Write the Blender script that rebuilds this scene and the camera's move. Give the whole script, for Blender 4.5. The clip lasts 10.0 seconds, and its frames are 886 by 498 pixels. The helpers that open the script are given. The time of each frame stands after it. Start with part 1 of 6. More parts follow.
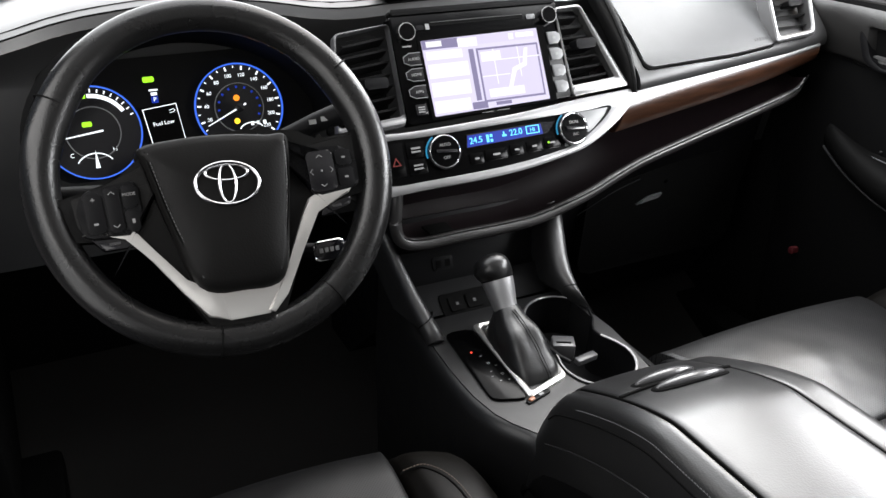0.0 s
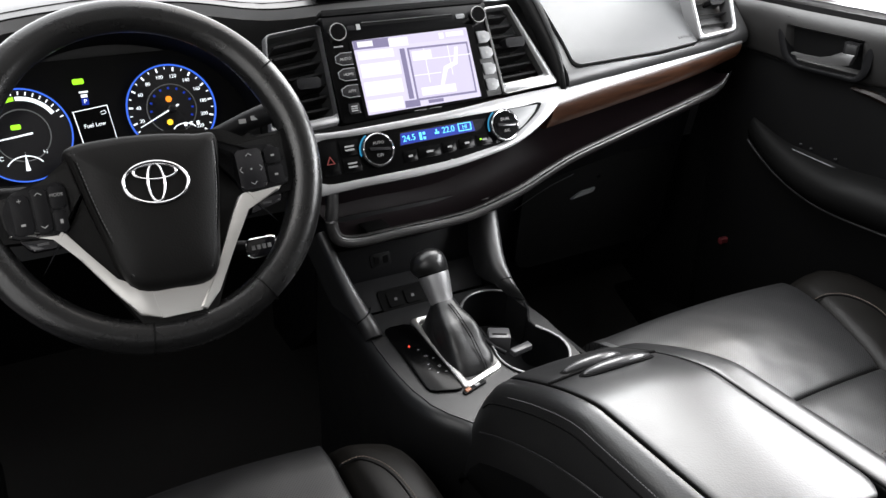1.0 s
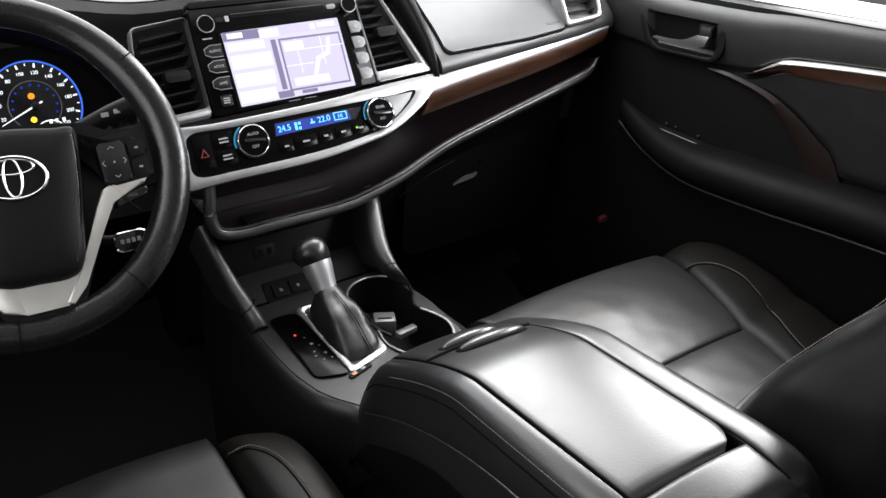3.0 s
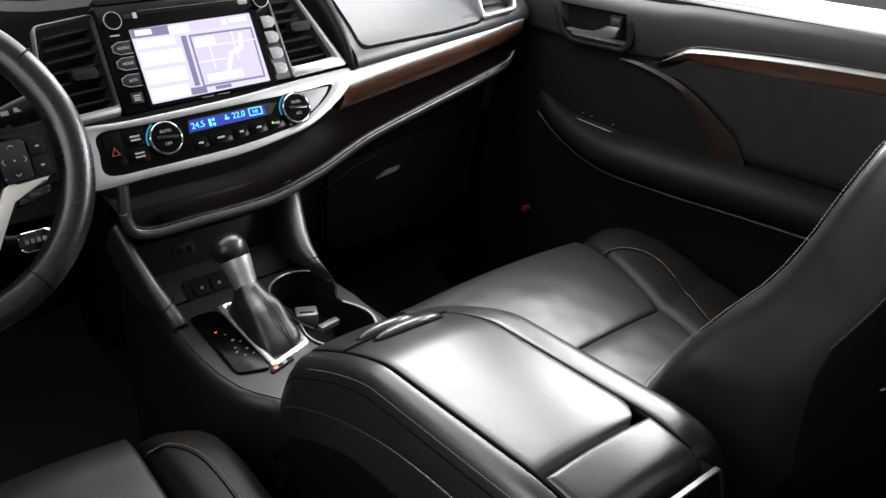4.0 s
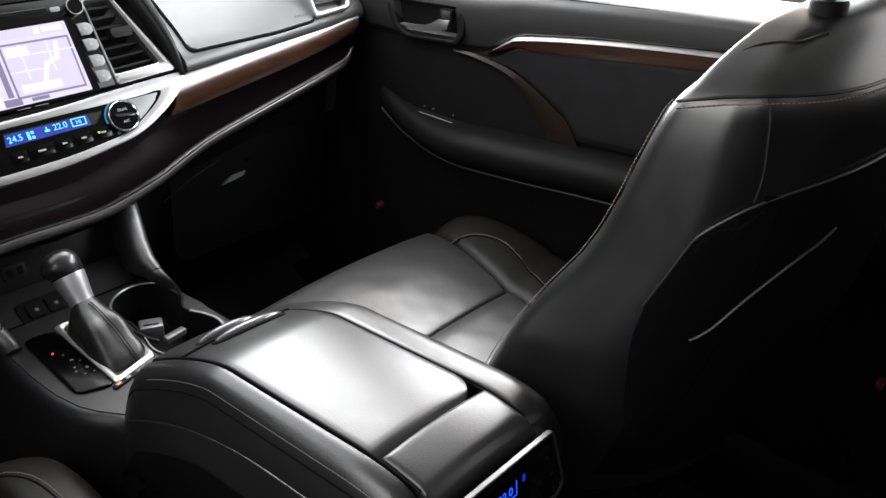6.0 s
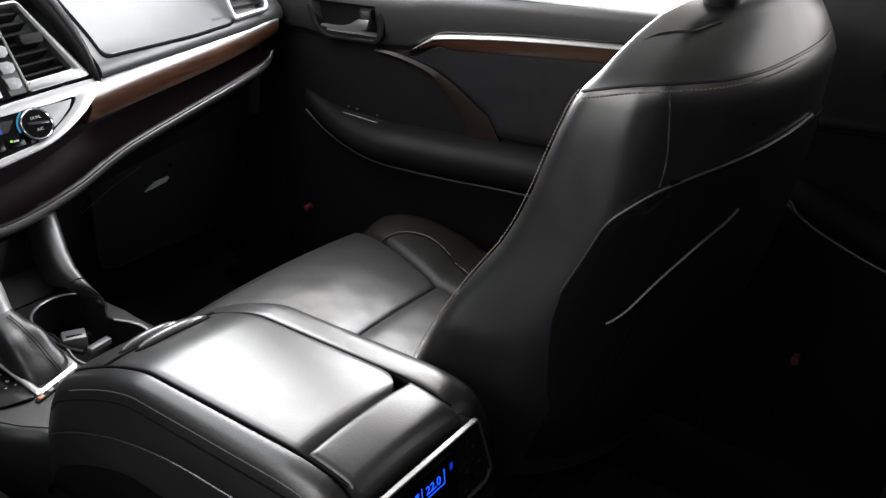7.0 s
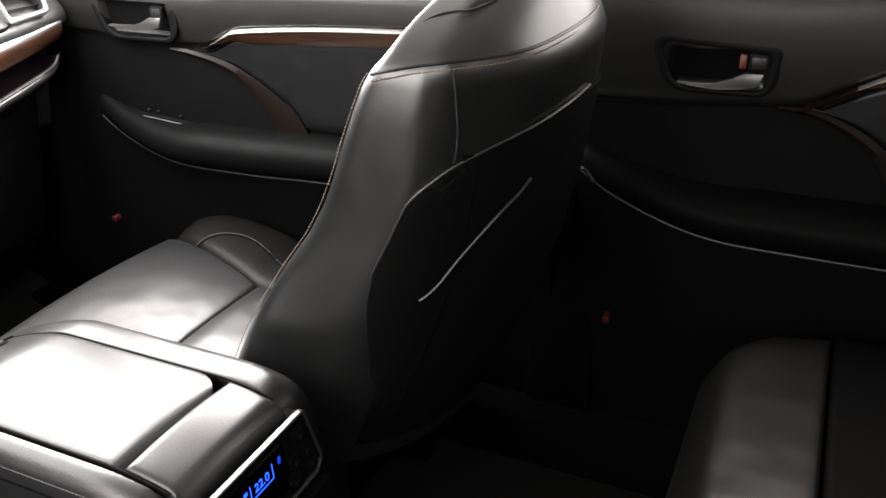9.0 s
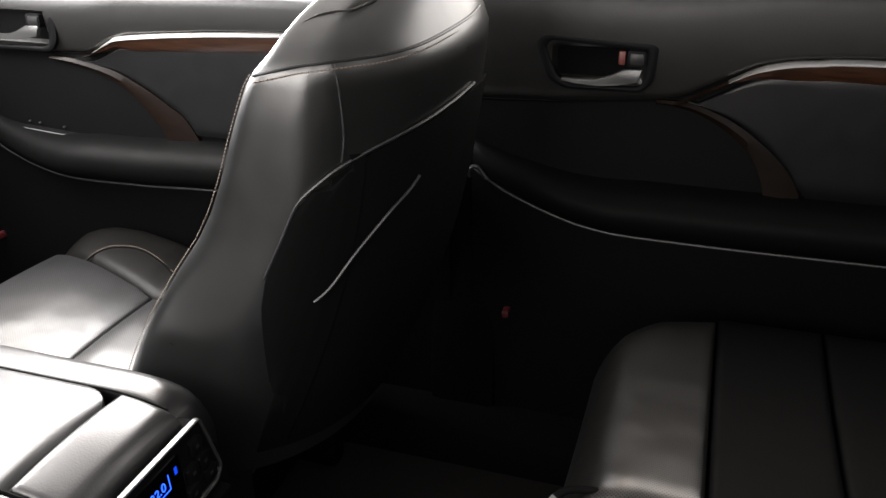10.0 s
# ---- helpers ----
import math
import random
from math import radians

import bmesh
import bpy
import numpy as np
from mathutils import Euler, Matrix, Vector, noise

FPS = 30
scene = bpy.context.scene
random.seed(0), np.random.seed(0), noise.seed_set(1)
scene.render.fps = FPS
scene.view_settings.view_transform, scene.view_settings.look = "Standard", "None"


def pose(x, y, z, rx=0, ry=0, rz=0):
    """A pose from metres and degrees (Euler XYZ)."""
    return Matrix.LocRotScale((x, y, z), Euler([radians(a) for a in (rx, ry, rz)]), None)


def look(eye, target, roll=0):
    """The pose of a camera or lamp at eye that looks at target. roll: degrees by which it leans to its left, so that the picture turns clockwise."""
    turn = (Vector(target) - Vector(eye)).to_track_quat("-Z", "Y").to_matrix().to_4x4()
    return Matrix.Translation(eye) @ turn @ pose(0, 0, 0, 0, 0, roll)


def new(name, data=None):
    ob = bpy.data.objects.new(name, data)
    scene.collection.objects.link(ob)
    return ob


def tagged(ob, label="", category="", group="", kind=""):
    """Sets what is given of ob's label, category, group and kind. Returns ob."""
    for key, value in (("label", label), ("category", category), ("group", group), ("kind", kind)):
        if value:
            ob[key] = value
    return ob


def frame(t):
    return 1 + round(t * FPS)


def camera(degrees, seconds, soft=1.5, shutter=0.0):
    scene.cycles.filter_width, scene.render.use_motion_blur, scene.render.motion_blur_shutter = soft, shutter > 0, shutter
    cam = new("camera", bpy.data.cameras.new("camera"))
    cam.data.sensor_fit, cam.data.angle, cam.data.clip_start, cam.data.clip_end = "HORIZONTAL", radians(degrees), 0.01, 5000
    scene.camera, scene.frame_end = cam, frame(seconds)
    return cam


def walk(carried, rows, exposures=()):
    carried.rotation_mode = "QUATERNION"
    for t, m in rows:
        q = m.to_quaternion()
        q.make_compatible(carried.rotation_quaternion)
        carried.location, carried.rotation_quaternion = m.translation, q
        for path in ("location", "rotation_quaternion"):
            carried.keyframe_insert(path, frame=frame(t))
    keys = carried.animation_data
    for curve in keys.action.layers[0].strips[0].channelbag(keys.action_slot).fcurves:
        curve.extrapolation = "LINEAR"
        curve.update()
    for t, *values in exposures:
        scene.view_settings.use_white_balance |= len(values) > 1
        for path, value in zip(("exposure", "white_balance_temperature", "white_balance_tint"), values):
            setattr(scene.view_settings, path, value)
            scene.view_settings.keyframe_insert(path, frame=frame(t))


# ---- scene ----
cam = camera(55.2, 10.0)
PATH = [
    (0, (-0.567, -0.197, 1.046), (0.204, 1.432, 0.178), 0.1),
    (0.5, (-0.562, -0.212, 1.047), (0.258, 1.395, 0.184), 0.2),
    (1, (-0.556, -0.23, 1.049), (0.315, 1.349, 0.184), 0.4),
    (1.5, (-0.552, -0.241, 1.049), (0.364, 1.313, 0.186), 0.5),
    (2, (-0.544, -0.251, 1.05), (0.411, 1.275, 0.18), 0.5),
    (2.5, (-0.541, -0.261, 1.047), (0.461, 1.235, 0.175), 0.5),
    (4, (-0.517, -0.31, 1.045), (0.638, 1.066, 0.166), 0.7),
    (4.5, (-0.506, -0.326, 1.041), (0.702, 1.004, 0.163), 0.5),
    (5, (-0.494, -0.34, 1.036), (0.761, 0.952, 0.166), 0.3),
    (5.5, (-0.487, -0.352, 1.033), (0.817, 0.892, 0.166), 0.0),
    (7, (-0.481, -0.39, 1.028), (0.962, 0.695, 0.166), -0.6),
    (7.5, (-0.48, -0.398, 1.028), (1.009, 0.619, 0.163), -0.7),
    (8, (-0.479, -0.409, 1.028), (1.062, 0.522, 0.157), -0.8),
    (8.5, (-0.477, -0.415, 1.025), (1.111, 0.425, 0.146), -1.0),
    (9, (-0.475, -0.421, 1.022), (1.157, 0.332, 0.144), -0.9),
    (9.5, (-0.475, -0.43, 1.02), (1.2, 0.23, 0.148), -0.6),
    (10, (-0.479, -0.442, 1.017), (1.235, 0.115, 0.151), -0.4),
]
walk(cam, [(t, look(eye, target, roll)) for t, eye, target, roll in PATH], [(0.0, 0.04, 6500, 10), (6.5, 0.08, 6500, 10), (7.5, 0.2, 6500, 10), (8.5, 0.66, 6700, 11), (9.2, 1.05, 6800, 12), (10.0, 1.12, 6800, 12)])

# ---- light ----
world = bpy.data.worlds.new("world")
scene.world = world
world.use_nodes = True
wn = world.node_tree
bg = wn.nodes["Background"]
sky = wn.nodes.new("ShaderNodeTexSky")
sky.sky_type, sky.sun_disc = "NISHITA", False
sky.sun_elevation, sky.sun_rotation = radians(50), radians(60)
sky.air_density, sky.dust_density, sky.ozone_density = 1.0, 6.0, 0.6
wn.links.new(sky.outputs[0], bg.inputs["Color"])
bg.inputs["Strength"].default_value = 0.05


def window_light(name, place, aim, width, height, radiance, color=(1.0, 1.0, 1.0)):
    """Daylight in a window's opening."""
    d = bpy.data.lights.new(name, "AREA")
    d.shape, d.size, d.size_y, d.color = "RECTANGLE", width, height, color
    d.energy = radiance * math.pi * width * height
    ob = new(name, d)
    ob.matrix_world = look(place, aim)
    return ob


window_light("window_light_right", (0.795, 0.33, 0.935), (-0.3, 0.33, 0.80), 0.94, 0.24, 32.0, (0.97, 0.98, 1.0))
window_light("window_light_front", (-0.265, 0.96, 1.05), (-0.265, 0.58, 0.37), 0.95, 0.76, 4.8, (0.98, 0.99, 1.0))
window_light("window_light_front_right", (0.445, 0.96, 1.05), (0.385, 0.58, 0.37), 0.47, 0.76, 16.5, (0.98, 0.99, 1.0))
window_light("window_light_left", (-0.735, 0.30, 1.02), (0.3, 0.30, 0.80), 0.80, 0.30, 6.0, (1.0, 0.98, 0.96))
window_light("doorway_light_left", (-0.79, 0.20, 0.70), (0.3, 0.20, 0.68), 0.55, 0.34, 3.0, (1.0, 0.99, 0.98))
window_light("window_light_left_rear", (-0.735, -0.60, 1.02), (0.3, -0.60, 0.80), 0.80, 0.30, 3.2, (1.0, 0.97, 0.95))
window_light("window_light_right_rear", (0.735, -0.60, 1.02), (-0.3, -0.60, 0.86), 0.80, 0.30, 2.4, (1.0, 0.97, 0.94))
window_light("window_light_back", (0.0, -1.86, 1.02), (0.0, 0.0, 0.95), 1.10, 0.30, 1.2, (1.0, 0.98, 0.96))

# ---- materials ----
def mat_base(name):
    m = bpy.data.materials.new(name)
    m.use_nodes = True
    return m, m.node_tree, m.node_tree.nodes["Principled BSDF"]


def plain(name, color, rough=0.5, metal=0.0, grain=0.0, scale=400.0, var=0.12, coat=0.0, spec=0.5, pebble=False, crease=0.0):
    """A surface with fine relief, uneven gloss and slightly uneven colour."""
    m, t, b = mat_base(name)
    b.inputs["Metallic"].default_value = metal
    b.inputs["Specular IOR Level"].default_value = spec
    b.inputs["Coat Weight"].default_value = coat
    tc = t.nodes.new("ShaderNodeTexCoord")
    n1 = t.nodes.new("ShaderNodeTexNoise")
    n1.inputs["Scale"].default_value, n1.inputs["Detail"].default_value = 9.0, 5.0
    t.links.new(tc.outputs["Object"], n1.inputs["Vector"])
    ramp = t.nodes.new("ShaderNodeMapRange")
    ramp.inputs["To Min"].default_value, ramp.inputs["To Max"].default_value = 1 - var, 1 + var
    t.links.new(n1.outputs["Fac"], ramp.inputs["Value"])
    mix = t.nodes.new("ShaderNodeVectorMath")
    mix.operation = "SCALE"
    mix.inputs[0].default_value = color
    t.links.new(ramp.outputs[0], mix.inputs["Scale"])
    t.links.new(mix.outputs[0], b.inputs["Base Color"])
    r2 = t.nodes.new("ShaderNodeMapRange")
    r2.inputs["To Min"].default_value, r2.inputs["To Max"].default_value = rough * 0.82, min(1, rough * 1.18)
    n2 = t.nodes.new("ShaderNodeTexNoise")
    n2.inputs["Scale"].default_value, n2.inputs["Detail"].default_value = 35.0, 4.0
    t.links.new(tc.outputs["Object"], n2.inputs["Vector"])
    t.links.new(n2.outputs["Fac"], r2.inputs["Value"])
    t.links.new(r2.outputs[0], b.inputs["Roughness"])
    if grain:
        if pebble:
            v = t.nodes.new("ShaderNodeTexVoronoi")
            v.feature = "SMOOTH_F1"
            v.inputs["Scale"].default_value = scale
            v_out = v.outputs["Distance"]
        else:
            v = t.nodes.new("ShaderNodeTexNoise")
            v.inputs["Scale"].default_value, v.inputs["Detail"].default_value = scale, 2.0
            v_out = v.outputs["Fac"]
        t.links.new(tc.outputs["Object"], v.inputs["Vector"])
        n3 = t.nodes.new("ShaderNodeTexNoise")
        n3.inputs["Scale"].default_value = scale * 0.12
        t.links.new(tc.outputs["Object"], n3.inputs["Vector"])
        ad = t.nodes.new("ShaderNodeMath")
        t.links.new(v_out, ad.inputs[0])
        low = t.nodes.new("ShaderNodeMath")
        low.operation = "MULTIPLY"
        low.inputs[1].default_value = 0.35
        t.links.new(n3.outputs["Fac"], low.inputs[0])
        t.links.new(low.outputs[0], ad.inputs[1])
        bp = t.nodes.new("ShaderNodeBump")
        bp.inputs["Strength"].default_value, bp.inputs["Distance"].default_value = grain, 0.0016
        t.links.new(ad.outputs[0], bp.inputs["Height"])
        if crease:
            # soft wrinkles a few centimetres apart
            n4 = t.nodes.new("ShaderNodeTexNoise")
            n4.inputs["Scale"].default_value, n4.inputs["Detail"].default_value = 15.0, 1.2
            n4.inputs["Distortion"].default_value = 0.8
            t.links.new(tc.outputs["Object"], n4.inputs["Vector"])
            b4 = t.nodes.new("ShaderNodeBump")
            b4.inputs["Strength"].default_value, b4.inputs["Distance"].default_value = crease, 0.02
            t.links.new(n4.outputs["Fac"], b4.inputs["Height"])
            t.links.new(b4.outputs[0], bp.inputs["Normal"])
        t.links.new(bp.outputs[0], b.inputs["Normal"])
    return m


def perforated(name, color, rough, spec=0.8):
    """Leather with rows of small round holes and soft wrinkles."""
    m, t, b = mat_base(name)
    b.inputs["Roughness"].default_value, b.inputs["Specular IOR Level"].default_value = rough, spec
    tc = t.nodes.new("ShaderNodeTexCoord")
    mp = t.nodes.new("ShaderNodeMapping")
    mp.inputs["Scale"].default_value = (330, 330, 330)
    mp.inputs["Rotation"].default_value = (0, 0, radians(45))
    t.links.new(tc.outputs["Object"], mp.inputs["Vector"])
    sep = t.nodes.new("ShaderNodeSeparateXYZ")
    t.links.new(mp.outputs[0], sep.inputs[0])
    sq = []
    for k in ("X", "Y"):
        f = t.nodes.new("ShaderNodeMath"); f.operation = "FRACT"
        t.links.new(sep.outputs[k], f.inputs[0])
        s = t.nodes.new("ShaderNodeMath"); s.operation = "SUBTRACT"; s.inputs[1].default_value = 0.5
        t.links.new(f.outputs[0], s.inputs[0])
        p = t.nodes.new("ShaderNodeMath"); p.operation = "POWER"; p.inputs[1].default_value = 2
        t.links.new(s.outputs[0], p.inputs[0])
        sq.append(p)
    d = t.nodes.new("ShaderNodeMath"); d.operation = "ADD"
    t.links.new(sq[0].outputs[0], d.inputs[0]); t.links.new(sq[1].outputs[0], d.inputs[1])
    hole = t.nodes.new("ShaderNodeMapRange")
    hole.inputs["From Min"].default_value, hole.inputs["From Max"].default_value = 0.03, 0.07
    t.links.new(d.outputs[0], hole.inputs["Value"])
    sp = t.nodes.new("ShaderNodeMapRange")
    sp.inputs["To Min"].default_value, sp.inputs["To Max"].default_value = spec * 0.25, spec * 1.12
    t.links.new(hole.outputs[0], sp.inputs["Value"])
    t.links.new(sp.outputs[0], b.inputs["Specular IOR Level"])
    mix = t.nodes.new("ShaderNodeMix"); mix.data_type = "RGBA"
    mix.inputs["A"].default_value, mix.inputs["B"].default_value = (0.004, 0.004, 0.004, 1), (*color, 1)
    t.links.new(hole.outputs[0], mix.inputs["Factor"])
    t.links.new(mix.outputs["Result"], b.inputs["Base Color"])
    nz = t.nodes.new("ShaderNodeTexNoise")
    nz.inputs["Scale"].default_value, nz.inputs["Detail"].default_value = 13.0, 1.5
    t.links.new(tc.outputs["Object"], nz.inputs["Vector"])
    b1 = t.nodes.new("ShaderNodeBump")
    b1.inputs["Strength"].default_value, b1.inputs["Distance"].default_value = 0.20, 0.02
    t.links.new(nz.outputs["Fac"], b1.inputs["Height"])
    b2 = t.nodes.new("ShaderNodeBump")
    b2.inputs["Strength"].default_value, b2.inputs["Distance"].default_value = 0.015, 0.0004
    t.links.new(hole.outputs[0], b2.inputs["Height"])
    t.links.new(b1.outputs[0], b2.inputs["Normal"])
    t.links.new(b2.outputs[0], b.inputs["Normal"])
    return m


def wood_mat(name, dark=(0.022, 0.008, 0.004), light=(0.036, 0.015, 0.008), rough=0.42, coat=0.2, spec=0.5):
    m, t, b = mat_base(name)
    tc = t.nodes.new("ShaderNodeTexCoord")
    mp = t.nodes.new("ShaderNodeMapping")
    mp.inputs["Scale"].default_value = (6, 6, 60)
    t.links.new(tc.outputs["Object"], mp.inputs["Vector"])
    nz = t.nodes.new("ShaderNodeTexNoise")
    nz.inputs["Scale"].default_value, nz.inputs["Detail"].default_value, nz.inputs["Distortion"].default_value = 2.5, 8.0, 1.2
    t.links.new(mp.outputs[0], nz.inputs["Vector"])
    cr = t.nodes.new("ShaderNodeValToRGB")
    cr.color_ramp.elements[0].position, cr.color_ramp.elements[1].position = 0.3, 0.72
    cr.color_ramp.elements[0].color, cr.color_ramp.elements[1].color = (*dark, 1), (*light, 1)
    t.links.new(nz.outputs["Fac"], cr.inputs[0])
    t.links.new(cr.outputs[0], b.inputs["Base Color"])
    b.inputs["Roughness"].default_value, b.inputs["Coat Weight"].default_value = rough, coat
    b.inputs["Coat Roughness"].default_value, b.inputs["Specular IOR Level"].default_value = 0.12, spec
    return m


def glow(name, color, strength):
    m, t, b = mat_base(name)
    b.inputs["Base Color"].default_value = (0.01, 0.01, 0.01, 1)
    b.inputs["Emission Color"].default_value = (*color, 1)
    b.inputs["Emission Strength"].default_value = strength
    b.inputs["Specular IOR Level"].default_value = 0.12
    return m


LEATHER = plain("black_leather", (0.006, 0.006, 0.0064), 0.345, grain=0.07, scale=560, var=0.2, spec=0.66, pebble=True, crease=0.006)
RAIL = plain("satin_rail_leather", (0.0060, 0.0060, 0.0062), 0.32, grain=0.08, scale=600, var=0.2, spec=0.72, pebble=True)
SEATBACK = plain("satin_black_seat_leather", (0.0060, 0.0062, 0.0062), 0.30, grain=0.03, scale=520, var=0.12, spec=1.0, pebble=True, crease=0.016)
RIM = plain("worn_wheel_leather", (0.0045, 0.0045, 0.0046), 0.28, grain=0.12, scale=640, var=0.2, spec=0.36, pebble=True, crease=0.025)
EMBLEM = plain("emblem_chrome", (0.40, 0.40, 0.41), 0.18, metal=1.0, var=0.05)
HUB = plain("matt_hub_leather", (0.0034, 0.0033, 0.0032), 0.5, grain=0.10, scale=600, spec=0.09, pebble=True)
CONSOLE_SKIN = plain("satin_console_plastic", (0.0055, 0.0055, 0.0058), 0.38, grain=0.1, scale=700, spec=0.42)
HORN_SKIN = plain("satin_horn_skin", (0.012, 0.012, 0.0125), 0.40, grain=0.1, scale=700, spec=0.8)
BOOT = plain("boot_leather", (0.007, 0.007, 0.0073), 0.36, grain=0.12, scale=600, spec=0.42, pebble=True, crease=0.09)
SLAT = plain("vent_slat_plastic", (0.008, 0.008, 0.0082), 0.36, grain=0.06, scale=800, spec=0.4)
PADDED = plain("padded_dash_leather", (0.013, 0.013, 0.0133), 0.42, grain=0.1, scale=600, spec=0.45)
WING = plain("dark_wing_leather", (0.0045, 0.0045, 0.0046), 0.42, grain=0.1, scale=600, spec=0.14)
KNOB = plain("satin_black_knob", (0.006, 0.006, 0.0062), 0.30, var=0.1, spec=0.5)
GLASSY = plain("deep_black_panel", (0.001, 0.001, 0.0011), 0.16, var=0.05, spec=0.07)
INSERT = plain("dark_insert_skin", (0.0040, 0.0040, 0.0045), 0.36, grain=0.1, scale=500, spec=0.36)
DIVIDER = plain("dark_grey_divider", (0.045, 0.045, 0.047), 0.35, var=0.08)
FRAME_GREY = plain("dull_silver_frame", (0.12, 0.12, 0.12), 0.36, metal=0.8, var=0.05)
LIP_SKIN = plain("satin_lip_skin", (0.026, 0.025, 0.025), 0.32, grain=0.1, scale=500, spec=0.8)
SATIN = plain("satin_bright_metal", (0.6, 0.59, 0.57), 0.32, metal=0.9, var=0.04)
LEATHER_SMOOTH = plain("smooth_black_leather", (0.009, 0.009, 0.0095), 0.30, grain=0.08, scale=600, var=0.15)
LEATHER_DULL = plain("dull_brown_black_leather", (0.0036, 0.0032, 0.0028), 0.46, grain=0.1, scale=600, spec=0.12)
# leather copy darkened to hold the shade low in the cabin
SHADED_SKIN = plain("shaded_leather_skin", (0.0022, 0.0022, 0.0023), 0.55, grain=0.1, scale=600, spec=0.05)
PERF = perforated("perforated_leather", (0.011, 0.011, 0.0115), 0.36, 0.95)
# rear seat leather, lit copy for the front roll
LIT_REAR_SKIN = perforated("lit_rear_leather", (0.0055, 0.0053, 0.0051), 0.33, 0.8)
# shaded copy of the perforated leather, darker and less glossy
PERF_SHADED = perforated("shaded_perforated_leather", (0.0042, 0.0042, 0.0045), 0.46, 0.26)
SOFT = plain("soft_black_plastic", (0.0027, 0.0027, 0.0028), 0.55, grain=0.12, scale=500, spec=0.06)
UPPER = plain("satin_upper_door_skin", (0.0080, 0.0077, 0.0075), 0.44, grain=0.12, scale=500, spec=0.42)
ARMPAD = plain("soft_armrest_skin", (0.0026, 0.0026, 0.0026), 0.5, grain=0.12, scale=500, spec=0.04)
DASH_SKIN = plain("dark_dash_skin", (0.026, 0.026, 0.0265), 0.33, grain=0.1, scale=500, spec=0.9)
# door skin made paler for window glare on the front sill
LIT_SILL = plain("lit_satin_sill_skin", (0.018, 0.018, 0.0183), 0.40, grain=0.1, scale=500, spec=0.5)
PAD = plain("smooth_grey_pad", (0.036, 0.037, 0.038), 0.46, grain=0.08, scale=700, spec=0.45)
HARD = plain("hard_black_plastic", (0.0036, 0.0036, 0.004), 0.48, grain=0.08, scale=800, spec=0.08)
DARK = plain("matt_black_trim", (0.0022, 0.0022, 0.0022), 0.8, grain=0.1, scale=700, spec=0.05)
GLOSS = plain("gloss_black_plastic", (0.005, 0.005, 0.006), 0.14, var=0.05)
SILVER = plain("satin_silver_trim", (0.235, 0.235, 0.238), 0.36, metal=0.9, grain=0.05, scale=900, var=0.04)
CHROME = plain("chrome", (0.62, 0.62, 0.63), 0.12, metal=1.0, var=0.03)
GREYP = plain("grey_plastic", (0.10, 0.102, 0.105), 0.35, var=0.08)
PIPING = plain("charcoal_piping", (0.014, 0.014, 0.015), 0.42, var=0.08)
DULL_PIPING = plain("dull_charcoal_piping", (0.020, 0.020, 0.021), 0.45, var=0.08, spec=0.5)
LATCH = plain("dark_grey_latch_plastic", (0.05, 0.05, 0.052), 0.22, var=0.08)
TRAY = plain("brown_black_tray", (0.0045, 0.0026, 0.0032), 0.42, grain=0.06, scale=600, spec=0.14)
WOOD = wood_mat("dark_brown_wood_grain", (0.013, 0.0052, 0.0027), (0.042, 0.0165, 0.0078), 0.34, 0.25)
# the strip's wood again, less glossy, with shade put into its colour
WOOD_SHADED = wood_mat("shaded_dark_brown_wood", (0.0032, 0.0018, 0.0013), (0.007, 0.0037, 0.0025), 0.45, 0.03, 0.12)
CARPET = plain("black_carpet", (0.014, 0.0135, 0.013), 0.95, grain=1.0, scale=900, spec=0.04)
HEADLINER = plain("grey_headliner", (0.42, 0.41, 0.40), 0.9, grain=0.6, scale=900)
STITCH = plain("tan_stitching", (0.13, 0.10, 0.08), 0.7)
MARK = plain("white_printed_marks", (0.15, 0.15, 0.15), 0.6, var=0.03)
REDP = plain("red_reflector", (0.05, 0.004, 0.006), 0.5)
WHITE_GLOW = glow("white_gauge_light", (0.9, 0.95, 1.0), 1.6)
BLUE_GLOW = glow("blue_ring_light", (0.05, 0.17, 0.95), 1.1)
BLUE_BRIGHT = glow("bright_blue_digits", (0.01, 0.08, 1.0), 1.6)
BLUE_DIM = glow("blue_display_field", (0.0, 0.05, 0.72), 0.6)
CYAN_GLOW = glow("cyan_digits", (0.12, 0.6, 1.0), 2.0)
GREEN_GLOW = glow("green_lamp", (0.35, 0.9, 0.02), 1.5)
AMBER_GLOW = glow("amber_lamp", (1.0, 0.27, 0.015), 1.6)
RED_GLOW = glow("red_lamp", (1.0, 0.06, 0.03), 2.0)
SCREEN = glow("lilac_white_screen", (0.80, 0.75, 0.98), 1.0)
SCREEN_MAP = glow("violet_map_field", (0.78, 0.72, 0.96), 0.96)
SCREEN_DARK = glow("violet_screen_field", (0.33, 0.29, 0.52), 0.72)
SCREEN_LIGHT = glow("bright_screen_field", (0.95, 0.94, 1.0), 1.05)
GROUND = plain("grey_concrete", (0.3, 0.3, 0.3), 0.8, grain=0.3, scale=60)

# ---- building helpers ----
def part(name, bm, material, parent=None, label="", smooth=True):
    me = bpy.data.meshes.new(name)
    bmesh.ops.recalc_face_normals(bm, faces=bm.faces)
    bm.to_mesh(me)
    bm.free()
    me.materials.append(material)
    if smooth:
        me.polygons.foreach_set("use_smooth", [True] * len(me.polygons))
        me.set_sharp_from_angle(angle=radians(38))
    ob = new(name, me)
    if parent:
        ob.parent = parent
    if label:
        ob["label"] = label
    return ob


def thing(name, label, category, group="", kind=""):
    return tagged(new(name), label, category, group, kind)


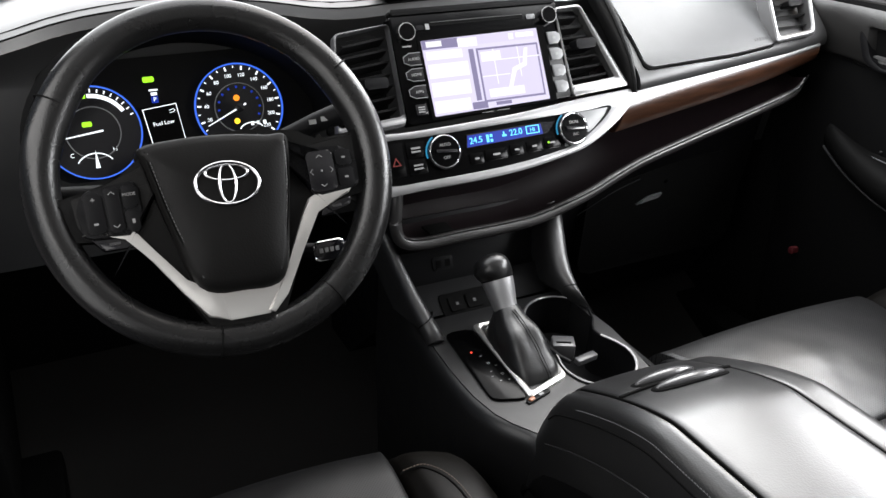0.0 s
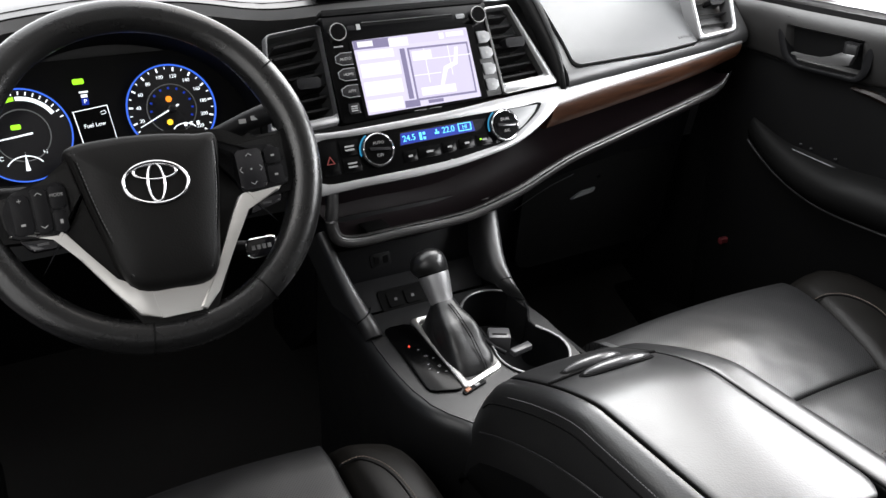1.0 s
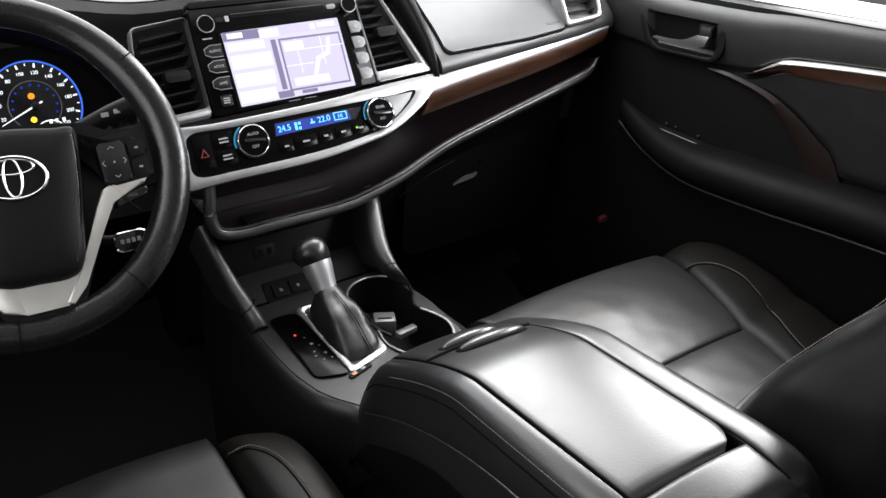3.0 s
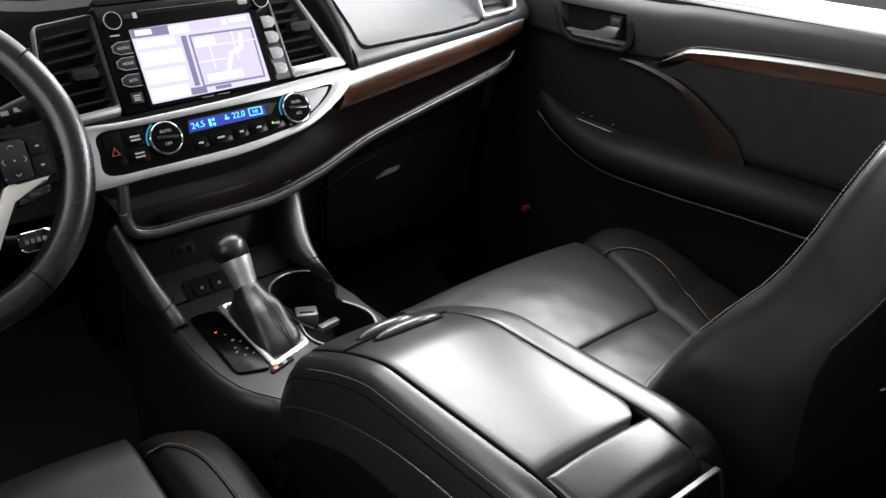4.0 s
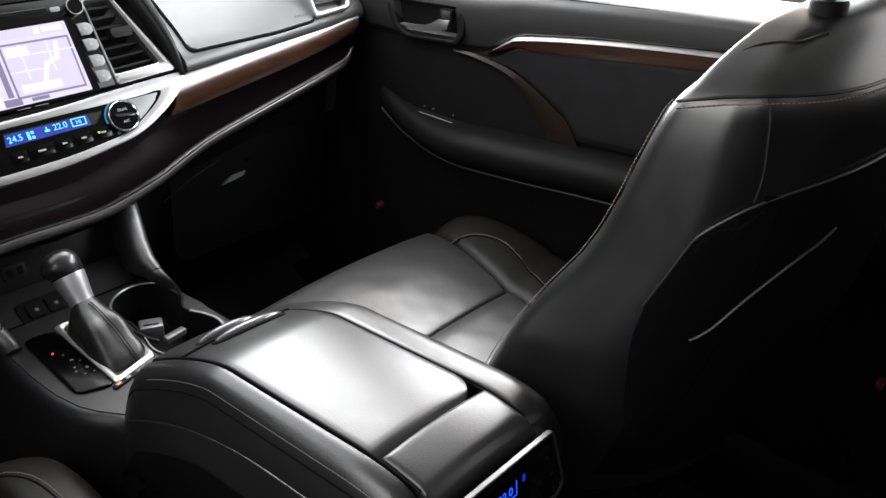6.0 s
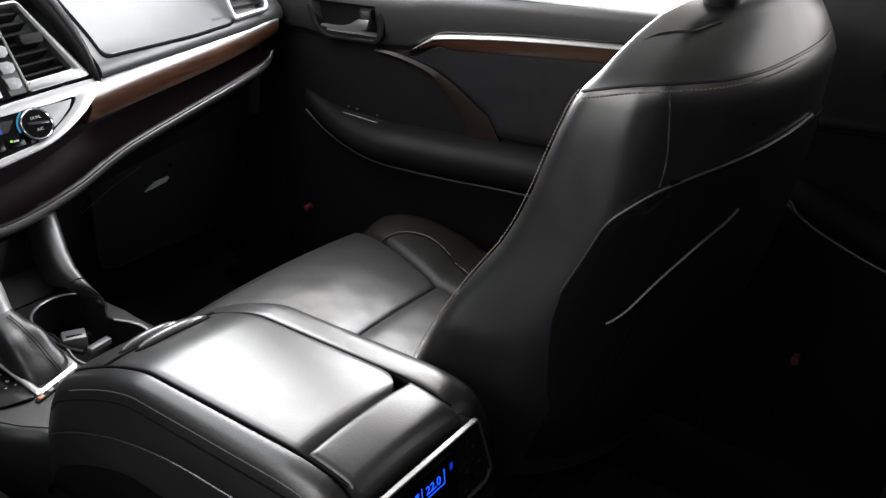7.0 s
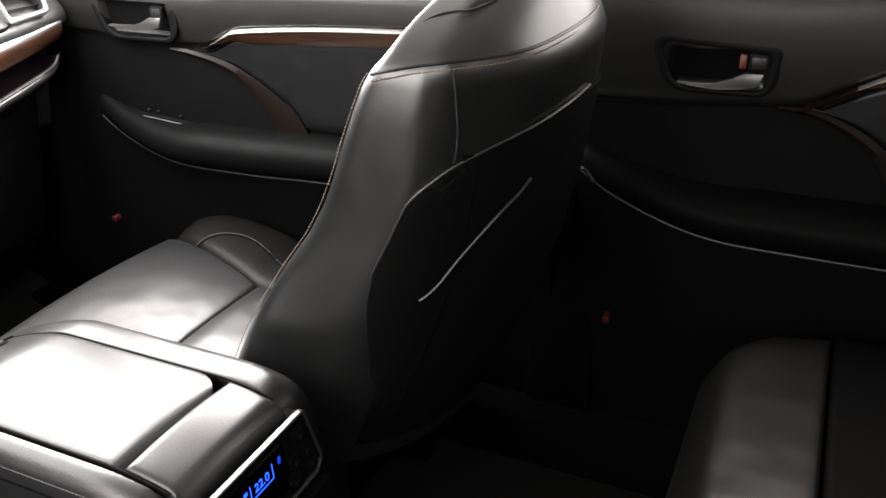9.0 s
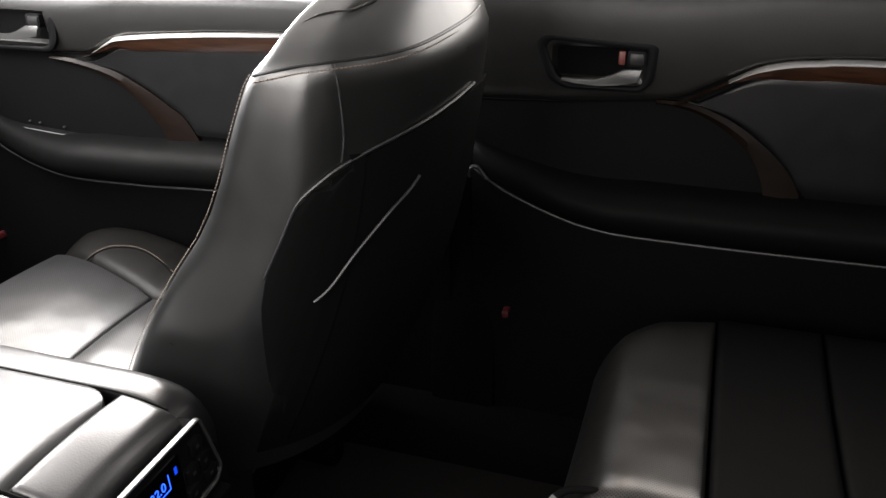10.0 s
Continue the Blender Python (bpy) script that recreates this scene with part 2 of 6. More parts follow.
def plane_frame(o, u, v):
    """A frame whose x is u, y is v and z the way out of the surface."""
    u, v = Vector(u).normalized(), Vector(v).normalized()
    n = u.cross(v)
    m = Matrix((u, v, n)).transposed().to_4x4()
    m.translation = o
    return m


def smooth_curve(pts, n=8, closed=False):
    """Catmull-Rom through the points."""
    P = [Vector(p) for p in pts]
    out = []
    k = len(P)
    for i in range(k if closed else k - 1):
        a, b, c, d = (P[(i + j) % k] if closed else P[min(max(i + j, 0), k - 1)] for j in (-1, 0, 1, 2))
        for s in range(n):
            t = s / n
            out.append(0.5 * (2 * b + (c - a) * t + (2 * a - 5 * b + 4 * c - d) * t * t + (3 * b - a - 3 * c + d) * t ** 3))
    if not closed:
        out.append(P[-1])
    return out


def rounded(x0, y0, x1, y1, r, n=5):
    """A rounded rectangle's outline."""
    out = []
    for cx, cy, a in ((x1 - r, y1 - r, 0), (x0 + r, y1 - r, 90), (x0 + r, y0 + r, 180), (x1 - r, y0 + r, 270)):
        for i in range(n + 1):
            t = radians(a + 90 * i / n)
            out.append((cx + r * math.cos(t), cy + r * math.sin(t)))
    return out


def ellipse(cx, cy, a, b, n=40, start=0.0):
    return [(cx + a * math.cos(start + 2 * math.pi * i / n), cy + b * math.sin(start + 2 * math.pi * i / n)) for i in range(n)]


def prism(outline, M, w0, w1, bevel=0.0, bm=None, segs=2):
    """An outline in the frame M, from depth w0 to w1, its upper edge rounded."""
    bm = bm or bmesh.new()
    lo = [bm.verts.new(M @ Vector((p[0], p[1], w0))) for p in outline]
    hi = [bm.verts.new(M @ Vector((p[0], p[1], w1))) for p in outline]
    n = len(outline)
    bm.faces.new(lo[::-1])
    top = bm.faces.new(hi)
    for i in range(n):
        bm.faces.new((lo[i], lo[(i + 1) % n], hi[(i + 1) % n], hi[i]))
    if bevel:
        bmesh.ops.bevel(bm, geom=list(top.edges), offset=bevel, segments=segs, affect="EDGES", profile=0.6)
    return bm


def ring_prism(outer, inner, M, w0, w1, bm=None, crown=0.0):
    """A frame between two outlines of equal count; its face may be crowned."""
    bm = bm or bmesh.new()
    n = len(outer)
    rows = []
    steps = ((0, w0), (0, w1), (0.25, w1 + crown * 0.75), (0.5, w1 + crown), (0.75, w1 + crown * 0.75), (1, w1), (1, w0)) if crown else ((0, w0), (0, w1), (1, w1), (1, w0))
    for f, w in steps:
        rows.append([bm.verts.new(M @ Vector((o[0] + (i[0] - o[0]) * f, o[1] + (i[1] - o[1]) * f, w))) for o, i in zip(outer, inner)])
    for a, b in zip(rows, rows[1:] + rows[:1]):
        for i in range(n):
            bm.faces.new((a[i], a[(i + 1) % n], b[(i + 1) % n], b[i]))
    return bm


def loft(rings, caps=True, closed=True, bm=None):
    bm = bm or bmesh.new()
    V = [[bm.verts.new(p) for p in r] for r in rings]
    n = len(rings[0])
    for a, b in zip(V, V[1:]):
        for i in range(n if closed else n - 1):
            bm.faces.new((a[i], a[(i + 1) % n], b[(i + 1) % n], b[i]))
    if caps and closed:
        bm.faces.new(V[0][::-1])
        bm.faces.new(V[-1])
    return bm


def tube(pts, r, seg=8, closed=False, flat=1.0, bm=None, up=(0, 0, 1)):
    """A round (or flattened) bar along the points; r may be a list."""
    P = [Vector(p) for p in pts]
    n = len(P)
    rings = []
    for i, p in enumerate(P):
        a = P[(i - 1) % n] if closed else P[max(i - 1, 0)]
        b = P[(i + 1) % n] if closed else P[min(i + 1, n - 1)]
        t = (b - a).normalized()
        s = t.cross(Vector(up))
        s = s.normalized() if s.length > 1e-5 else Vector((1, 0, 0))
        q = s.cross(t)
        k = r[i] if isinstance(r, (list, tuple)) else r
        rings.append([p + s * (k * math.cos(2 * math.pi * j / seg)) + q * (k * flat * math.sin(2 * math.pi * j / seg)) for j in range(seg)])
    if closed:
        rings.append(rings[0])
    return loft(rings, caps=not closed, bm=bm)


def sheet(fn, nu, nv, thick, bm=None):
    """A grid fn(u, v) -> place with u, v in 0..1, and a second skin below it by thick (a vector)."""
    bm = bm or bmesh.new()
    d = Vector(thick)
    A = [[bm.verts.new(fn(i / nu, j / nv)) for j in range(nv + 1)] for i in range(nu + 1)]
    B = [[bm.verts.new(v.co + d) for v in row] for row in A]
    for i in range(nu):
        for j in range(nv):
            bm.faces.new((A[i][j], A[i + 1][j], A[i + 1][j + 1], A[i][j + 1]))
            bm.faces.new((B[i][j], B[i][j + 1], B[i + 1][j + 1], B[i + 1][j]))
    for i in range(nu):
        for j in (0, nv):
            bm.faces.new((A[i][j], A[i + 1][j], B[i + 1][j], B[i][j]))
    for j in range(nv):
        for i in (0, nu):
            bm.faces.new((A[i][j], A[i][j + 1], B[i][j + 1], B[i][j]))
    return bm


def box(x0, x1, y0, y1, z0, z1, bevel=0.0, M=None, bm=None):
    M = M or Matrix()
    tmp = bmesh.new()
    bmesh.ops.create_cube(tmp, size=1.0)
    for v in tmp.verts:
        v.co = Vector(((x0 + x1) / 2 + v.co.x * (x1 - x0), (y0 + y1) / 2 + v.co.y * (y1 - y0), (z0 + z1) / 2 + v.co.z * (z1 - z0)))
    if bevel:
        bmesh.ops.bevel(tmp, geom=list(tmp.edges), offset=bevel, segments=2, affect="EDGES", profile=0.5)
    bmesh.ops.transform(tmp, matrix=M, verts=tmp.verts)
    if bm is None:
        return tmp
    me = bpy.data.meshes.new("tmp")
    tmp.to_mesh(me)
    tmp.free()
    bm.from_mesh(me)
    bpy.data.meshes.remove(me)
    return bm


def pillow(c, s, p=4.0, n=10, fn=None):
    """A softly rounded block: centre, half sizes, and how square it is."""
    bm = bmesh.new()
    bmesh.ops.create_cube(bm, size=2.0)
    bmesh.ops.subdivide_edges(bm, edges=list(bm.edges), cuts=n, use_grid_fill=True)
    for v in bm.verts:
        q = v.co
        k = (abs(q.x) ** p + abs(q.y) ** p + abs(q.z) ** p) ** (1 / p)
        q = q / k
        w = Vector((c[0] + q.x * s[0], c[1] + q.y * s[1], c[2] + q.z * s[2]))
        v.co = fn(w, q) if fn else w
    return bm


def taper_pad(x0, x1, y0, y1, zf, depth, r, front, rear, nx=22, ny=26):
    """A padded panel whose side edges x0(y), x1(y) run at will; its top is zf(x, y), edges rolled down."""
    bm = bmesh.new()
    us = sorted({*[i / nx for i in range(nx + 1)], 0.01, 0.025, 0.975, 0.99})
    vs = sorted({*[i / ny for i in range(ny + 1)], *[k * rear / (y1 - y0) for k in (0.05, 0.2, 0.5)], *[1 - k * front / (y1 - y0) for k in (0.03, 0.12, 0.3, 0.55, 0.8)]})

    def place(u, v):
        y = y0 + (y1 - y0) * v
        xa, xb = x0(y), x1(y)
        x = xa + (xb - xa) * u
        return Vector((x, y, zf(x, y) - max(roll_off(min(x - xa, xb - x), r), roll_off(y - y0, rear), roll_off(y1 - y, front))))
    A = [[place(u, v) for v in vs] for u in us]
    rings = [[p for p in row] + [p - Vector((0, 0, depth)) for p in reversed(row)] for row in A]
    return loft(rings, bm=bm)


def roll_off(d, r):
    return r - math.sqrt(max(0, r * r - (r - d) ** 2)) if d < r else 0


def soft_pad(x0, x1, y0, y1, zf, depth, r=0.008, nx=16, ny=24, rear=0.0, front=0.0, corner=(0.0, 0.0)):
    """A padded piece over the ground x0..x1, y0..y1 with its top at zf(x, y), edges rolled down."""
    bm = bmesh.new()

    def place(u, v):
        y = y0 + (y1 - y0) * v
        xa, xb = x0 + roll_off(y - y0, corner[0]), x1 - roll_off(y - y0, corner[1])
        x = xa + (xb - xa) * u
        drop = max(roll_off(min(x - xa, xb - x), r), roll_off(y - y0, rear or r), roll_off(y1 - y, front or r))
        return Vector((x, y, zf(x, y) - drop))
    us = sorted({*[i / nx for i in range(nx + 1)], *[k * r / (x1 - x0) for k in (0.1, 0.35, 0.7)], *[1 - k * r / (x1 - x0) for k in (0.1, 0.35, 0.7)]})
    vs = sorted({*[i / ny for i in range(ny + 1)], *[k * (rear or r) / (y1 - y0) for k in (0.03, 0.12, 0.3, 0.55, 0.8)], *[1 - k * (front or r) / (y1 - y0) for k in (0.03, 0.12, 0.3, 0.55, 0.8)]})
    A = [[bm.verts.new(place(u, v)) for v in vs] for u in us]
    B = [[bm.verts.new(v.co - Vector((0, 0, depth))) for v in row] for row in A]
    nu, nv = len(us) - 1, len(vs) - 1
    for i in range(nu):
        for j in range(nv):
            bm.faces.new((A[i][j], A[i + 1][j], A[i + 1][j + 1], A[i][j + 1]))
            bm.faces.new((B[i][j], B[i][j + 1], B[i + 1][j + 1], B[i + 1][j]))
    for i in range(nu):
        for j in (0, nv):
            bm.faces.new((A[i][j], A[i + 1][j], B[i + 1][j], B[i][j]))
    for j in range(nv):
        for i in (0, nu):
            bm.faces.new((A[i][j], A[i][j + 1], B[i][j + 1], B[i][j]))
    return bm


def words(text, size, M, material, parent, name="lettering", align="CENTER", depth=0.0003):
    cu = bpy.data.curves.new(name, "FONT")
    cu.body, cu.size, cu.align_x, cu.align_y, cu.extrude = text, size, align, "CENTER", depth
    ob = bpy.data.objects.new(name, cu)
    scene.collection.objects.link(ob)
    bpy.context.view_layer.update()
    me = bpy.data.meshes.new_from_object(ob.evaluated_get(bpy.context.evaluated_depsgraph_get()))
    bpy.data.objects.remove(ob)
    bpy.data.curves.remove(cu)
    me.transform(M)
    me.name = name
    me.materials.clear()
    me.materials.append(material)
    out = new(name, me)
    out.parent = parent
    return out


def at(M, u, v, w=0.0, turn=0.0):
    return M @ Matrix.Translation((u, v, w)) @ Matrix.Rotation(radians(turn), 4, "Z")


def disc(M, r, w0, w1, bevel=0.0, n=40, bm=None):
    return prism(ellipse(0, 0, r, r, n), M, w0, w1, bevel, bm)


def stitches(pts, step, length, r, material, parent, name="stitching"):
    """A row of short thread stitches along a curve, as one part."""
    P = [Vector(p) for p in pts]
    bm = bmesh.new()
    carry = 0.0
    for a, b in zip(P, P[1:]):
        L = (b - a).length
        t = carry
        while t < L:
            c = a + (b - a) * (t / L)
            e = c + (b - a).normalized() * length
            tube([c, e], r, seg=4, bm=bm)
            t += step
        carry = t - L
    ob = part(name, bm, material, parent, smooth=False)
    ob["kind"] = "stuff"
    return ob


def holed_plate(outline, holes, M, w0, w1, bm=None):
    """A flat plate with holes through it."""
    bm = bm or bmesh.new()
    loops = [outline, *holes]
    tops = []
    edges = []
    for lp in loops:
        a = [bm.verts.new(M @ Vector((p[0], p[1], w1))) for p in lp]
        c = [bm.verts.new(M @ Vector((p[0], p[1], w0))) for p in lp]
        n = len(lp)
        for i in range(n):
            bm.faces.new((c[i], c[(i + 1) % n], a[(i + 1) % n], a[i]))
            edges.append(bm.edges.get((a[i], a[(i + 1) % n])))
        tops.append(a)
    bmesh.ops.triangle_fill(bm, use_beauty=True, edges=edges)
    return bm


def cup(u, v, r, depth, M, n=44):
    """A hollow round well with a floor."""
    rr = [[M @ Vector((u + k * math.cos(2 * math.pi * i / n), v + k * math.sin(2 * math.pi * i / n), w)) for i in range(n)] for k, w in ((r, 0.0), (r * 0.97, -depth * 0.5), (r * 0.92, -depth + 0.006), (r * 0.85, -depth), (0.004, -depth))]
    return loft(rr, caps=False)

# ---- the car's shell ----
def shell():
    ground = part("ground", box(-30, 30, -30, 30, -0.52, -0.5), GROUND)
    tagged(ground, "plain grey concrete ground under the car", "ground", kind="structure")
    # floor pan with tunnel and footwells
    bm = sheet(lambda u, v: Vector((-0.78 + 1.56 * u, -1.9 + 3.2 * v, 0.02 + 0.03 * math.exp(-((u - 0.5) / 0.09) ** 2) + (max(0, (v - 0.90)) * 1.6))), 40, 40, (0, 0, -0.03))
    tagged(part("floor", bm, CARPET), "black carpeted car floor with a low centre tunnel", "floor", kind="structure")
    bm = box(-0.78, 0.78, 1.30, 1.33, -0.1, 0.81, 0.004)
    tagged(part("wall_front", bm, DARK), "black firewall behind the dashboard", "wall", kind="structure")
    bm = box(-0.78, 0.78, -1.93, -1.90, -0.1, 0.86, 0.004)
    tagged(part("wall_rear", bm, DARK), "dark tailgate lining at the rear", "wall", kind="structure")
    # roof lining, bowed
    bm = sheet(lambda u, v: Vector(((-0.62 + 1.24 * u), -1.9 + 2.42 * v, 1.285 - 0.10 * (2 * u - 1) ** 4 - 0.035 * (v * 2 - 1.0) ** 2)), 24, 20, (0, 0, 0.03))
    tagged(part("ceiling", bm, HEADLINER), "light grey fabric roof lining", "ceiling", kind="structure")
    # pillars either side
    for s in (-1, 1):
        bm = bmesh.new()
        tube(smooth_curve([(s * 0.74, 1.28, 0.86), (s * 0.69, 0.92, 1.04), (s * 0.62, 0.50, 1.23)], 8), 0.04, seg=10, bm=bm)
        tube(smooth_curve([(s * 0.755, -0.10, 0.88), (s * 0.71, -0.12, 1.0), (s * 0.62, -0.16, 1.21)], 8), 0.045, seg=10, bm=bm)
        tube(smooth_curve([(s * 0.75, -1.05, 0.70), (s * 0.71, -1.08, 0.95), (s * 0.62, -1.12, 1.20)], 8), 0.05, seg=10, bm=bm)
        tagged(part("trim", bm, HEADLINER), "pale grey pillar covers between the windows", "pillar trim", kind="structure")
        # dark rear quarter window wall (deeply tinted)
        bm = box(s * 0.74 - 0.01, s * 0.74 + 0.01, -1.9, -1.10, 0.1, 0.86, 0.004)
        tagged(part("wall_side_rear", bm, DARK), "dark rear side lining", "wall", kind="structure")
    # sills and closing panels
    for s in (-1, 1):
        bm = box(s * 0.73 - 0.07, s * 0.73 + 0.07, -1.9, 1.3, -0.05, 0.10, 0.01)
        tagged(part("sill", bm, DARK), "black door sill", "sill", kind="structure")
        bm = box(s * 0.76 - 0.035, s * 0.76 + 0.035, 0.96, 1.3, 0.0, 0.84, 0.006)
        tagged(part("kick_panel", bm, DARK), "black kick panel beside the footwell", "panel", kind="structure")
    bm = box(0.735, 0.80, -0.14, -0.02, 0.05, 0.84, 0.012)
    tagged(part("pillar_cover", bm, DARK), "black lower cover of the middle pillar", "pillar trim", kind="structure")
    # driver side: the front doorway stands open
    for y0, y1 in ((-1.9, -0.10), (0.95, 1.3)):
        bm = box(-0.80, -0.76, y0, y1, 0.0, 0.80, 0.004)
        tagged(part("wall_left", bm, DARK), "dark lining of the driver side beside the open doorway", "wall", kind="structure")
    bm = box(0.80, 0.82, -1.9, 1.3, -0.1, 0.80, 0.004)
    tagged(part("wall_right", bm, DARK), "dark outer skin of the passenger side", "wall", kind="structure")


shell()

def quad_round(c, r, n=4):
    """Corner-rounded polygon."""
    out = []
    k = len(c)
    for i in range(k):
        p, a, b = Vector(c[i]), Vector(c[i - 1]), Vector(c[(i + 1) % k])
        da, db = (a - p).normalized() * r, (b - p).normalized() * r
        for j in range(n + 1):
            t = j / n
            out.append(tuple((p + da) * (1 - t) ** 2 + p * 2 * t * (1 - t) + (p + db) * t * t))
    return out


# ---- dashboard ----
STACK = plane_frame((0.004, 0.832, 0.657), (1, 0, 0), (0, 0.47, 1))
LIP = smooth_curve([(-0.143, 0.856, 0.606), (-0.146, 0.85, 0.570), (-0.148, 0.85, 0.541), (-0.138, 0.85, 0.514), (-0.105, 0.85, 0.504), (-0.038, 0.85, 0.505), (0.041, 0.85, 0.505), (0.102, 0.85, 0.510),
                    (0.186, 0.852, 0.532), (0.25, 0.855, 0.556), (0.304, 0.857, 0.5735), (0.417, 0.862, 0.598), (0.56, 0.868, 0.628), (0.630, 0.872, 0.646), (0.654, 0.876, 0.668)], 6)


def dashboard():
    root = thing("dashboard", "black stitched soft-touch dashboard with silver and dark wood trim", "dashboard")
    # upper body: profiles along the car's width
    rings = []
    for i in range(41):
        x = -0.74 + 1.48 * i / 40
        hood = math.exp(-((x + 0.42) / 0.20) ** 4)
        bulge = math.exp(-((x - 0.02) / 0.20) ** 4)
        edge = 0.05 * max(0, (abs(x) - 0.55) / 0.2) ** 2
        zt = 0.835 + 0.03 * hood + 0.012 * bulge - 0.014 * max(0, min(1, (-x - 0.42) / 0.18))
        yf = 0.965 - 0.01 * bulge + edge * 0.3 + 0.03 * (1 - bulge) * (x > 0)
        prof = [(1.30, zt - 0.01), (1.15, zt + 0.005), (yf + 0.10, zt + 0.004), (yf + 0.03, zt), (yf + 0.005, zt - 0.010), (yf, zt - 0.024),
                (yf + 0.02, zt - 0.05), (0.99, 0.76), (0.985, 0.66), (1.02, 0.50), (1.30, 0.45)]
        rings.append([Vector((x, y, z)) for y, z in prof])
    part("top_pad", loft(rings), DASH_SKIN, root)
    # stitched brow line across the top pad
    for off, rad in ((0.0, 0.0016), (0.016, 0.0011)):
        brow = []
        for i in range(75):
            x = -0.73 + 1.46 * i / 74
            hood = math.exp(-((x + 0.42) / 0.20) ** 4)
            bulge = math.exp(-((x - 0.02) / 0.20) ** 4)
            edge = 0.05 * max(0, (abs(x) - 0.55) / 0.2) ** 2
            yf = 0.965 - 0.01 * bulge + edge * 0.3 + 0.03 * (1 - bulge) * (x > 0)
            brow.append(Vector((x, yf + 0.006 + off, 0.835 + 0.03 * hood + 0.012 * bulge - 0.014 * max(0, min(1, (-x - 0.42) / 0.18)) - 0.0095 + off * 0.38)))
        part("brow_seam", tube(brow, rad, seg=5), DARK, root)
    # passenger pad (upper glove box lid), set in a padded surround
    ax = Vector((1, 0.06, 0.02)).normalized()
    up = Vector((0, 0.80, 0.72))
    PADF = plane_frame((0.46, 0.905, 0.775), ax, up - ax * up.dot(ax))
    o2 = quad_round([(-0.192, 0.105), (-0.1865, -0.020), (-0.1885, -0.0630), (-0.0033, -0.0650), (0.0965, -0.0590), (0.1175, -0.012), (0.130, 0.105)], 0.016, 8)
    gap = [(q[0] - 0.0022 if q[0] < 0 else q[0] + 0.0022, q[1] - 0.0024) for q in o2]

    def surround(u, v):
        """Padded band round the lid, rolling over to the silver strip below."""
        a = -0.2045 + 0.4325 * u
        lo = -0.0900 + 0.0165 * max(0, (a + 0.228)) / 0.33
        b = lo + (0.125 - lo) * v ** 1.6
        d = b - lo
        return PADF @ Vector((a + 0.020 * u * v, b, -0.003 - 0.014 * math.exp(-d / 0.008)))
    part("pad_surround", sheet(surround, 30, 22, (0, 0.03, 0.0)), PADDED, root, "padded dark surround of the lid")
    part("lid_gap", prism(gap, PADF, -0.01, -0.0012), DARK, root, "dark gap round the lid")
    part("glovebox_lid", prism(o2, PADF, -0.01, 0.0022, 0.0022, segs=3), PAD, root, "smooth grey upper glove box lid")
    # printed airbag mark: unreadable, plain bars
    for k in range(5):
        part("mark", box(0.053 + 0.0065 * k, 0.0585 + 0.0065 * k, -0.0485, -0.0435, 0.002, 0.0026, M=PADF), PIPING, root, smooth=False)
    # leather wing between the centre vent and the pad
    inner = smooth_curve([(0.248, 0.858, 0.690), (0.246, 0.860, 0.706), (0.240, 0.872, 0.745), (0.224, 0.902, 0.800), (0.207, 0.932, 0.848)], 6)
    outer = smooth_curve([(0.262, 0.852, 0.690), (0.262, 0.856, 0.708), (0.262, 0.876, 0.748), (0.252, 0.908, 0.805), (0.236, 0.940, 0.853)], 6)

    def wing_pt(u, v):
        k = v * (len(inner) - 1)
        i = min(int(k), len(inner) - 2)
        a, b = inner[i].lerp(inner[i + 1], k - i), outer[i].lerp(outer[i + 1], k - i)
        return a.lerp(b, u) + Vector((0, -0.014, 0.006)) * (math.sin(math.pi * u) ** 0.6)
    part("wing", sheet(wing_pt, 16, 26, (0, 0.012, -0.004)), WING, root, "stitched black leather wing beside the vent")
    part("wing_seam", tube([wing_pt(0.30, i / 24) + Vector((0, -0.0004, 0.0002)) for i in range(25)], 0.0011, seg=5), DARK, root)
    # silver strip to the door, with wood beneath
    def edge(x, zs):
        return float(np.polyval(np.polyfit((0.245, 0.275, 0.353, 0.469, 0.5925, 0.676), zs, 3), x))
    xs = [0.238 + 0.438 * i / 24 for i in range(25)]
    rings, wood = [], []
    for x in xs:
        y = 0.8440 + 0.031 * (x - 0.245) / 0.431
        hi, lo = edge(x, (0.692, 0.6945, 0.7005, 0.7095, 0.7190, 0.7255)), edge(x, (0.674, 0.6785, 0.6880, 0.6985, 0.7115, 0.7220))
        c = (hi - lo) / 2
        rings.append([Vector((x, y + dy, z)) for dy, z in ((0.020, hi), (0.94 * c + 0.0012, hi), (0.90 * c, hi - 0.06 * c), (0.67 * c - 0.0005, hi - 0.6 * c), (0.27 * c - 0.0005, lo + 0.6 * c), (0.03 * c, lo + 0.06 * c), (0.0015, lo), (0.020, lo))])
        wb = edge(x, (0.631, 0.635, 0.6435, 0.6575, 0.676, 0.694))
        wood.append([Vector((x, y + dy, lo + (wb - lo) * f)) for f, dy in ((0.0, 0.003), (0.12, 0.0005), (0.4, 0.001), (0.75, 0.005), (1.0, 0.012), (1.0, 0.034), (0.0, 0.034))])
    part("silver_strip", loft(rings), SILVER, root, "satin silver strip")
    # the wood's rounded end follows the climate surround
    first = wood[0]
    for k, f in ((0.235, 0.55), (0.226, 0.2)):
        wood.insert(0, [Vector((k, p.y, first[4].z + (p.z - first[4].z) * f)) for p in first])
    part("wood_strip", loft(wood), WOOD, root, "dark brown wood-grain strip")
    # tray recess: back, floor
    rings = []
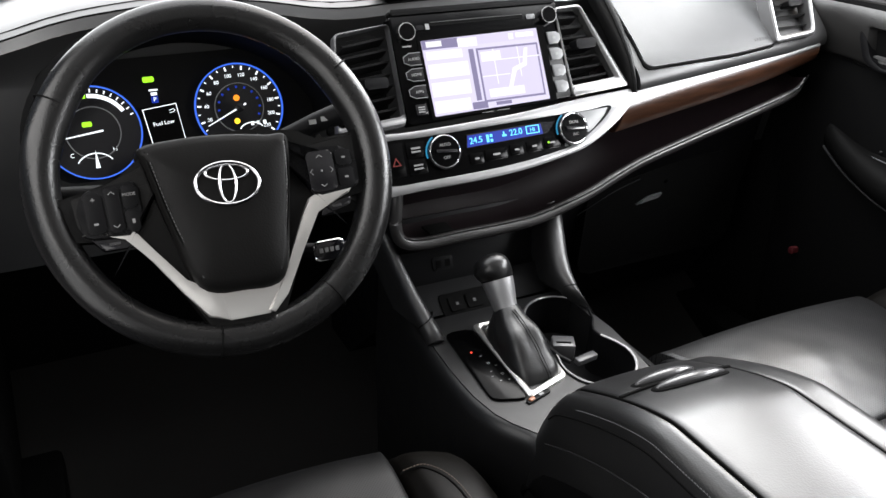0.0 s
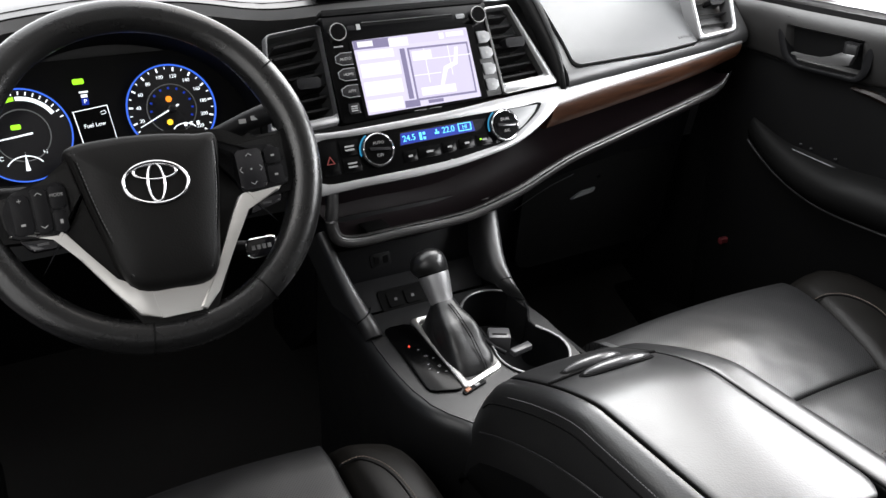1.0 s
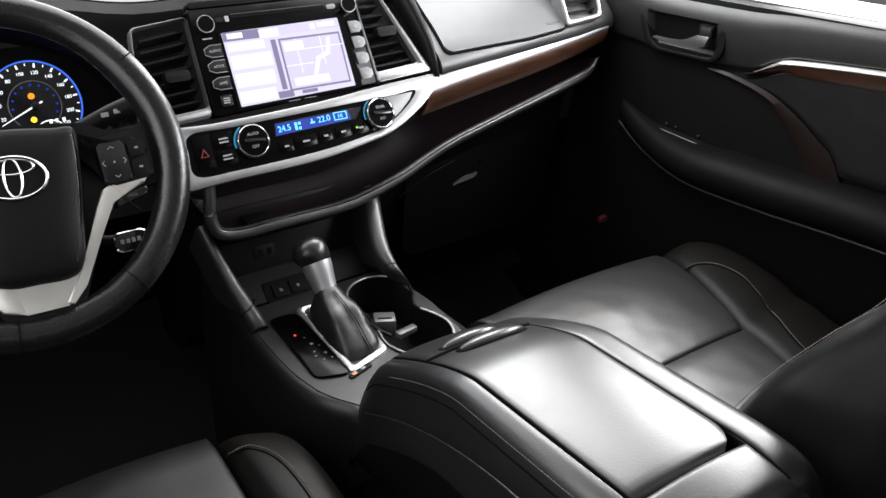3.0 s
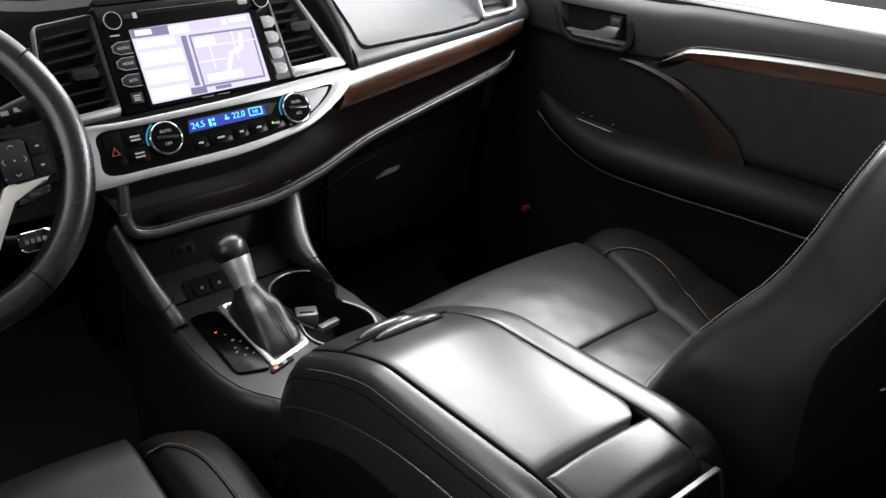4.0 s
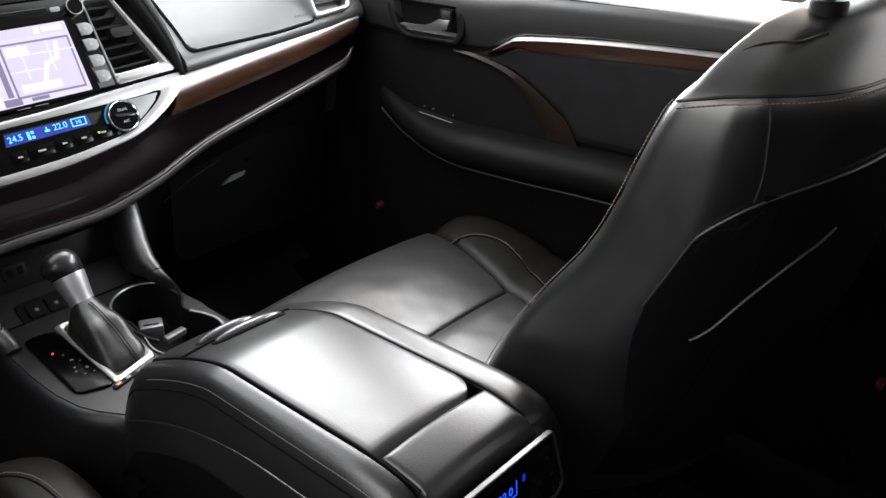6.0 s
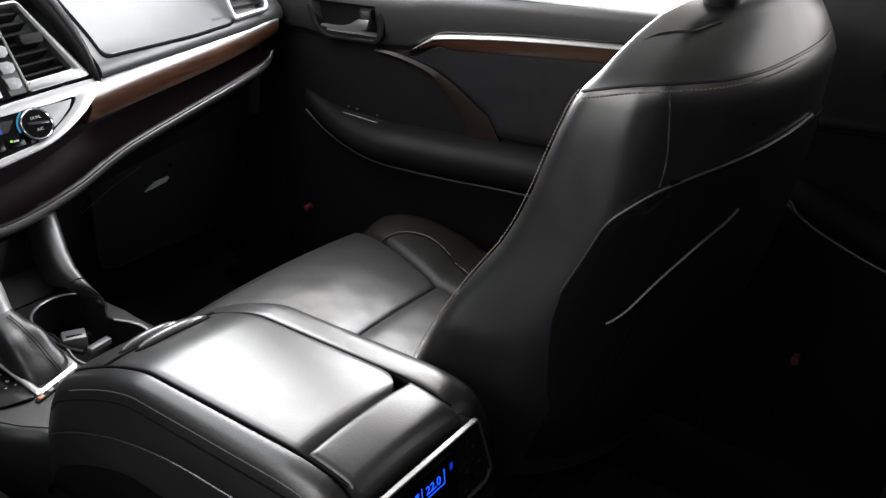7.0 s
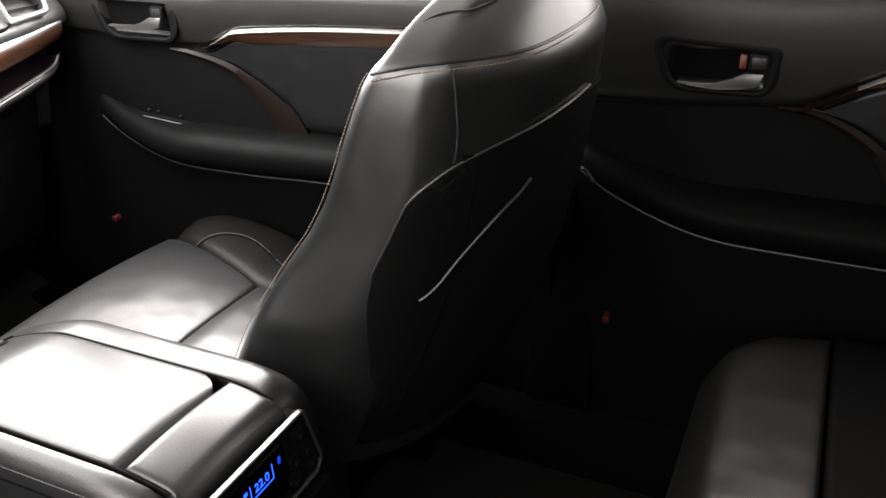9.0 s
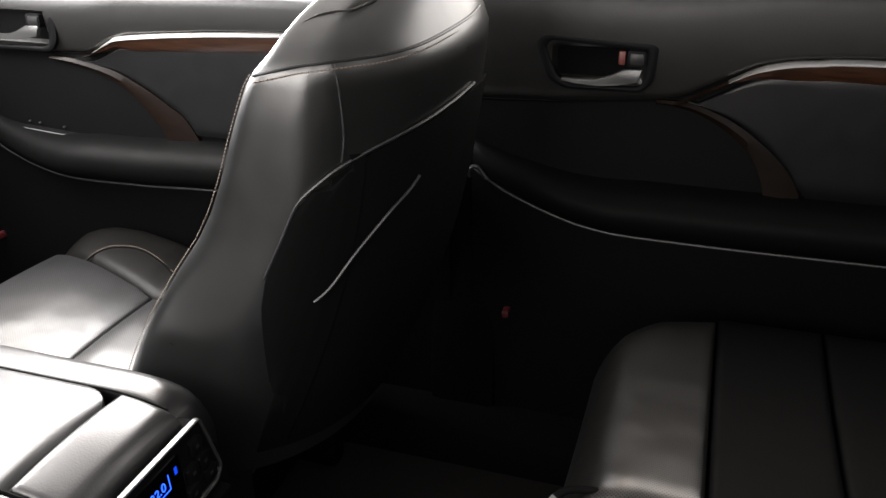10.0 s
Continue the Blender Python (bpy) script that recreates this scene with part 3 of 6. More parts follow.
    for p in LIP[12:]:
        x = p.x
        zt = 0.600 + 0.10 * max(0, min(1, (x - 0.16) / 0.10)) + 0.012 * max(0, (x - 0.26)) / 0.4
        yb = 0.955
        rings.append([Vector((x, p.y, p.z)), Vector((x, p.y + 0.03, p.z - 0.006)), Vector((x, yb - 0.02, p.z + 0.002)), Vector((x, yb, p.z + 0.02)), Vector((x, yb, max(zt, p.z + 0.03))), Vector((x, 0.99, max(zt, p.z + 0.03))), Vector((x, 0.99, p.z - 0.02)), Vector((x, p.y, p.z - 0.012))])
    part("tray", loft(rings), TRAY, root, "glossy brown-black storage tray")
    part("tray_slot", box(-0.085, -0.045, 0.868, 0.90, 0.505, 0.509, 0.001), DARK, root)
    part("tray_lip", tube(LIP, [min(0.0095 - 0.0015 * max(0, min(1, (LIP[i].x - 0.12) / 0.15)), 0.0010 + 0.0008 * (len(LIP) - 1 - i)) for i in range(len(LIP))], seg=12), LIP_SKIN, root, "padded stitched tray edge")
    part("tray_piping", tube([p + Vector((0, -0.0078, 0.0062 - 0.003 * min(1, max(0, (p.x - 0.1) / 0.1)))) for p in LIP[14:] if p.x < 0.55], 0.0017, seg=6), plain("grey_satin_piping", (0.085, 0.085, 0.085), 0.36), root, "thin grey piping")
    part("tray_seam", tube([p + Vector((0, -0.0062, 0.0085 - 0.003 * min(1, max(0, (p.x - 0.1) / 0.1)))) for p in LIP[14:]], 0.0013, seg=5), DARK, root)
    # lower face under the tray: centre column and glove box
    rings = []
    for p in LIP[12:]:
        x, z = p.x, p.z
        k = max(0, min(1, (x - 0.15) / 0.08))
        rings.append([Vector((x, p.y + 0.004, z - 0.008)), Vector((x, 0.905, z - 0.035)), Vector((x, 0.925 + 0.03 * k, z - 0.07)), Vector((x, 0.94 + 0.05 * k, 0.42)), Vector((x, 0.96 + 0.06 * k, 0.30)), Vector((x, 1.1, 0.18)), Vector((x, 1.2, 0.18)), Vector((x, 1.2, z - 0.03))])
    part("lower_panel", loft(rings), HARD, root)
    return root


dashboard()


def glovebox():
    root = thing("glove_box", "black lower glove box with a recessed grey latch", "glove box")
    F = plane_frame((0.44, 0.975, 0.44), (1, 0.02, 0), (0, -0.12, 1))
    part("door", prism(rounded(-0.17, -0.14, 0.20, 0.075, 0.03), F, -0.02, 0.004, 0.004), DARK, root)
    part("latch", prism(quad_round([(-0.060, -0.004), (-0.006, 0.003), (0.000, 0.012), (-0.034, 0.009)], 0.003), F, 0.002, 0.008, 0.002), GREYP, root, "grey plastic latch")
    part("lock", disc(at(F, 0.004, 0.034), 0.004, 0.003, 0.006, 0.001), CHROME, root)
    part("gap", tube([F @ Vector(p) for p in smooth_curve([(-0.19, 0.000, 0.006), (-0.12, 0.032, 0.006), (-0.06, 0.050, 0.006)], 6)], 0.0010, seg=6), HARD, root)
    return root


glovebox()


def vent(name_label, outline_out, outline_in, slats, tab, frame_skin):
    root = thing("air_vent", name_label, "air vent", "dashboard vents")
    part("vent_frame", ring_prism(outline_out, outline_in, STACK, -0.01, 0.004, crown=0.0025), frame_skin, root, "satin frame")
    part("backing", prism(outline_in, STACK, -0.06, -0.05), DARK, root)
    (a0, a1), (b0, b1) = slats
    n = 7
    for i in range(n):
        f = (i + 0.5) / n
        p, q = Vector(a0).lerp(Vector(a1), f), Vector(b0).lerp(Vector(b1), f)
        bm = bmesh.new()
        pr = [(-0.004, -0.032), (0.0005, -0.006), (0.003, -0.0045), (0.0035, -0.007), (-0.001, -0.033)]
        loft([[STACK @ Vector((e.x, e.y + dv, w)) for dv, w in pr] for e in (p, q)], bm=bm)
        part("slat", bm, SLAT, root)
    c = Vector(tab)
    part("tab", prism(rounded(c.x - 0.017, c.y - 0.0075, c.x + 0.017, c.y + 0.0075, 0.003), STACK, -0.01, 0.010, 0.003), HARD, root, "black sliding vent tab")
    return root


vent("centre air vent with black slats and silver frame, passenger side",
     quad_round([(0.1310, 0.180), (0.1790, 0.182), (0.2440, 0.0515), (0.1390, 0.0455)], 0.006),
     quad_round([(0.1350, 0.1755), (0.1755, 0.1760), (0.2200, 0.0665), (0.1425, 0.0615)], 0.005),
     (((0.139, 0.172), (0.146, 0.062)), ((0.176, 0.172), (0.216, 0.066))), (0.175, 0.122), FRAME_GREY)
vent("centre air vent with black slats and silver frame, driver side",
     quad_round([(-0.215, 0.170), (-0.134, 0.178), (-0.134, 0.036), (-0.235, 0.030)], 0.008),
     quad_round([(-0.2115, 0.167), (-0.1352, 0.176), (-0.1352, 0.050), (-0.231, 0.044)], 0.006),
     (((-0.202, 0.160), (-0.218, 0.048)), ((-0.139, 0.168), (-0.139, 0.053))), (-0.168, 0.098), DIVIDER)


def vent_sill(label, outline):
    tagged(part("vent_sill", prism(quad_round(outline, 0.003), STACK, -0.012, 0.0065, 0.003), SILVER), label, "trim strip", "silver vent sills")


vent_sill("satin silver sill under the passenger-side centre vent", [(0.1400, 0.0455), (0.2400, 0.0512), (0.2310, 0.0645), (0.1415, 0.0595)])
vent_sill("satin silver sill under the driver-side centre vent", [(-0.2330, 0.0330), (-0.1345, 0.0400), (-0.1345, 0.0475), (-0.2300, 0.0400)])


def side_vent():
    root = thing("air_vent", "outer dashboard air vent with silver frame by the passenger door", "air vent", "dashboard vents")
    F = plane_frame((0.610, 0.890, 0.785), (1, 0.05, 0.0), (0, 0.5, 1))
    out = quad_round([(-0.056, -0.052), (0.040, -0.046), (0.050, 0.080), (-0.062, 0.085)], 0.010)
    inn = quad_round([(-0.047, -0.041), (0.032, -0.037), (0.040, 0.075), (-0.052, 0.078)], 0.008)
    part("vent_frame", ring_prism(out, inn, F, -0.02, 0.004, crown=0.003), SILVER, root, "satin silver frame")
    part("backing", prism(inn, F, -0.06, -0.05), DARK, root)
    for i in range(6):
        v = -0.026 + 0.0185 * i
        pr = [(-0.003, -0.03), (0.0000, -0.006), (0.0012, -0.0045), (0.0022, -0.007), (-0.001, -0.03)]
        part("slat", loft([[F @ Vector((x, v + dv, w)) for dv, w in pr] for x in (-0.049, 0.036)]), SLAT, root)
    part("tab", prism(rounded(-0.018, 0.006, 0.014, 0.016, 0.003), F, -0.01, 0.010, 0.003), SOFT, root)


side_vent()


def head_unit():
    root = thing("head_unit", "black touchscreen head unit showing a pale lilac map screen", "car stereo")
    part("bezel", prism(quad_round([(-0.132, 0.188), (0.138, 0.190), (0.140, 0.046), (-0.130, 0.036)], 0.006), STACK, -0.02, 0.003, 0.002), GLASSY, root)
    part("cd_slot", prism(rounded(-0.072, 0.1695, 0.078, 0.1735, 0.0018), STACK, 0.002, 0.0036), DARK, root)
    part("slot_edge", box(-0.071, 0.077, 0.1742, 0.1752, 0.0025, 0.0042, M=STACK), PIPING, root, smooth=False)
    part("upper_lip", prism(rounded(-0.13, 0.188, 0.136, 0.196, 0.003), STACK, -0.01, 0.006, 0.003), SOFT, root)
    scr = [(-0.089, 0.043), (0.100, 0.047), (0.097, 0.153), (-0.091, 0.150)]
    part("screen_rim", ring_prism(quad_round([(-0.094, 0.039), (0.111, 0.043), (0.108, 0.157), (-0.096, 0.154)], 0.003), quad_round(scr, 0.002), STACK, 0.0015, 0.0045), GLASSY, root)
    sc = part("screen", prism(scr, STACK, 0.002, 0.0034), SCREEN, root, "lit lilac-white display")

    def field(x0, y0, x1, y1, m, w):
        part("screen_field", box(x0, x1, y0, y1, 0.0036, w, M=STACK), m, sc, smooth=False)
    field(-0.090, 0.138, 0.096, 0.150, SCREEN_MAP, 0.0038)
    field(-0.090, 0.137, -0.034, 0.150, SCREEN_DARK, 0.0040)
    field(-0.084, 0.140, -0.060, 0.148, SCREEN_LIGHT, 0.0042)
    field(-0.035, 0.136, -0.004, 0.1485, SCREEN_LIGHT, 0.0042)
    field(0.048, 0.140, 0.056, 0.149, SCREEN_LIGHT, 0.0042)
    field(0.060, 0.142, 0.090, 0.149, SCREEN_LIGHT, 0.0042)
    field(-0.020, 0.058, -0.012, 0.132, SCREEN_DARK, 0.0040)
    field(-0.008, 0.054, 0.094, 0.132, SCREEN_DARK, 0.0038)
    field(-0.005, 0.057, 0.091, 0.129, SCREEN_MAP, 0.0041)
    field(0.018, 0.112, 0.094, 0.1135, SCREEN_LIGHT, 0.0045)
    field(0.018, 0.078, 0.0195, 0.129, SCREEN_LIGHT, 0.0045)
    field(-0.005, 0.090, 0.040, 0.0915, SCREEN_LIGHT, 0.0045)
    field(0.058, 0.085, 0.0595, 0.129, SCREEN_LIGHT, 0.0047)
    field(-0.002, 0.112, 0.030, 0.126, SCREEN_LIGHT, 0.0043)
    field(0.002, 0.060, 0.060, 0.072, SCREEN_LIGHT, 0.0043)
    field(-0.086, 0.122, -0.030, 0.134, SCREEN_LIGHT, 0.0040)
    field(-0.086, 0.096, -0.024, 0.116, SCREEN_LIGHT, 0.0040)
    field(-0.086, 0.070, -0.026, 0.090, SCREEN_LIGHT, 0.0040)
    field(-0.086, 0.047, -0.030, 0.064, SCREEN_LIGHT, 0.0040)
    field(-0.028, 0.046, -0.004, 0.056, SCREEN_DARK, 0.0042)
    field(0.010, 0.048, 0.035, 0.053, SCREEN_DARK, 0.0042)
    part("screen_field", prism([(0.030, 0.060), (0.036, 0.060), (0.052, 0.094), (0.070, 0.100), (0.076, 0.126), (0.070, 0.126), (0.064, 0.105), (0.046, 0.099)], STACK, 0.0040, 0.0045), SCREEN_LIGHT, sc, smooth=False)
    # printed maker's line under the screen: plain bars
    part("mark", box(-0.015, 0.004, 0.0395, 0.0415, 0.003, 0.0034, M=STACK), MARK, root, smooth=False)
    part("mark", box(0.010, 0.030, 0.0400, 0.0412, 0.003, 0.0034, M=STACK), MARK, root, smooth=False)
    for u, v in ((-0.112, 0.163), (0.117, 0.169)):
        k = part("knob", disc(at(STACK, u, v), 0.0125, 0.002, 0.013, 0.002), CHROME, root, "chrome-ringed round knob")
        part("cap", disc(at(STACK, u, v), 0.0110, 0.012, 0.0145, 0.0015), GLASSY, k)
    for i, (v, t) in enumerate(((0.126, "AUDIO"), (0.104, "HOME"), (0.080, "APPS"))):
        o = [(-0.121, v - 0.004), (-0.112, v - 0.0085), (-0.095, v - 0.0085), (-0.095, v + 0.0085), (-0.112, v + 0.0085), (-0.121, v + 0.004)]
        b = part("button", prism(o, STACK, 0.002, 0.0048, 0.0012), GLOSS, root)
        part("button_rim", tube([STACK @ Vector((*p, 0.0045)) for p in o[3:] + o[:3]], 0.0008, seg=5), GREYP, b)
        words(t, 0.0055, at(STACK, -0.106, v, 0.0049, 1), MARK, b)
    b = part("button", prism(rounded(-0.116, 0.048, -0.099, 0.063, 0.002), STACK, 0.002, 0.0045, 0.001), GLOSS, root)
    for k in range(3):
        part("mark", box(-0.1125, -0.1025, 0.0515 + 0.0032 * k, 0.0532 + 0.0032 * k, 0.0044, 0.0048, M=STACK), MARK, b, smooth=False)
    part("mark", box(-0.119, -0.105, 0.1435, 0.1455, 0.003, 0.0034, M=STACK), MARK, root, smooth=False)
    for v in (0.136, 0.112, 0.087, 0.063):
        b = part("button", prism([(0.114, v - 0.009), (0.128, v - 0.009), (0.134, v - 0.004), (0.134, v + 0.005), (0.127, v + 0.009), (0.112, v + 0.009)], STACK, 0.002, 0.006, 0.0012), GREYP, root, "grey side button")
        part("mark", box(0.1205, 0.1255, v - 0.002, v + 0.002, 0.006, 0.0064, M=STACK), MARK, b, smooth=False)
    part("button", prism(rounded(0.083, 0.167, 0.098, 0.174, 0.002), STACK, 0.002, 0.0045, 0.001), GREYP, root)
    part("button", prism(rounded(-0.094, 0.1655, -0.082, 0.172, 0.001), STACK, 0.002, 0.004, 0.001), HARD, root)
    part("mark", box(-0.080, -0.074, 0.165, 0.173, 0.0035, 0.0046, M=STACK), MARK, root, smooth=False)


head_unit()


def climate_panel():
    root = thing("climate_panel", "black climate control panel with blue display and two dials", "climate control")
    inner = smooth_curve([(-0.172, 0.0170), (-0.110, 0.0179), (0.0255, 0.0205), (0.0833, 0.0215), (0.1636, 0.0228), (0.2035, 0.0250), (0.1945, 0.0105), (0.1690, -0.0065), (0.1334, -0.0245), (0.0920, -0.0325), (0.0129, -0.0405), (-0.1141, -0.0435), (-0.176, -0.0410), (-0.180, -0.010)], 5, True)
    outer = smooth_curve([(-0.215, 0.0270), (-0.126, 0.0270), (0.0277, 0.0315), (0.1263, 0.0390), (0.2102, 0.0440), (0.2540, 0.0440), (0.2440, 0.0250), (0.2080, -0.0030), (0.1526, -0.0305), (0.0999, -0.0420), (0.0108, -0.0525), (-0.1162, -0.0550), (-0.215, -0.0540), (-0.222, -0.010)], 5, True)
    part("silver_surround", ring_prism(outer, inner, STACK, -0.03, 0.003, crown=0.0012), SILVER, root, "satin silver surround")
    part("panel", prism(inner, STACK, -0.02, 0.0015), GLASSY, root)
    part("panel_end", prism([(0.146, -0.0160), (0.168, -0.0050), (0.190, 0.0110), (0.1985, 0.0225), (0.150, 0.0215), (0.120, 0.0200), (0.112, -0.0265), (0.130, -0.0235)], STACK, 0.0, 0.0024, 0.0008), GREYP, root, "smoky grey end of the panel")
    for u, a, b in ((-0.086, "AUTO", "OFF"), (0.128, "DUAL", "A/C")):
        v = -0.007 if u < 0 else -0.002
        k = part("dial", disc(at(STACK, u, v), 0.0250, 0.001, 0.009, 0.004), GLOSS, root, "black rotary dial with a chrome edge")
        part("dial_ring", tube([at(STACK, u, v, 0.0088) @ Vector((0.0222 * math.cos(a_), 0.0222 * math.sin(a_), 0)) for a_ in [2 * math.pi * q / 48 for q in range(48)]], 0.0015, seg=8, closed=True), EMBLEM, k, "thin chrome ring")
        part("dial_face", disc(at(STACK, u, v), 0.0212, 0.0085, 0.0122, 0.002), GLASSY, k)
        part("dial_bar", prism(rounded(-0.016, -0.0022, 0.016, 0.0022, 0.0014), at(STACK, u, v, 0, -6), 0.0118, 0.0160, 0.0010), GLOSS, k)
        words(a, 0.0062, at(STACK, u, v + 0.009, 0.0126), MARK, k)
        words(b, 0.0062, at(STACK, u, v - 0.009, 0.0126), MARK, k)
        arc = [STACK @ Vector((u + 0.0262 * math.cos(radians(t)), v + 0.0262 * math.sin(radians(t)), 0.003)) for t in range(120, 200, 8)]
        part("ring_light", tube(arc, 0.0011, seg=5), glow("dial_ring_light", (0.05, 0.5, 0.9), 0.5), k)
    d = part("display", prism([(-0.050, -0.007), (0.086, -0.003), (0.101, 0.013), (0.074, 0.0145), (-0.046, 0.0125)], STACK, 0.001, 0.0026), GLOSS, root)
    part("display_field", prism([(-0.048, -0.006), (0.078, -0.0025), (0.076, 0.0125), (-0.045, 0.0105)], STACK, 0.0024, 0.0031), BLUE_DIM, d, "lit blue display")
    words("24.5", 0.0125, at(STACK, -0.033, 0.0022, 0.0034, 2), CYAN_GLOW, d)
    words("22.0", 0.0125, at(STACK, 0.033, 0.0055, 0.0034, 2), CYAN_GLOW, d)
    words("HI", 0.0085, at(STACK, 0.061, 0.0055, 0.0034, 2), CYAN_GLOW, d)
    for x0, x1, y0, y1 in ((-0.016, -0.012, -0.003, 0.008), (-0.010, -0.006, -0.003, 0.001), (-0.010, -0.006, 0.004, 0.008), (0.010, 0.017, 0.002, 0.005), (0.012, 0.014, 0.005, 0.009), (0.050, 0.0515, 0.0, 0.011), (0.071, 0.0725, 0.001, 0.012), (0.050, 0.0725, 0.0, 0.0013), (0.050, 0.0725, 0.0107, 0.012)):
        part("display_mark", box(x0, x1, y0, y1, 0.003, 0.0036, M=STACK), CYAN_GLOW, d, smooth=False)
    for u, w, v in ((-0.036, 0.022, -0.0235), (-0.004, 0.036, -0.0215), (0.030, 0.022, -0.0195), (0.060, 0.026, -0.0185), (0.091, 0.026, -0.0175)):
        b = part("button", prism(rounded(u - w / 2, v - 0.0085, u + w / 2, v + 0.0085, 0.002), STACK, 0.001, 0.0030, 0.001), GLASSY, root)
        part("mark", box(u - w * 0.16, u + w * 0.16, v - 0.0014, v + 0.0014, 0.0035, 0.0039, M=STACK), MARK, b, smooth=False)
    part("lamp", disc(at(STACK, 0.084, -0.0165), 0.0016, 0.0035, 0.0042), GREEN_GLOW, root)
    for v in (0.002, -0.022):
        b = part("button", prism(rounded(-0.141, v - 0.011, -0.113, v + 0.011, 0.002), STACK, 0.001, 0.0030, 0.001), GLASSY, root)
        for k in range(2):
            part("mark", box(-0.134, -0.120, v - 0.004 + 0.005 * k, v - 0.0015 + 0.005 * k, 0.0035, 0.0039, M=STACK), MARK, b, smooth=False)
    h = part("hazard_button", prism(rounded(-0.171, -0.033, -0.146, 0.014, 0.002), STACK, 0.001, 0.0030, 0.001), GLASSY, root, "black button with a red triangle")
    tri = ring_prism([(-0.165, -0.017), (-0.152, -0.017), (-0.1585, -0.005)], [(-0.163, -0.0158), (-0.154, -0.0158), (-0.1585, -0.008)], STACK, 0.0035, 0.004)
    part("triangle", tri, glow("red_triangle_print", (0.5, 0.06, 0.05), 0.35), h, smooth=False)


climate_panel()


def dash_clock():
    root = thing("dash_clock", "small dark clock housing with blue digits on the dashboard", "clock")
    part("housing", box(-0.115, 0.085, 0.952, 1.00, 0.838, 0.874, 0.006), GLASSY, root)
    for k in range(3):
        part("digit", box(-0.051 + 0.0062 * k, -0.0465 + 0.0062 * k, 0.9505, 0.9525, 0.8455, 0.8515), BLUE_GLOW, root, smooth=False)


dash_clock()

# ---- steering wheel and instruments ----
WHEEL = plane_frame((-0.428, 0.620, 0.743), (1, 0, 0), (0, math.sin(radians(28)), math.cos(radians(28))))


def steering_wheel():
    root = thing("steering_wheel", "black leather three-spoke steering wheel with silver spoke trim", "steering wheel")
    R, r = 0.1645, 0.0172
    n = 96
    rings = []
    for i in range(n):
        a = 2 * math.pi * i / n
        deg = math.degrees(a) % 360
        fat = 1 + sum(h * math.exp(-(((deg - c + 180) % 360 - 180) / wd) ** 2) for c, wd, h in ((345, 42, 0.15), (30, 16, 0.10), (150, 18, 0.12), (205, 30, 0.08), (270, 30, 0.06)))
        mid = R - r * 0.9 * (fat - 1)
        rings.append([WHEEL @ Vector(((mid + r * fat * 0.95 * math.cos(t)) * math.cos(a), (mid + r * fat * 0.95 * math.cos(t)) * math.sin(a), r * fat * math.sin(t))) for t in [2 * math.pi * k / 18 for k in range(18)]])
    rings.append(rings[0])
    part("rim", loft(rings, caps=False), RIM, root, "worn glossy black leather rim")
    for deg in (34, 147, 259, 303):
        a = radians(deg)
        ring = [WHEEL @ Vector(((R + 0.0181 * math.cos(t)) * math.cos(a), (R + 0.0181 * math.cos(t)) * math.sin(a), 0.0190 * math.sin(t))) for t in [2 * math.pi * k / 20 for k in range(20)]]
        part("seam", tube(ring, 0.0009, seg=5, closed=True), DARK, root)
    # hub pad
    out = smooth_curve([(-0.0735, 0.0350), (-0.0327, 0.0395), (0.0105, 0.0380), (0.0488, 0.0325), (0.0700, 0.0285), (0.0670, -0.005), (0.0570, -0.055), (0.0405, -0.113), (0.0, -0.118), (-0.043, -0.1070), (-0.0605, -0.043), (-0.0710, 0.0137)], 5, True)
    rr = []
    for f, w in ((1.0, -0.03), (1.0, 0.012), (0.985, 0.020), (0.94, 0.0265), (0.85, 0.030), (0.6, 0.0335), (0.3, 0.035), (0.05, 0.0355)):
        rr.append([WHEEL @ Vector((p.x * f, -0.03 + (p.y + 0.03) * f, w)) for p in [Vector((q[0], q[1], 0)) for q in out]])
    part("hub_pad", loft(rr), HUB, root, "smooth black leather airbag cover")
    # twin stitched seams down either side of the pad
    for keys in (((-0.0735, 0.033), (-0.0710, 0.0137), (-0.0605, -0.043), (-0.043, -0.104)), ((0.0700, 0.0265), (0.0670, -0.005), (0.0570, -0.055), (0.0405, -0.110))):
        for f, w in ((0.935, 0.0268), (1.012, 0.0125)):
            ln = smooth_curve([(x * f, -0.03 + (y + 0.03) * f, w) for x, y in keys], 8)
            part("seam", tube([WHEEL @ q for q in ln], 0.0010, seg=5), DARK, root)
        ln = smooth_curve([(x * 0.905, -0.03 + (y + 0.03) * 0.905, 0.0284) for x, y in keys], 8)
        stitches([WHEEL @ q for q in ln], 0.0042, 0.0026, 0.0004, PIPING, root)
    base = [(-0.142, -0.002), (-0.100, 0.008), (-0.068, 0.030), (-0.02, 0.040), (0.03, 0.041), (0.080, 0.034), (0.105, 0.020), (0.142, 0.026), (0.140, -0.034), (0.092, -0.046), (0.060, -0.100), (0.034, -0.150), (-0.036, -0.150), (-0.060, -0.100), (-0.092, -0.046), (-0.140, -0.034)]
    part("hub_surround", prism(quad_round(base[::-1], 0.005, 3), WHEEL, -0.022, 0.011, 0.005), HUB, root, "leather shoulders round the airbag cover")
    # emblem: plain chrome ovals
    E = at(WHEEL, 0.000, -0.013, 0.035, -5)
    em = part("emblem", ring_prism(ellipse(0, 0, 0.0325, 0.0225, 48), ellipse(0, 0, 0.0285, 0.0185, 48), E, -0.002, 0.001, crown=0.0018), EMBLEM, root, "chrome oval emblem")
    part("oval", ring_prism(ellipse(0, 0, 0.0095, 0.0200, 40), ellipse(0, 0, 0.0062, 0.0175, 40), E, -0.002, 0.001, crown=0.0014), EMBLEM, em)
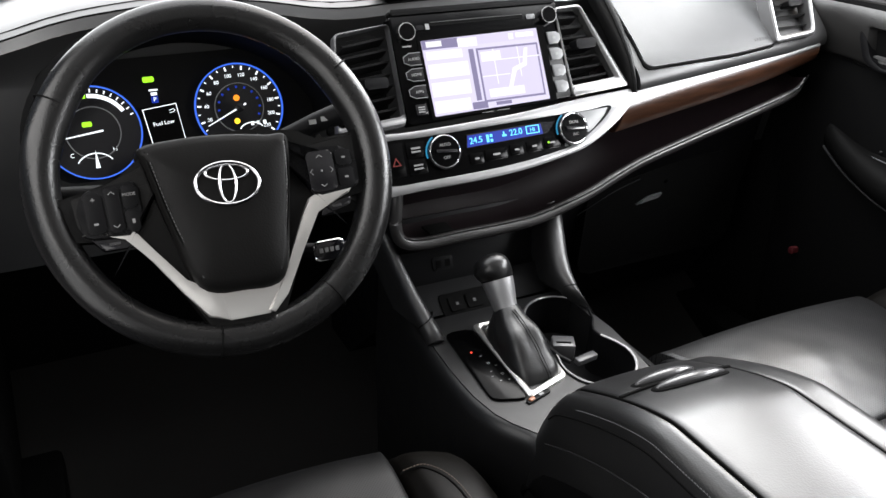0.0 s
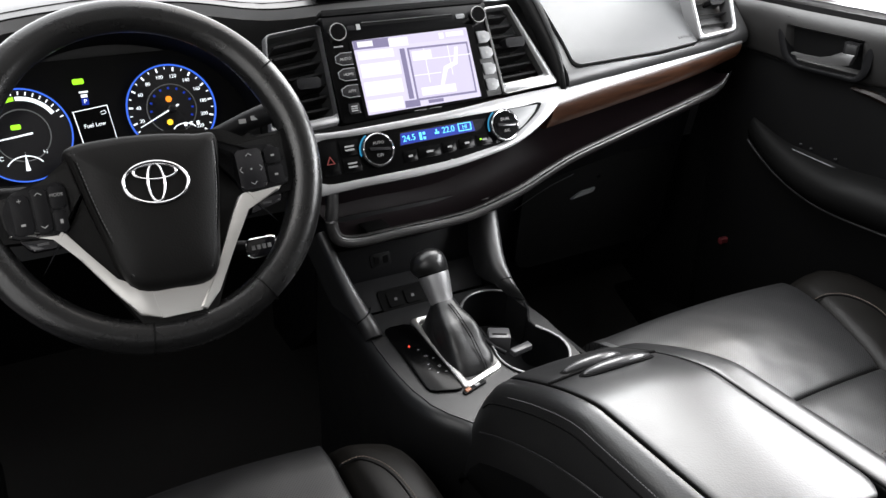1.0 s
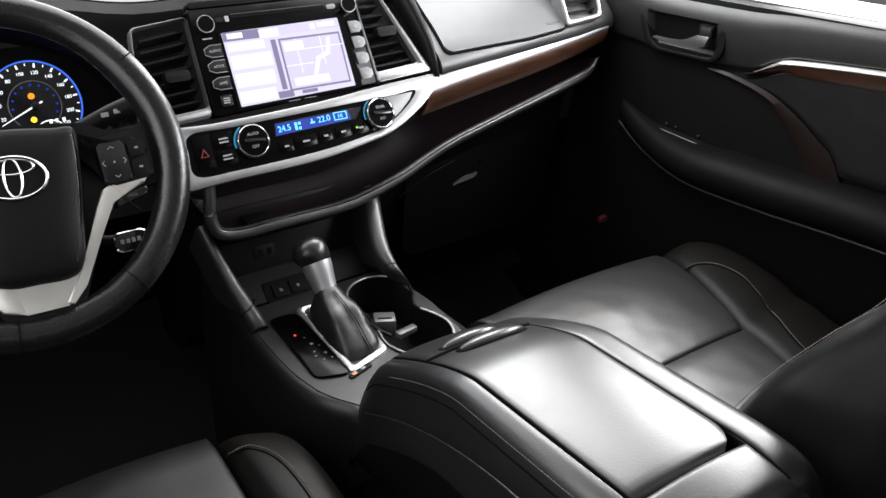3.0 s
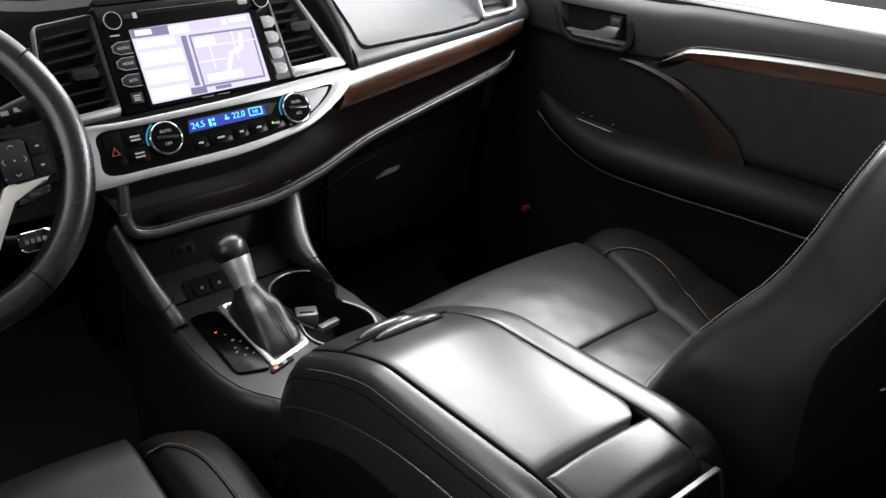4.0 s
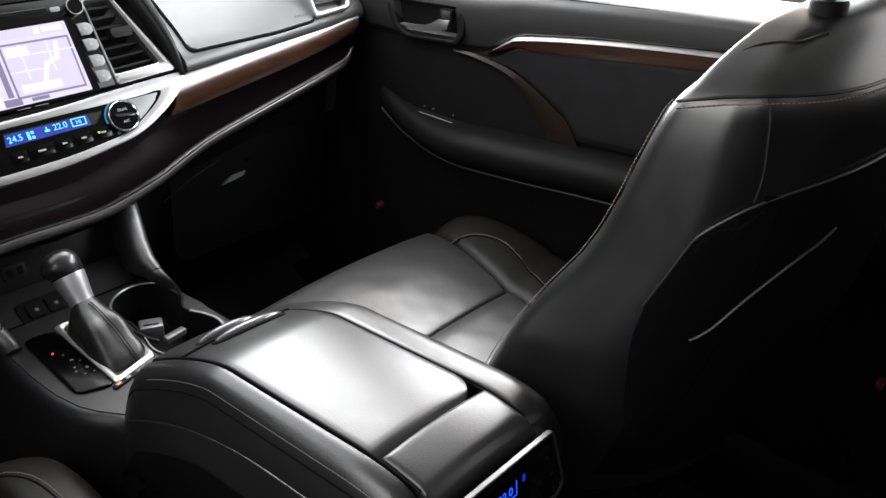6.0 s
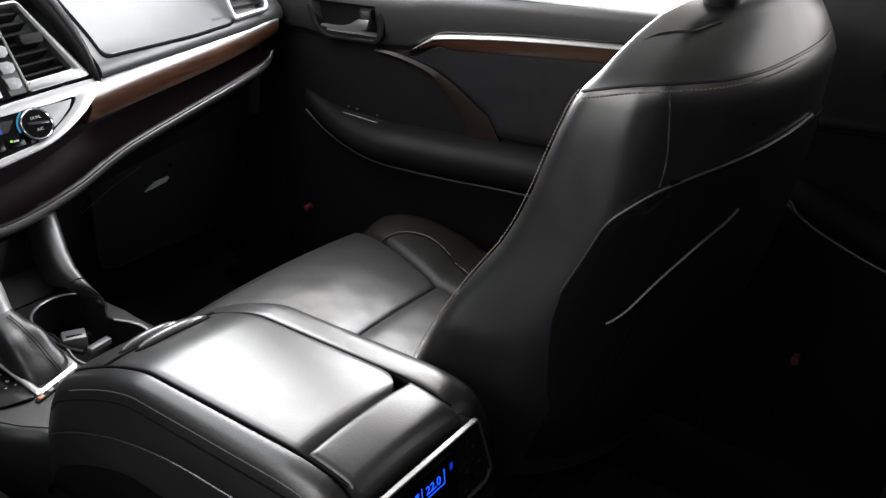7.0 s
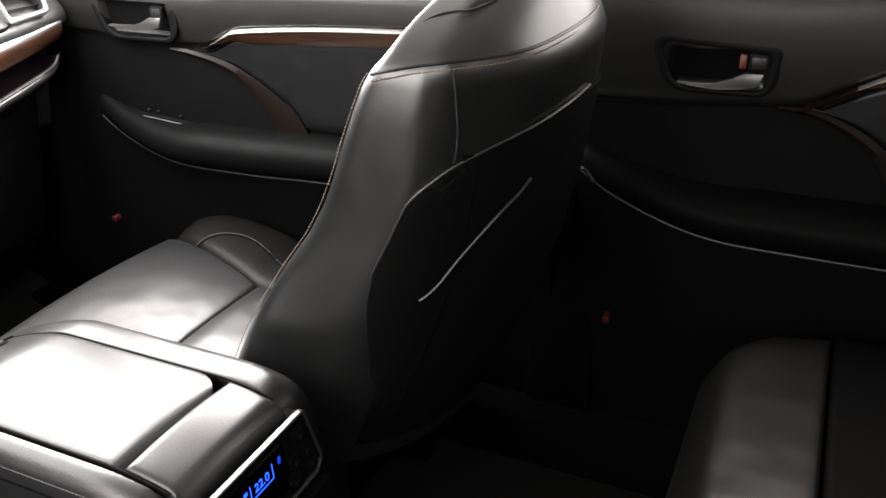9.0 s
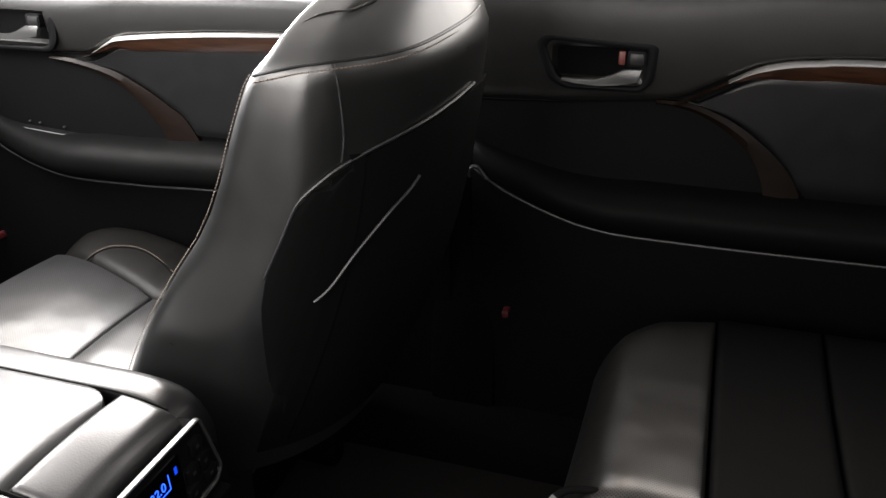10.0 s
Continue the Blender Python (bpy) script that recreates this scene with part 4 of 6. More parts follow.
    part("oval", ring_prism(ellipse(0, 0.0105, 0.022, 0.0088, 40), ellipse(0, 0.0105, 0.0185, 0.0060, 40), E, -0.002, 0.001, crown=0.0014), EMBLEM, em)
    # spokes with button pods
    for s in (-1, 1):
        W = WHEEL @ Matrix.Translation((0, -0.008, 0)) if s < 0 else WHEEL
        sp = [(-0.066, 0.028), (-0.095, 0.010), (-0.128, 0.002), (-0.158, -0.004), (-0.162, -0.030), (-0.145, -0.044), (-0.10, -0.048), (-0.066, -0.048)] if s < 0 else [(s * 0.068, 0.030), (s * 0.10, 0.022), (s * 0.135, 0.024), (s * 0.158, 0.030), (s * 0.162, -0.020), (s * 0.145, -0.040), (s * 0.10, -0.046), (s * 0.066, -0.048)]
        part("spoke", prism([tuple(p) for p in (quad_round(sp if s < 0 else sp[::-1], 0.006))], WHEEL, -0.018, 0.010, 0.006), SOFT, root)
        pod = [(s * 0.081, 0.014), (s * 0.128, 0.010), (s * 0.138, -0.006), (s * 0.136, -0.034), (s * 0.088, -0.038), (s * 0.081, -0.028)]
        pd = part("button_pod", prism(quad_round(pod if s < 0 else pod[::-1], 0.007), W, 0.006, 0.0165, 0.003), HARD, root, "black button pod")
        def chevron(u, v, turn, par, k=0.003):
            Q = at(W, u, v, 0.0186, turn)
            part("mark", tube([Q @ Vector((x, y, 0)) for x, y in ((-k, -k * 0.35), (0, k * 0.5), (k, -k * 0.35))], 0.0005, seg=4), MARK, par)
        if s < 0:
            b = part("rocker", prism(rounded(-0.112, -0.033, -0.098, 0.010, 0.004), W, 0.014, 0.0185, 0.0015), HARD, pd)
            chevron(-0.105, 0.004, 0, b)
            chevron(-0.105, -0.027, 180, b)
            b = part("button", prism(rounded(-0.131, -0.032, -0.114, 0.006, 0.004), W, 0.014, 0.0178, 0.0012), HARD, pd)
            words("+", 0.008, at(W, -0.122, 0.000, 0.0180), MARK, b)
            part("mark", box(-0.1245, -0.1205, -0.0235, -0.0215, 0.0177, 0.0181, M=W), MARK, b, smooth=False)
            b = part("button", prism(rounded(-0.096, -0.012, -0.083, 0.010, 0.003), W, 0.014, 0.0178, 0.0012), HARD, pd)
            words("MODE", 0.0042, at(W, -0.0895, 0.001, 0.0180), MARK, b)
            b = part("button", prism(rounded(-0.096, -0.034, -0.084, -0.014, 0.003), W, 0.014, 0.0178, 0.0012), HARD, pd)
            part("mark", box(-0.0908, -0.0882, -0.0265, -0.0225, 0.0177, 0.0181, M=W), MARK, b, smooth=False)
        else:
            b = part("direction_pad", prism(rounded(0.085, -0.034, 0.113, 0.008, 0.005), W, 0.014, 0.0185, 0.0015), GLOSS, pd)
            chevron(0.099, 0.002, 0, b)
            chevron(0.099, -0.028, 180, b)
            chevron(0.0885, -0.013, 90, b)
            chevron(0.1095, -0.013, -90, b)
            part("mark", disc(at(W, 0.099, -0.013), 0.0011, 0.0183, 0.0188, n=10), MARK, b)
            for v0, v1 in ((-0.010, 0.006), (-0.032, -0.013)):
                b = part("button", prism(rounded(0.116, v0, 0.133, v1, 0.003), W, 0.014, 0.0178, 0.0012), HARD, pd)
                part("mark", box(0.1225, 0.1262, (v0 + v1) / 2 - 0.0010, (v0 + v1) / 2 + 0.0010, 0.0177, 0.0181, M=W), MARK, b, smooth=False)
        # silver lower spoke: a thin lip under the pod, then a band down to the foot
        sv = [(-0.1367, -0.0388), (-0.1286, -0.0350), (-0.0921, -0.0392), (-0.0760, -0.0640), (-0.0543, -0.0985), (-0.0376, -0.1091), (-0.0235, -0.1120), (-0.0200, -0.1434), (-0.0390, -0.1365), (-0.0575, -0.1097), (-0.0800, -0.0735), (-0.0990, -0.0462)] if s < 0 else \
             [(0.1278, -0.0345), (0.1236, -0.0392), (0.0860, -0.0520), (0.0668, -0.0860), (0.0410, -0.1295), (0.0247, -0.1449), (0.0180, -0.1415), (0.0400, -0.1124), (0.0541, -0.0863), (0.0700, -0.0560), (0.0804, -0.0384), (0.0880, -0.0352)]
        part("silver_spoke", prism(sv[::-1], WHEEL, 0.009, 0.0165, 0.0022), SATIN, root, "satin silver spoke trim")
        pk = [(-0.1300, -0.0425), (-0.1200, -0.0560), (-0.0920, -0.0560), (-0.0965, -0.0475)] if s < 0 else [(0.0960, -0.0480), (0.0895, -0.0590), (0.1245, -0.0505), (0.1262, -0.0425)]
        pb = part("paddle_button", prism(quad_round(pk, 0.003), WHEEL, -0.006, 0.0135, 0.002), GLOSS, root, "black trim button under the spoke")
        c_ = sum(q[0] for q in pk) / 4, sum(q[1] for q in pk) / 4
        part("mark", box(c_[0] - 0.005, c_[0] + 0.005, c_[1] - 0.0012, c_[1] + 0.0012, 0.0134, 0.0138, M=WHEEL), PIPING, pb, smooth=False)
    foot = [(-0.0400, -0.1080), (0.0405, -0.1100), (0.0215, -0.1448), (-0.0215, -0.1438)]
    part("silver_foot", prism(quad_round(foot[::-1], 0.002), WHEEL, -0.004, 0.0150, 0.003), SATIN, root, "brushed silver lower spoke plate")
    # column behind
    C = WHEEL
    rings = []
    for w, k in ((-0.02, 0.055), (-0.05, 0.062), (-0.12, 0.066), (-0.26, 0.07)):
        rings.append([C @ Vector((k * math.cos(t) * 1.05, -0.012 + k * math.sin(t) * 0.85, w)) for t in [2 * math.pi * i / 28 for i in range(28)]])
    part("column_cover", loft(rings), HARD, root)
    return root


steering_wheel()


def stalks():
    root = thing("wiper_stalk", "black control stalk with white printed marks", "stalk", "column stalks")
    pts = smooth_curve([(0.05, 0.030, -0.062), (0.09, 0.040, -0.060), (0.125, 0.050, -0.052), (0.150, 0.055, -0.045)], 5)
    part("stem", tube([WHEEL @ p for p in pts], [0.009 + 0.004 * (i / len(pts)) for i in range(len(pts))], seg=12), HARD, root)
    for k in range(3):
        part("mark", box(0.112 + 0.014 * k, 0.120 + 0.014 * k, 0.046 + 0.002 * k, 0.051 + 0.002 * k, -0.0395, -0.0385, M=WHEEL), MARK, root, smooth=False)
    root = thing("light_stalk", "black turn signal stalk with grey end", "stalk", "column stalks")
    pts = smooth_curve([(-0.05, 0.005, -0.062), (-0.10, 0.006, -0.060), (-0.150, 0.010, -0.055)], 5)
    part("stem", tube([WHEEL @ p for p in pts], 0.010, seg=12), HARD, root)
    part("end_cap", tube([WHEEL @ Vector((-0.150, 0.010, -0.055)), WHEEL @ Vector((-0.166, 0.011, -0.053))], 0.0125, seg=14), GREYP, root)
    root = thing("cruise_stalk", "small cruise control stalk with chrome end", "stalk", "column stalks")
    pts = [WHEEL @ Vector(p) for p in ((0.04, -0.075, -0.05), (0.08, -0.088, -0.045), (0.105, -0.093, -0.04))]
    part("stem", tube(pts, 0.008, seg=10), HARD, root)
    part("end_cap", prism(rounded(0.088, -0.103, 0.122, -0.083, 0.006), WHEEL, -0.05, -0.032, 0.003), GLOSS, root)
    part("rim", tube([WHEEL @ Vector((*p, -0.034)) for p in rounded(0.088, -0.103, 0.122, -0.083, 0.006)], 0.0012, seg=5, closed=True), CHROME, root)
    for k in range(4):
        part("mark", box(0.093 + 0.006 * k, 0.097 + 0.006 * k, -0.095, -0.090, -0.0325, -0.0315, M=WHEEL), MARK, root, smooth=False)


stalks()

CLUSTER = plane_frame((-0.400, 0.940, 0.722), (1, 0, 0), (0, 0.35, 1))


def instruments():
    root = thing("instrument_cluster", "lit instrument cluster with two blue-ringed gauges", "instrument cluster")
    part("face", prism(rounded(-0.185, -0.075, 0.165, 0.075, 0.03), CLUSTER, -0.02, -0.004), DARK, root)
    # hood over the gauges
    rings = []
    for w, k in ((-0.01, 0.0), (0.02, 0.006), (0.05, 0.014), (0.075, 0.020)):
        rings.append([CLUSTER @ Vector((-0.010 + (0.180 + k) * math.cos(t), -0.045 + (0.135 + k) * math.sin(t), w)) for t in [math.pi * i / 30 for i in range(31)]])
    rings2 = [[p + Vector((0, 0.004, 0.012)) for p in r] for r in rings]
    part("hood", loft(rings + rings2[::-1], caps=False, closed=False), SOFT, root, "black padded gauge hood")

    def gauge(c, label):
        G = at(CLUSTER, c[0], c[1])
        g = part("gauge", disc(G, 0.0585, -0.004, 0.000, 0.001, n=56), GLOSS, root, label)
        part("ring_light", ring_prism(ellipse(0, 0, 0.0596, 0.0596, 56), ellipse(0, 0, 0.0578, 0.0578, 56), G, -0.002, 0.003), BLUE_GLOW, g, "glowing blue ring")
        part("inner_ring", ring_prism(ellipse(0, 0, 0.0335, 0.0335, 48), ellipse(0, 0, 0.0322, 0.0322, 48), G, -0.001, 0.0012), GREYP, g)
        return G, g
    # speed gauge
    G, g = gauge((0.063, -0.004), "round speedometer dial")
    vals = [0, 20, 40, 60, 80, 100, 120, 140, 160, 180, 200, 220]
    for i in range(23):
        a = radians(220 - 260 * i / 22)
        major = i % 2 == 0
        r0, r1 = (0.0505, 0.0560) if major else (0.0530, 0.0560)
        M = G @ Matrix.Rotation(a, 4, "Z")
        part("tick", box(r0, r1, -0.0011 if major else -0.0006, 0.0011 if major else 0.0006, 0.0002, 0.0008, M=M), WHITE_GLOW, g, smooth=False)
        if major and i > 0:
            words(str(vals[i // 2]), 0.0066, at(G, 0.0437 * math.cos(a), 0.0437 * math.sin(a), 0.0006), WHITE_GLOW, g, "numeral")
    for i in range(11):
        M = G @ Matrix.Rotation(radians(205 - 230 * i / 10), 4, "Z")
        part("inner_mark", box(0.0262, 0.0292, -0.0013, 0.0013, 0.0002, 0.0006, M=M), BLUE_DIM, g, smooth=False)
    M = G @ Matrix.Rotation(radians(204), 4, "Z")
    part("needle", prism([(-0.010, -0.0012), (0.050, -0.0005), (0.050, 0.0005), (-0.010, 0.0012)], M, 0.003, 0.004), WHITE_GLOW, g)
    part("hub", disc(G, 0.006, 0.0005, 0.006, 0.002, n=20), GLOSS, g)
    part("warning_lamp", disc(at(G, -0.002, 0.013), 0.0042, 0.0004, 0.001, n=14), AMBER_GLOW, g)
    part("warning_lamp", disc(at(G, -0.006, -0.018), 0.0040, 0.0004, 0.001, n=14), glow("yellow_lamp", (1.0, 0.6, 0.03), 1.8), g)
    for k, u in enumerate((0.012, 0.020, 0.029)):
        part("mark", box(u, u + 0.004, -0.026, -0.021, 0.0004, 0.001, M=G), WHITE_GLOW, g, smooth=False)
    arc = [G @ Vector((0.016 * math.cos(radians(t)) + 0.012, -0.032 + 0.010 * math.sin(radians(t)), 0.001)) for t in range(20, 165, 12)]
    part("fuel_arc", tube(arc, 0.0008, seg=5), WHITE_GLOW, g)
    # power gauge
    G, g = gauge((-0.126, -0.014), "round hybrid power dial")
    for i in range(15):
        a = radians(150 - 130 * i / 14)
        M = G @ Matrix.Rotation(a, 4, "Z")
        part("tick", box(0.0510, 0.0555, -0.0008, 0.0008, 0.0002, 0.0008, M=M), WHITE_GLOW, g, smooth=False)
    for a0, a1, m in ((92, 135, GREEN_GLOW), (30, 90, WHITE_GLOW), (136, 168, GREYP)):
        o = [(0.0490 * math.cos(radians(t)), 0.0490 * math.sin(radians(t))) for t in range(a0, a1 + 1, 4)]
        i_ = [(0.0440 * math.cos(radians(t)), 0.0440 * math.sin(radians(t))) for t in range(a0, a1 + 1, 4)]
        part("power_arc", prism(i_ + o[::-1], G, 0.0003, 0.0009), m, g, smooth=False)
    M = G @ Matrix.Rotation(radians(186), 4, "Z")
    part("needle", prism([(-0.012, -0.0012), (0.050, -0.0005), (0.050, 0.0005), (-0.012, 0.0012)], M, 0.003, 0.004), WHITE_GLOW, g)
    part("warning_lamp", prism(rounded(-0.012, 0.008, 0.000, 0.0145, 0.002), G, 0.0004, 0.001), GREEN_GLOW, g)
    arc = [G @ Vector((0.024 * math.cos(radians(t)) - 0.004, -0.046 + 0.020 * math.sin(radians(t)), 0.001)) for t in range(30, 155, 10)]
    part("temperature_arc", tube(arc, 0.0008, seg=5), WHITE_GLOW, g)
    words("C", 0.0075, at(G, -0.030, -0.026, 0.0008), WHITE_GLOW, g, "numeral")
    words("H", 0.0075, at(G, 0.022, -0.024, 0.0008), WHITE_GLOW, g, "numeral")
    part("needle", prism([(-0.005, -0.045), (0.0005, -0.045), (-0.002, -0.022)], G, 0.001, 0.002), WHITE_GLOW, g)
    # middle display
    m = part("info_display", prism([(-0.058, -0.050), (-0.012, -0.046), (-0.018, 0.014), (-0.064, 0.010)], CLUSTER, -0.004, -0.001), GLASSY, root, "small framed display with a white fuel warning")
    cr = [(-0.056, -0.045), (-0.014, -0.042), (-0.019, 0.011), (-0.062, 0.007)]
    part("display_line", tube([CLUSTER @ Vector((*p, 0.0)) for p in cr], 0.0009, seg=5, closed=True), WHITE_GLOW, m)
    words("Fuel Low", 0.0074, at(CLUSTER, -0.0385, -0.0125, 0.0, 4), WHITE_GLOW, m)
    part("return_icon", tube([CLUSTER @ Vector((*p, 0.0)) for p in smooth_curve([(-0.029, 0.0030), (-0.0235, 0.0045), (-0.0218, 0.0022), (-0.0240, 0.0005), (-0.0285, 0.0)], 4)], 0.0004, seg=5), WHITE_GLOW, m)
    part("turn_lamp", prism(rounded(-0.055, 0.042, -0.041, 0.049, 0.002), CLUSTER, -0.004, -0.001), GREEN_GLOW, root)
    for w, v, h, m_ in ((0.0055, 0.0315, 0.0010, WHITE_GLOW), (0.0038, 0.0265, 0.0018, WHITE_GLOW), (0.0042, 0.0190, 0.0042, BLUE_DIM)):
        part("mark", box(-0.044 - w, -0.044 + w, v - h, v + h, -0.004, -0.0015, M=CLUSTER), m_, root, smooth=False)
    words("P", 0.0075, at(CLUSTER, -0.044, 0.0190, -0.0012), WHITE_GLOW, root)


instruments()

# ---- centre console ----
def deck_z(x, y):
    return 0.363 + 0.11 * (y - 0.60)


def deck_left(y):
    return float(np.interp(y, [0.40, 0.545, 0.556, 0.575, 0.60, 0.64, 0.69, 0.74, 0.79, 0.96], [-0.081, -0.092, -0.100, -0.114, -0.127, -0.137, -0.1425, -0.1430, -0.142, -0.144]))


def deck_right(y):
    return float(np.interp(y, [0.40, 0.61, 0.67, 0.735, 0.78, 0.96], [0.160, 0.158, 0.152, 0.146, 0.140, 0.142]))


def console():
    root = thing("centre_console", "black plastic centre console with shifter deck and horns", "console")
    # deck with rounded flanks, narrowing to the rear
    rings = []
    for i in range(41):
        y = 0.40 + 0.56 * i / 40
        z = deck_z(0, y) + 0.10 * max(0, (y - 0.84) / 0.12) ** 1.5
        L = deck_left(y)
        Rr = deck_right(y)
        rings.append([Vector((x, y, zz)) for x, zz in ((L - 0.005, 0.03), (L + 0.001, z - 0.10), (L, z - 0.034), (L + 0.0005, z - 0.020), (L + 0.003, z - 0.011), (L + 0.008, z - 0.0050), (L + 0.014, z - 0.0010), (L + 0.020, z - 0.0008), (L + 0.024, z - 0.001), (L + 0.026, z - 0.085), (0, z - 0.085), (Rr - 0.016, z - 0.085), (Rr - 0.014, z), (Rr - 0.004, z - 0.003), (Rr + 0.004, z - 0.018), (Rr + 0.012, z - 0.09), (Rr + 0.03, 0.03))])
    part("deck", loft(rings), CONSOLE_SKIN, root)
    # broad horns rising from the deck to the dashboard
    slope = plane_frame((0, 0.745, 0.379), (1, 0, 0), (0, 0.14, 0.128))
    for knots, outs, ins in (((0.0, 0.045, 0.089, 0.136, 0.195), (-0.131, -0.1408, -0.1487, -0.1543, -0.160), (-0.100, -0.113, -0.1245, -0.133, -0.139)),
                             ((-0.007, 0.0195, 0.0455, 0.0747, 0.1035, 0.1517, 0.195), (0.1474, 0.1385, 0.1330, 0.1335, 0.1385, 0.1517, 0.164), (0.146, 0.134, 0.1120, 0.103, 0.1046, 0.115, 0.124))):
        rings = []
        left = outs[0] < 0
        sec = ((0.06, -0.070), (0.0, -0.012), (0.03, -0.004), (0.12, 0.0015), (0.28, 0.0050), (0.5, 0.0062), (0.70, 0.0045), (0.88, -0.001), (0.97, -0.008), (1.0, -0.020), (0.95, -0.070))
        start = 0.018 if left else -0.004
        for i in range(29):
            s = start + (knots[-1] - start) * i / 28
            a, b = float(np.interp(s, knots, outs)), float(np.interp(s, knots, ins))
            sink = 12.0 * max(0.0, 0.045 - s) ** 2 if left else 0.25 * max(0.0, 0.045 - s)
            skirt = 0.020 + 0.050 * min(1.0, max(0.0, (s - 0.05) / 0.05))
            rings.append([slope @ Vector((a + (b - a) * f, s, max(w, -skirt) - sink)) for f, w in sec])
        part("horn", loft(rings), HORN_SKIN, root, "smooth black console horn")
        s = knots[1] if left else 0.050
        a, b = float(np.interp(s, knots, outs)), float(np.interp(s, knots, ins))
        part("seam", tube([slope @ Vector((a + (b - a) * f, s + 0.020 * f * f * (1 if left else 0.2), w + 0.0004)) for f, w in sec[1:-1]], 0.0010, seg=5), DARK, root)
    # face below the tray with the socket and two switches
    F = plane_frame((0, 0.905, 0.440), (1, 0, 0), (0, 0.35, 1))
    part("front_panel", prism(rounded(-0.125, -0.055, 0.135, 0.075, 0.01), F, -0.05, 0.002, 0.003), HARD, root)
    sk = part("socket", prism(rounded(-0.066, -0.016, -0.030, 0.006, 0.004), F, 0.0, 0.004, 0.0015), HARD, root)
    for k in (-0.056, -0.040):
        part("port", box(k - 0.004, k + 0.004, -0.011, 0.001, 0.003, 0.0048, M=F), DARK, sk, smooth=False)
    G = plane_frame((0.008, 0.846, 0.389), (1, 0, 0), (0, 0.75, 0.66))
    part("deck_slope", prism([(-0.124, -0.012), (0.100, -0.012), (0.108, 0.042), (-0.130, 0.042)], G, -0.012, 0.0008), HARD, root, "sloping panel between the horns")
    part("switch_plate", prism(rounded(-0.084, -0.020, -0.002, 0.020, 0.006), G, -0.03, 0.003, 0.002), DARK, root)
    for u in (-0.058, -0.028):
        b = part("button", prism(rounded(u - 0.013, -0.012, u + 0.013, 0.012, 0.002), G, 0.002, 0.0055, 0.0015), DARK, root)
        part("mark", box(u - 0.0025, u + 0.0025, -0.003, 0.002, 0.0054, 0.0058, M=G), PIPING, b, smooth=False)
    # shift gate plate
    D = plane_frame((0, 0.70, deck_z(0, 0.70)), (1, 0, 0), (0, 1, 0.11))
    pl = part("indicator_plate", prism(quad_round([(-0.106, -0.078), (-0.058, -0.094), (-0.058, 0.074), (-0.104, 0.078)], 0.012), D, -0.004, 0.005, 0.002), GLASSY, root, "gloss black gear indicator plate")
    part("lamp", disc(at(D, -0.087, 0.022), 0.0016, 0.0045, 0.0056, n=12), RED_GLOW, pl)
    for k, (u, v, t) in enumerate(((-0.075, -0.008, "N"), (-0.067, -0.036, "D"))):
        words(t, 0.0062, at(D, u, v, 0.0052, 10), MARK, pl)
    for u, v in ((-0.078, 0.010), (-0.080, -0.026), (-0.083, -0.036), (-0.076, -0.048), (-0.064, -0.050), (-0.067, -0.016)):
        part("mark", box(u - 0.0016, u + 0.0016, v - 0.0006, v + 0.0006, 0.0045, 0.0054, M=D), MARK, pl, smooth=False)
    fo = quad_round([(-0.057, -0.095), (0.016, -0.073), (0.020, 0.076), (-0.057, 0.080)], 0.008)
    fi = quad_round([(-0.048, -0.0835), (0.0085, -0.0650), (0.0125, 0.069), (-0.048, 0.072)], 0.007)
    part("gate_frame", ring_prism(fo, fi, D, -0.004, 0.006, crown=0.003), SATIN, root, "bright satin shifter surround")
    # gaps at the deck's edge: thin trim line
    for s in (-1, 1):
        e = [Vector((deck_right(0.44 + 0.36 * i / 20) - 0.002 if s > 0 else deck_left(0.44 + 0.36 * i / 20) + 0.006, 0.44 + 0.36 * i / 20, deck_z(0, 0.44 + 0.36 * i / 20) - (0.008 if s > 0 else 0.011))) for i in range(21)]
        part("edge_line", tube(e, 0.0018, seg=6), HARD, root)
    # cup holder well
    C = plane_frame((0, 0.70, deck_z(0, 0.70) + 0.001), (1, 0, 0), (0, 1, 0.11))
    top = [(-0.046, -0.30), (0.134, -0.30), (0.144, 0.0), (0.126, 0.12)] + [(deck_left(0.70 + v) + 0.0135, v) for v in (0.12, 0.09, 0.04, 0.0, -0.03, -0.06, -0.08, -0.10, -0.125, -0.145, -0.155)]
    # the two wells run into one another: one outline round both
    eight = []
    for t in range(10, 171, 8):
        eight.append((0.083 + 0.057 * math.cos(radians(t)), 0.050 + 0.057 * math.sin(radians(t))))
    eight += [(0.028, 0.040), (0.034, 0.020), (0.032, 0.0), (0.028, -0.025)]
    for t in range(160, 371, 8):
        eight.append((0.078 + 0.056 * math.cos(radians(t)), -0.057 + 0.057 * math.sin(radians(t))))
    eight += [(0.127, -0.030), (0.116, -0.010), (0.114, 0.005), (0.120, 0.018), (0.130, 0.032)]
    part("deck_top", holed_plate(top, [eight], C, -0.006, 0.0), CONSOLE_SKIN, root)
    well = [[C @ Vector((0.079 + (q[0] - 0.079) * k, q[1] * k, w)) for q in eight] for k, w in ((1.0, -0.001), (0.99, -0.03), (0.95, -0.066), (0.88, -0.072), (0.05, -0.072))]
    part("cup_well", loft(well, caps=False), HARD, root, "deep black twin cup well")
    part("well_edge", tube([C @ Vector((*q, 0.0008)) for q in eight], 0.0022, seg=6, closed=True), HARD, root)
    a = [C @ Vector((*q, 0.003)) for q in eight[:21]]
    part("chrome_arc", tube(a, 0.0023, seg=8, flat=0.7), SILVER, root, "thin chrome cup edge")
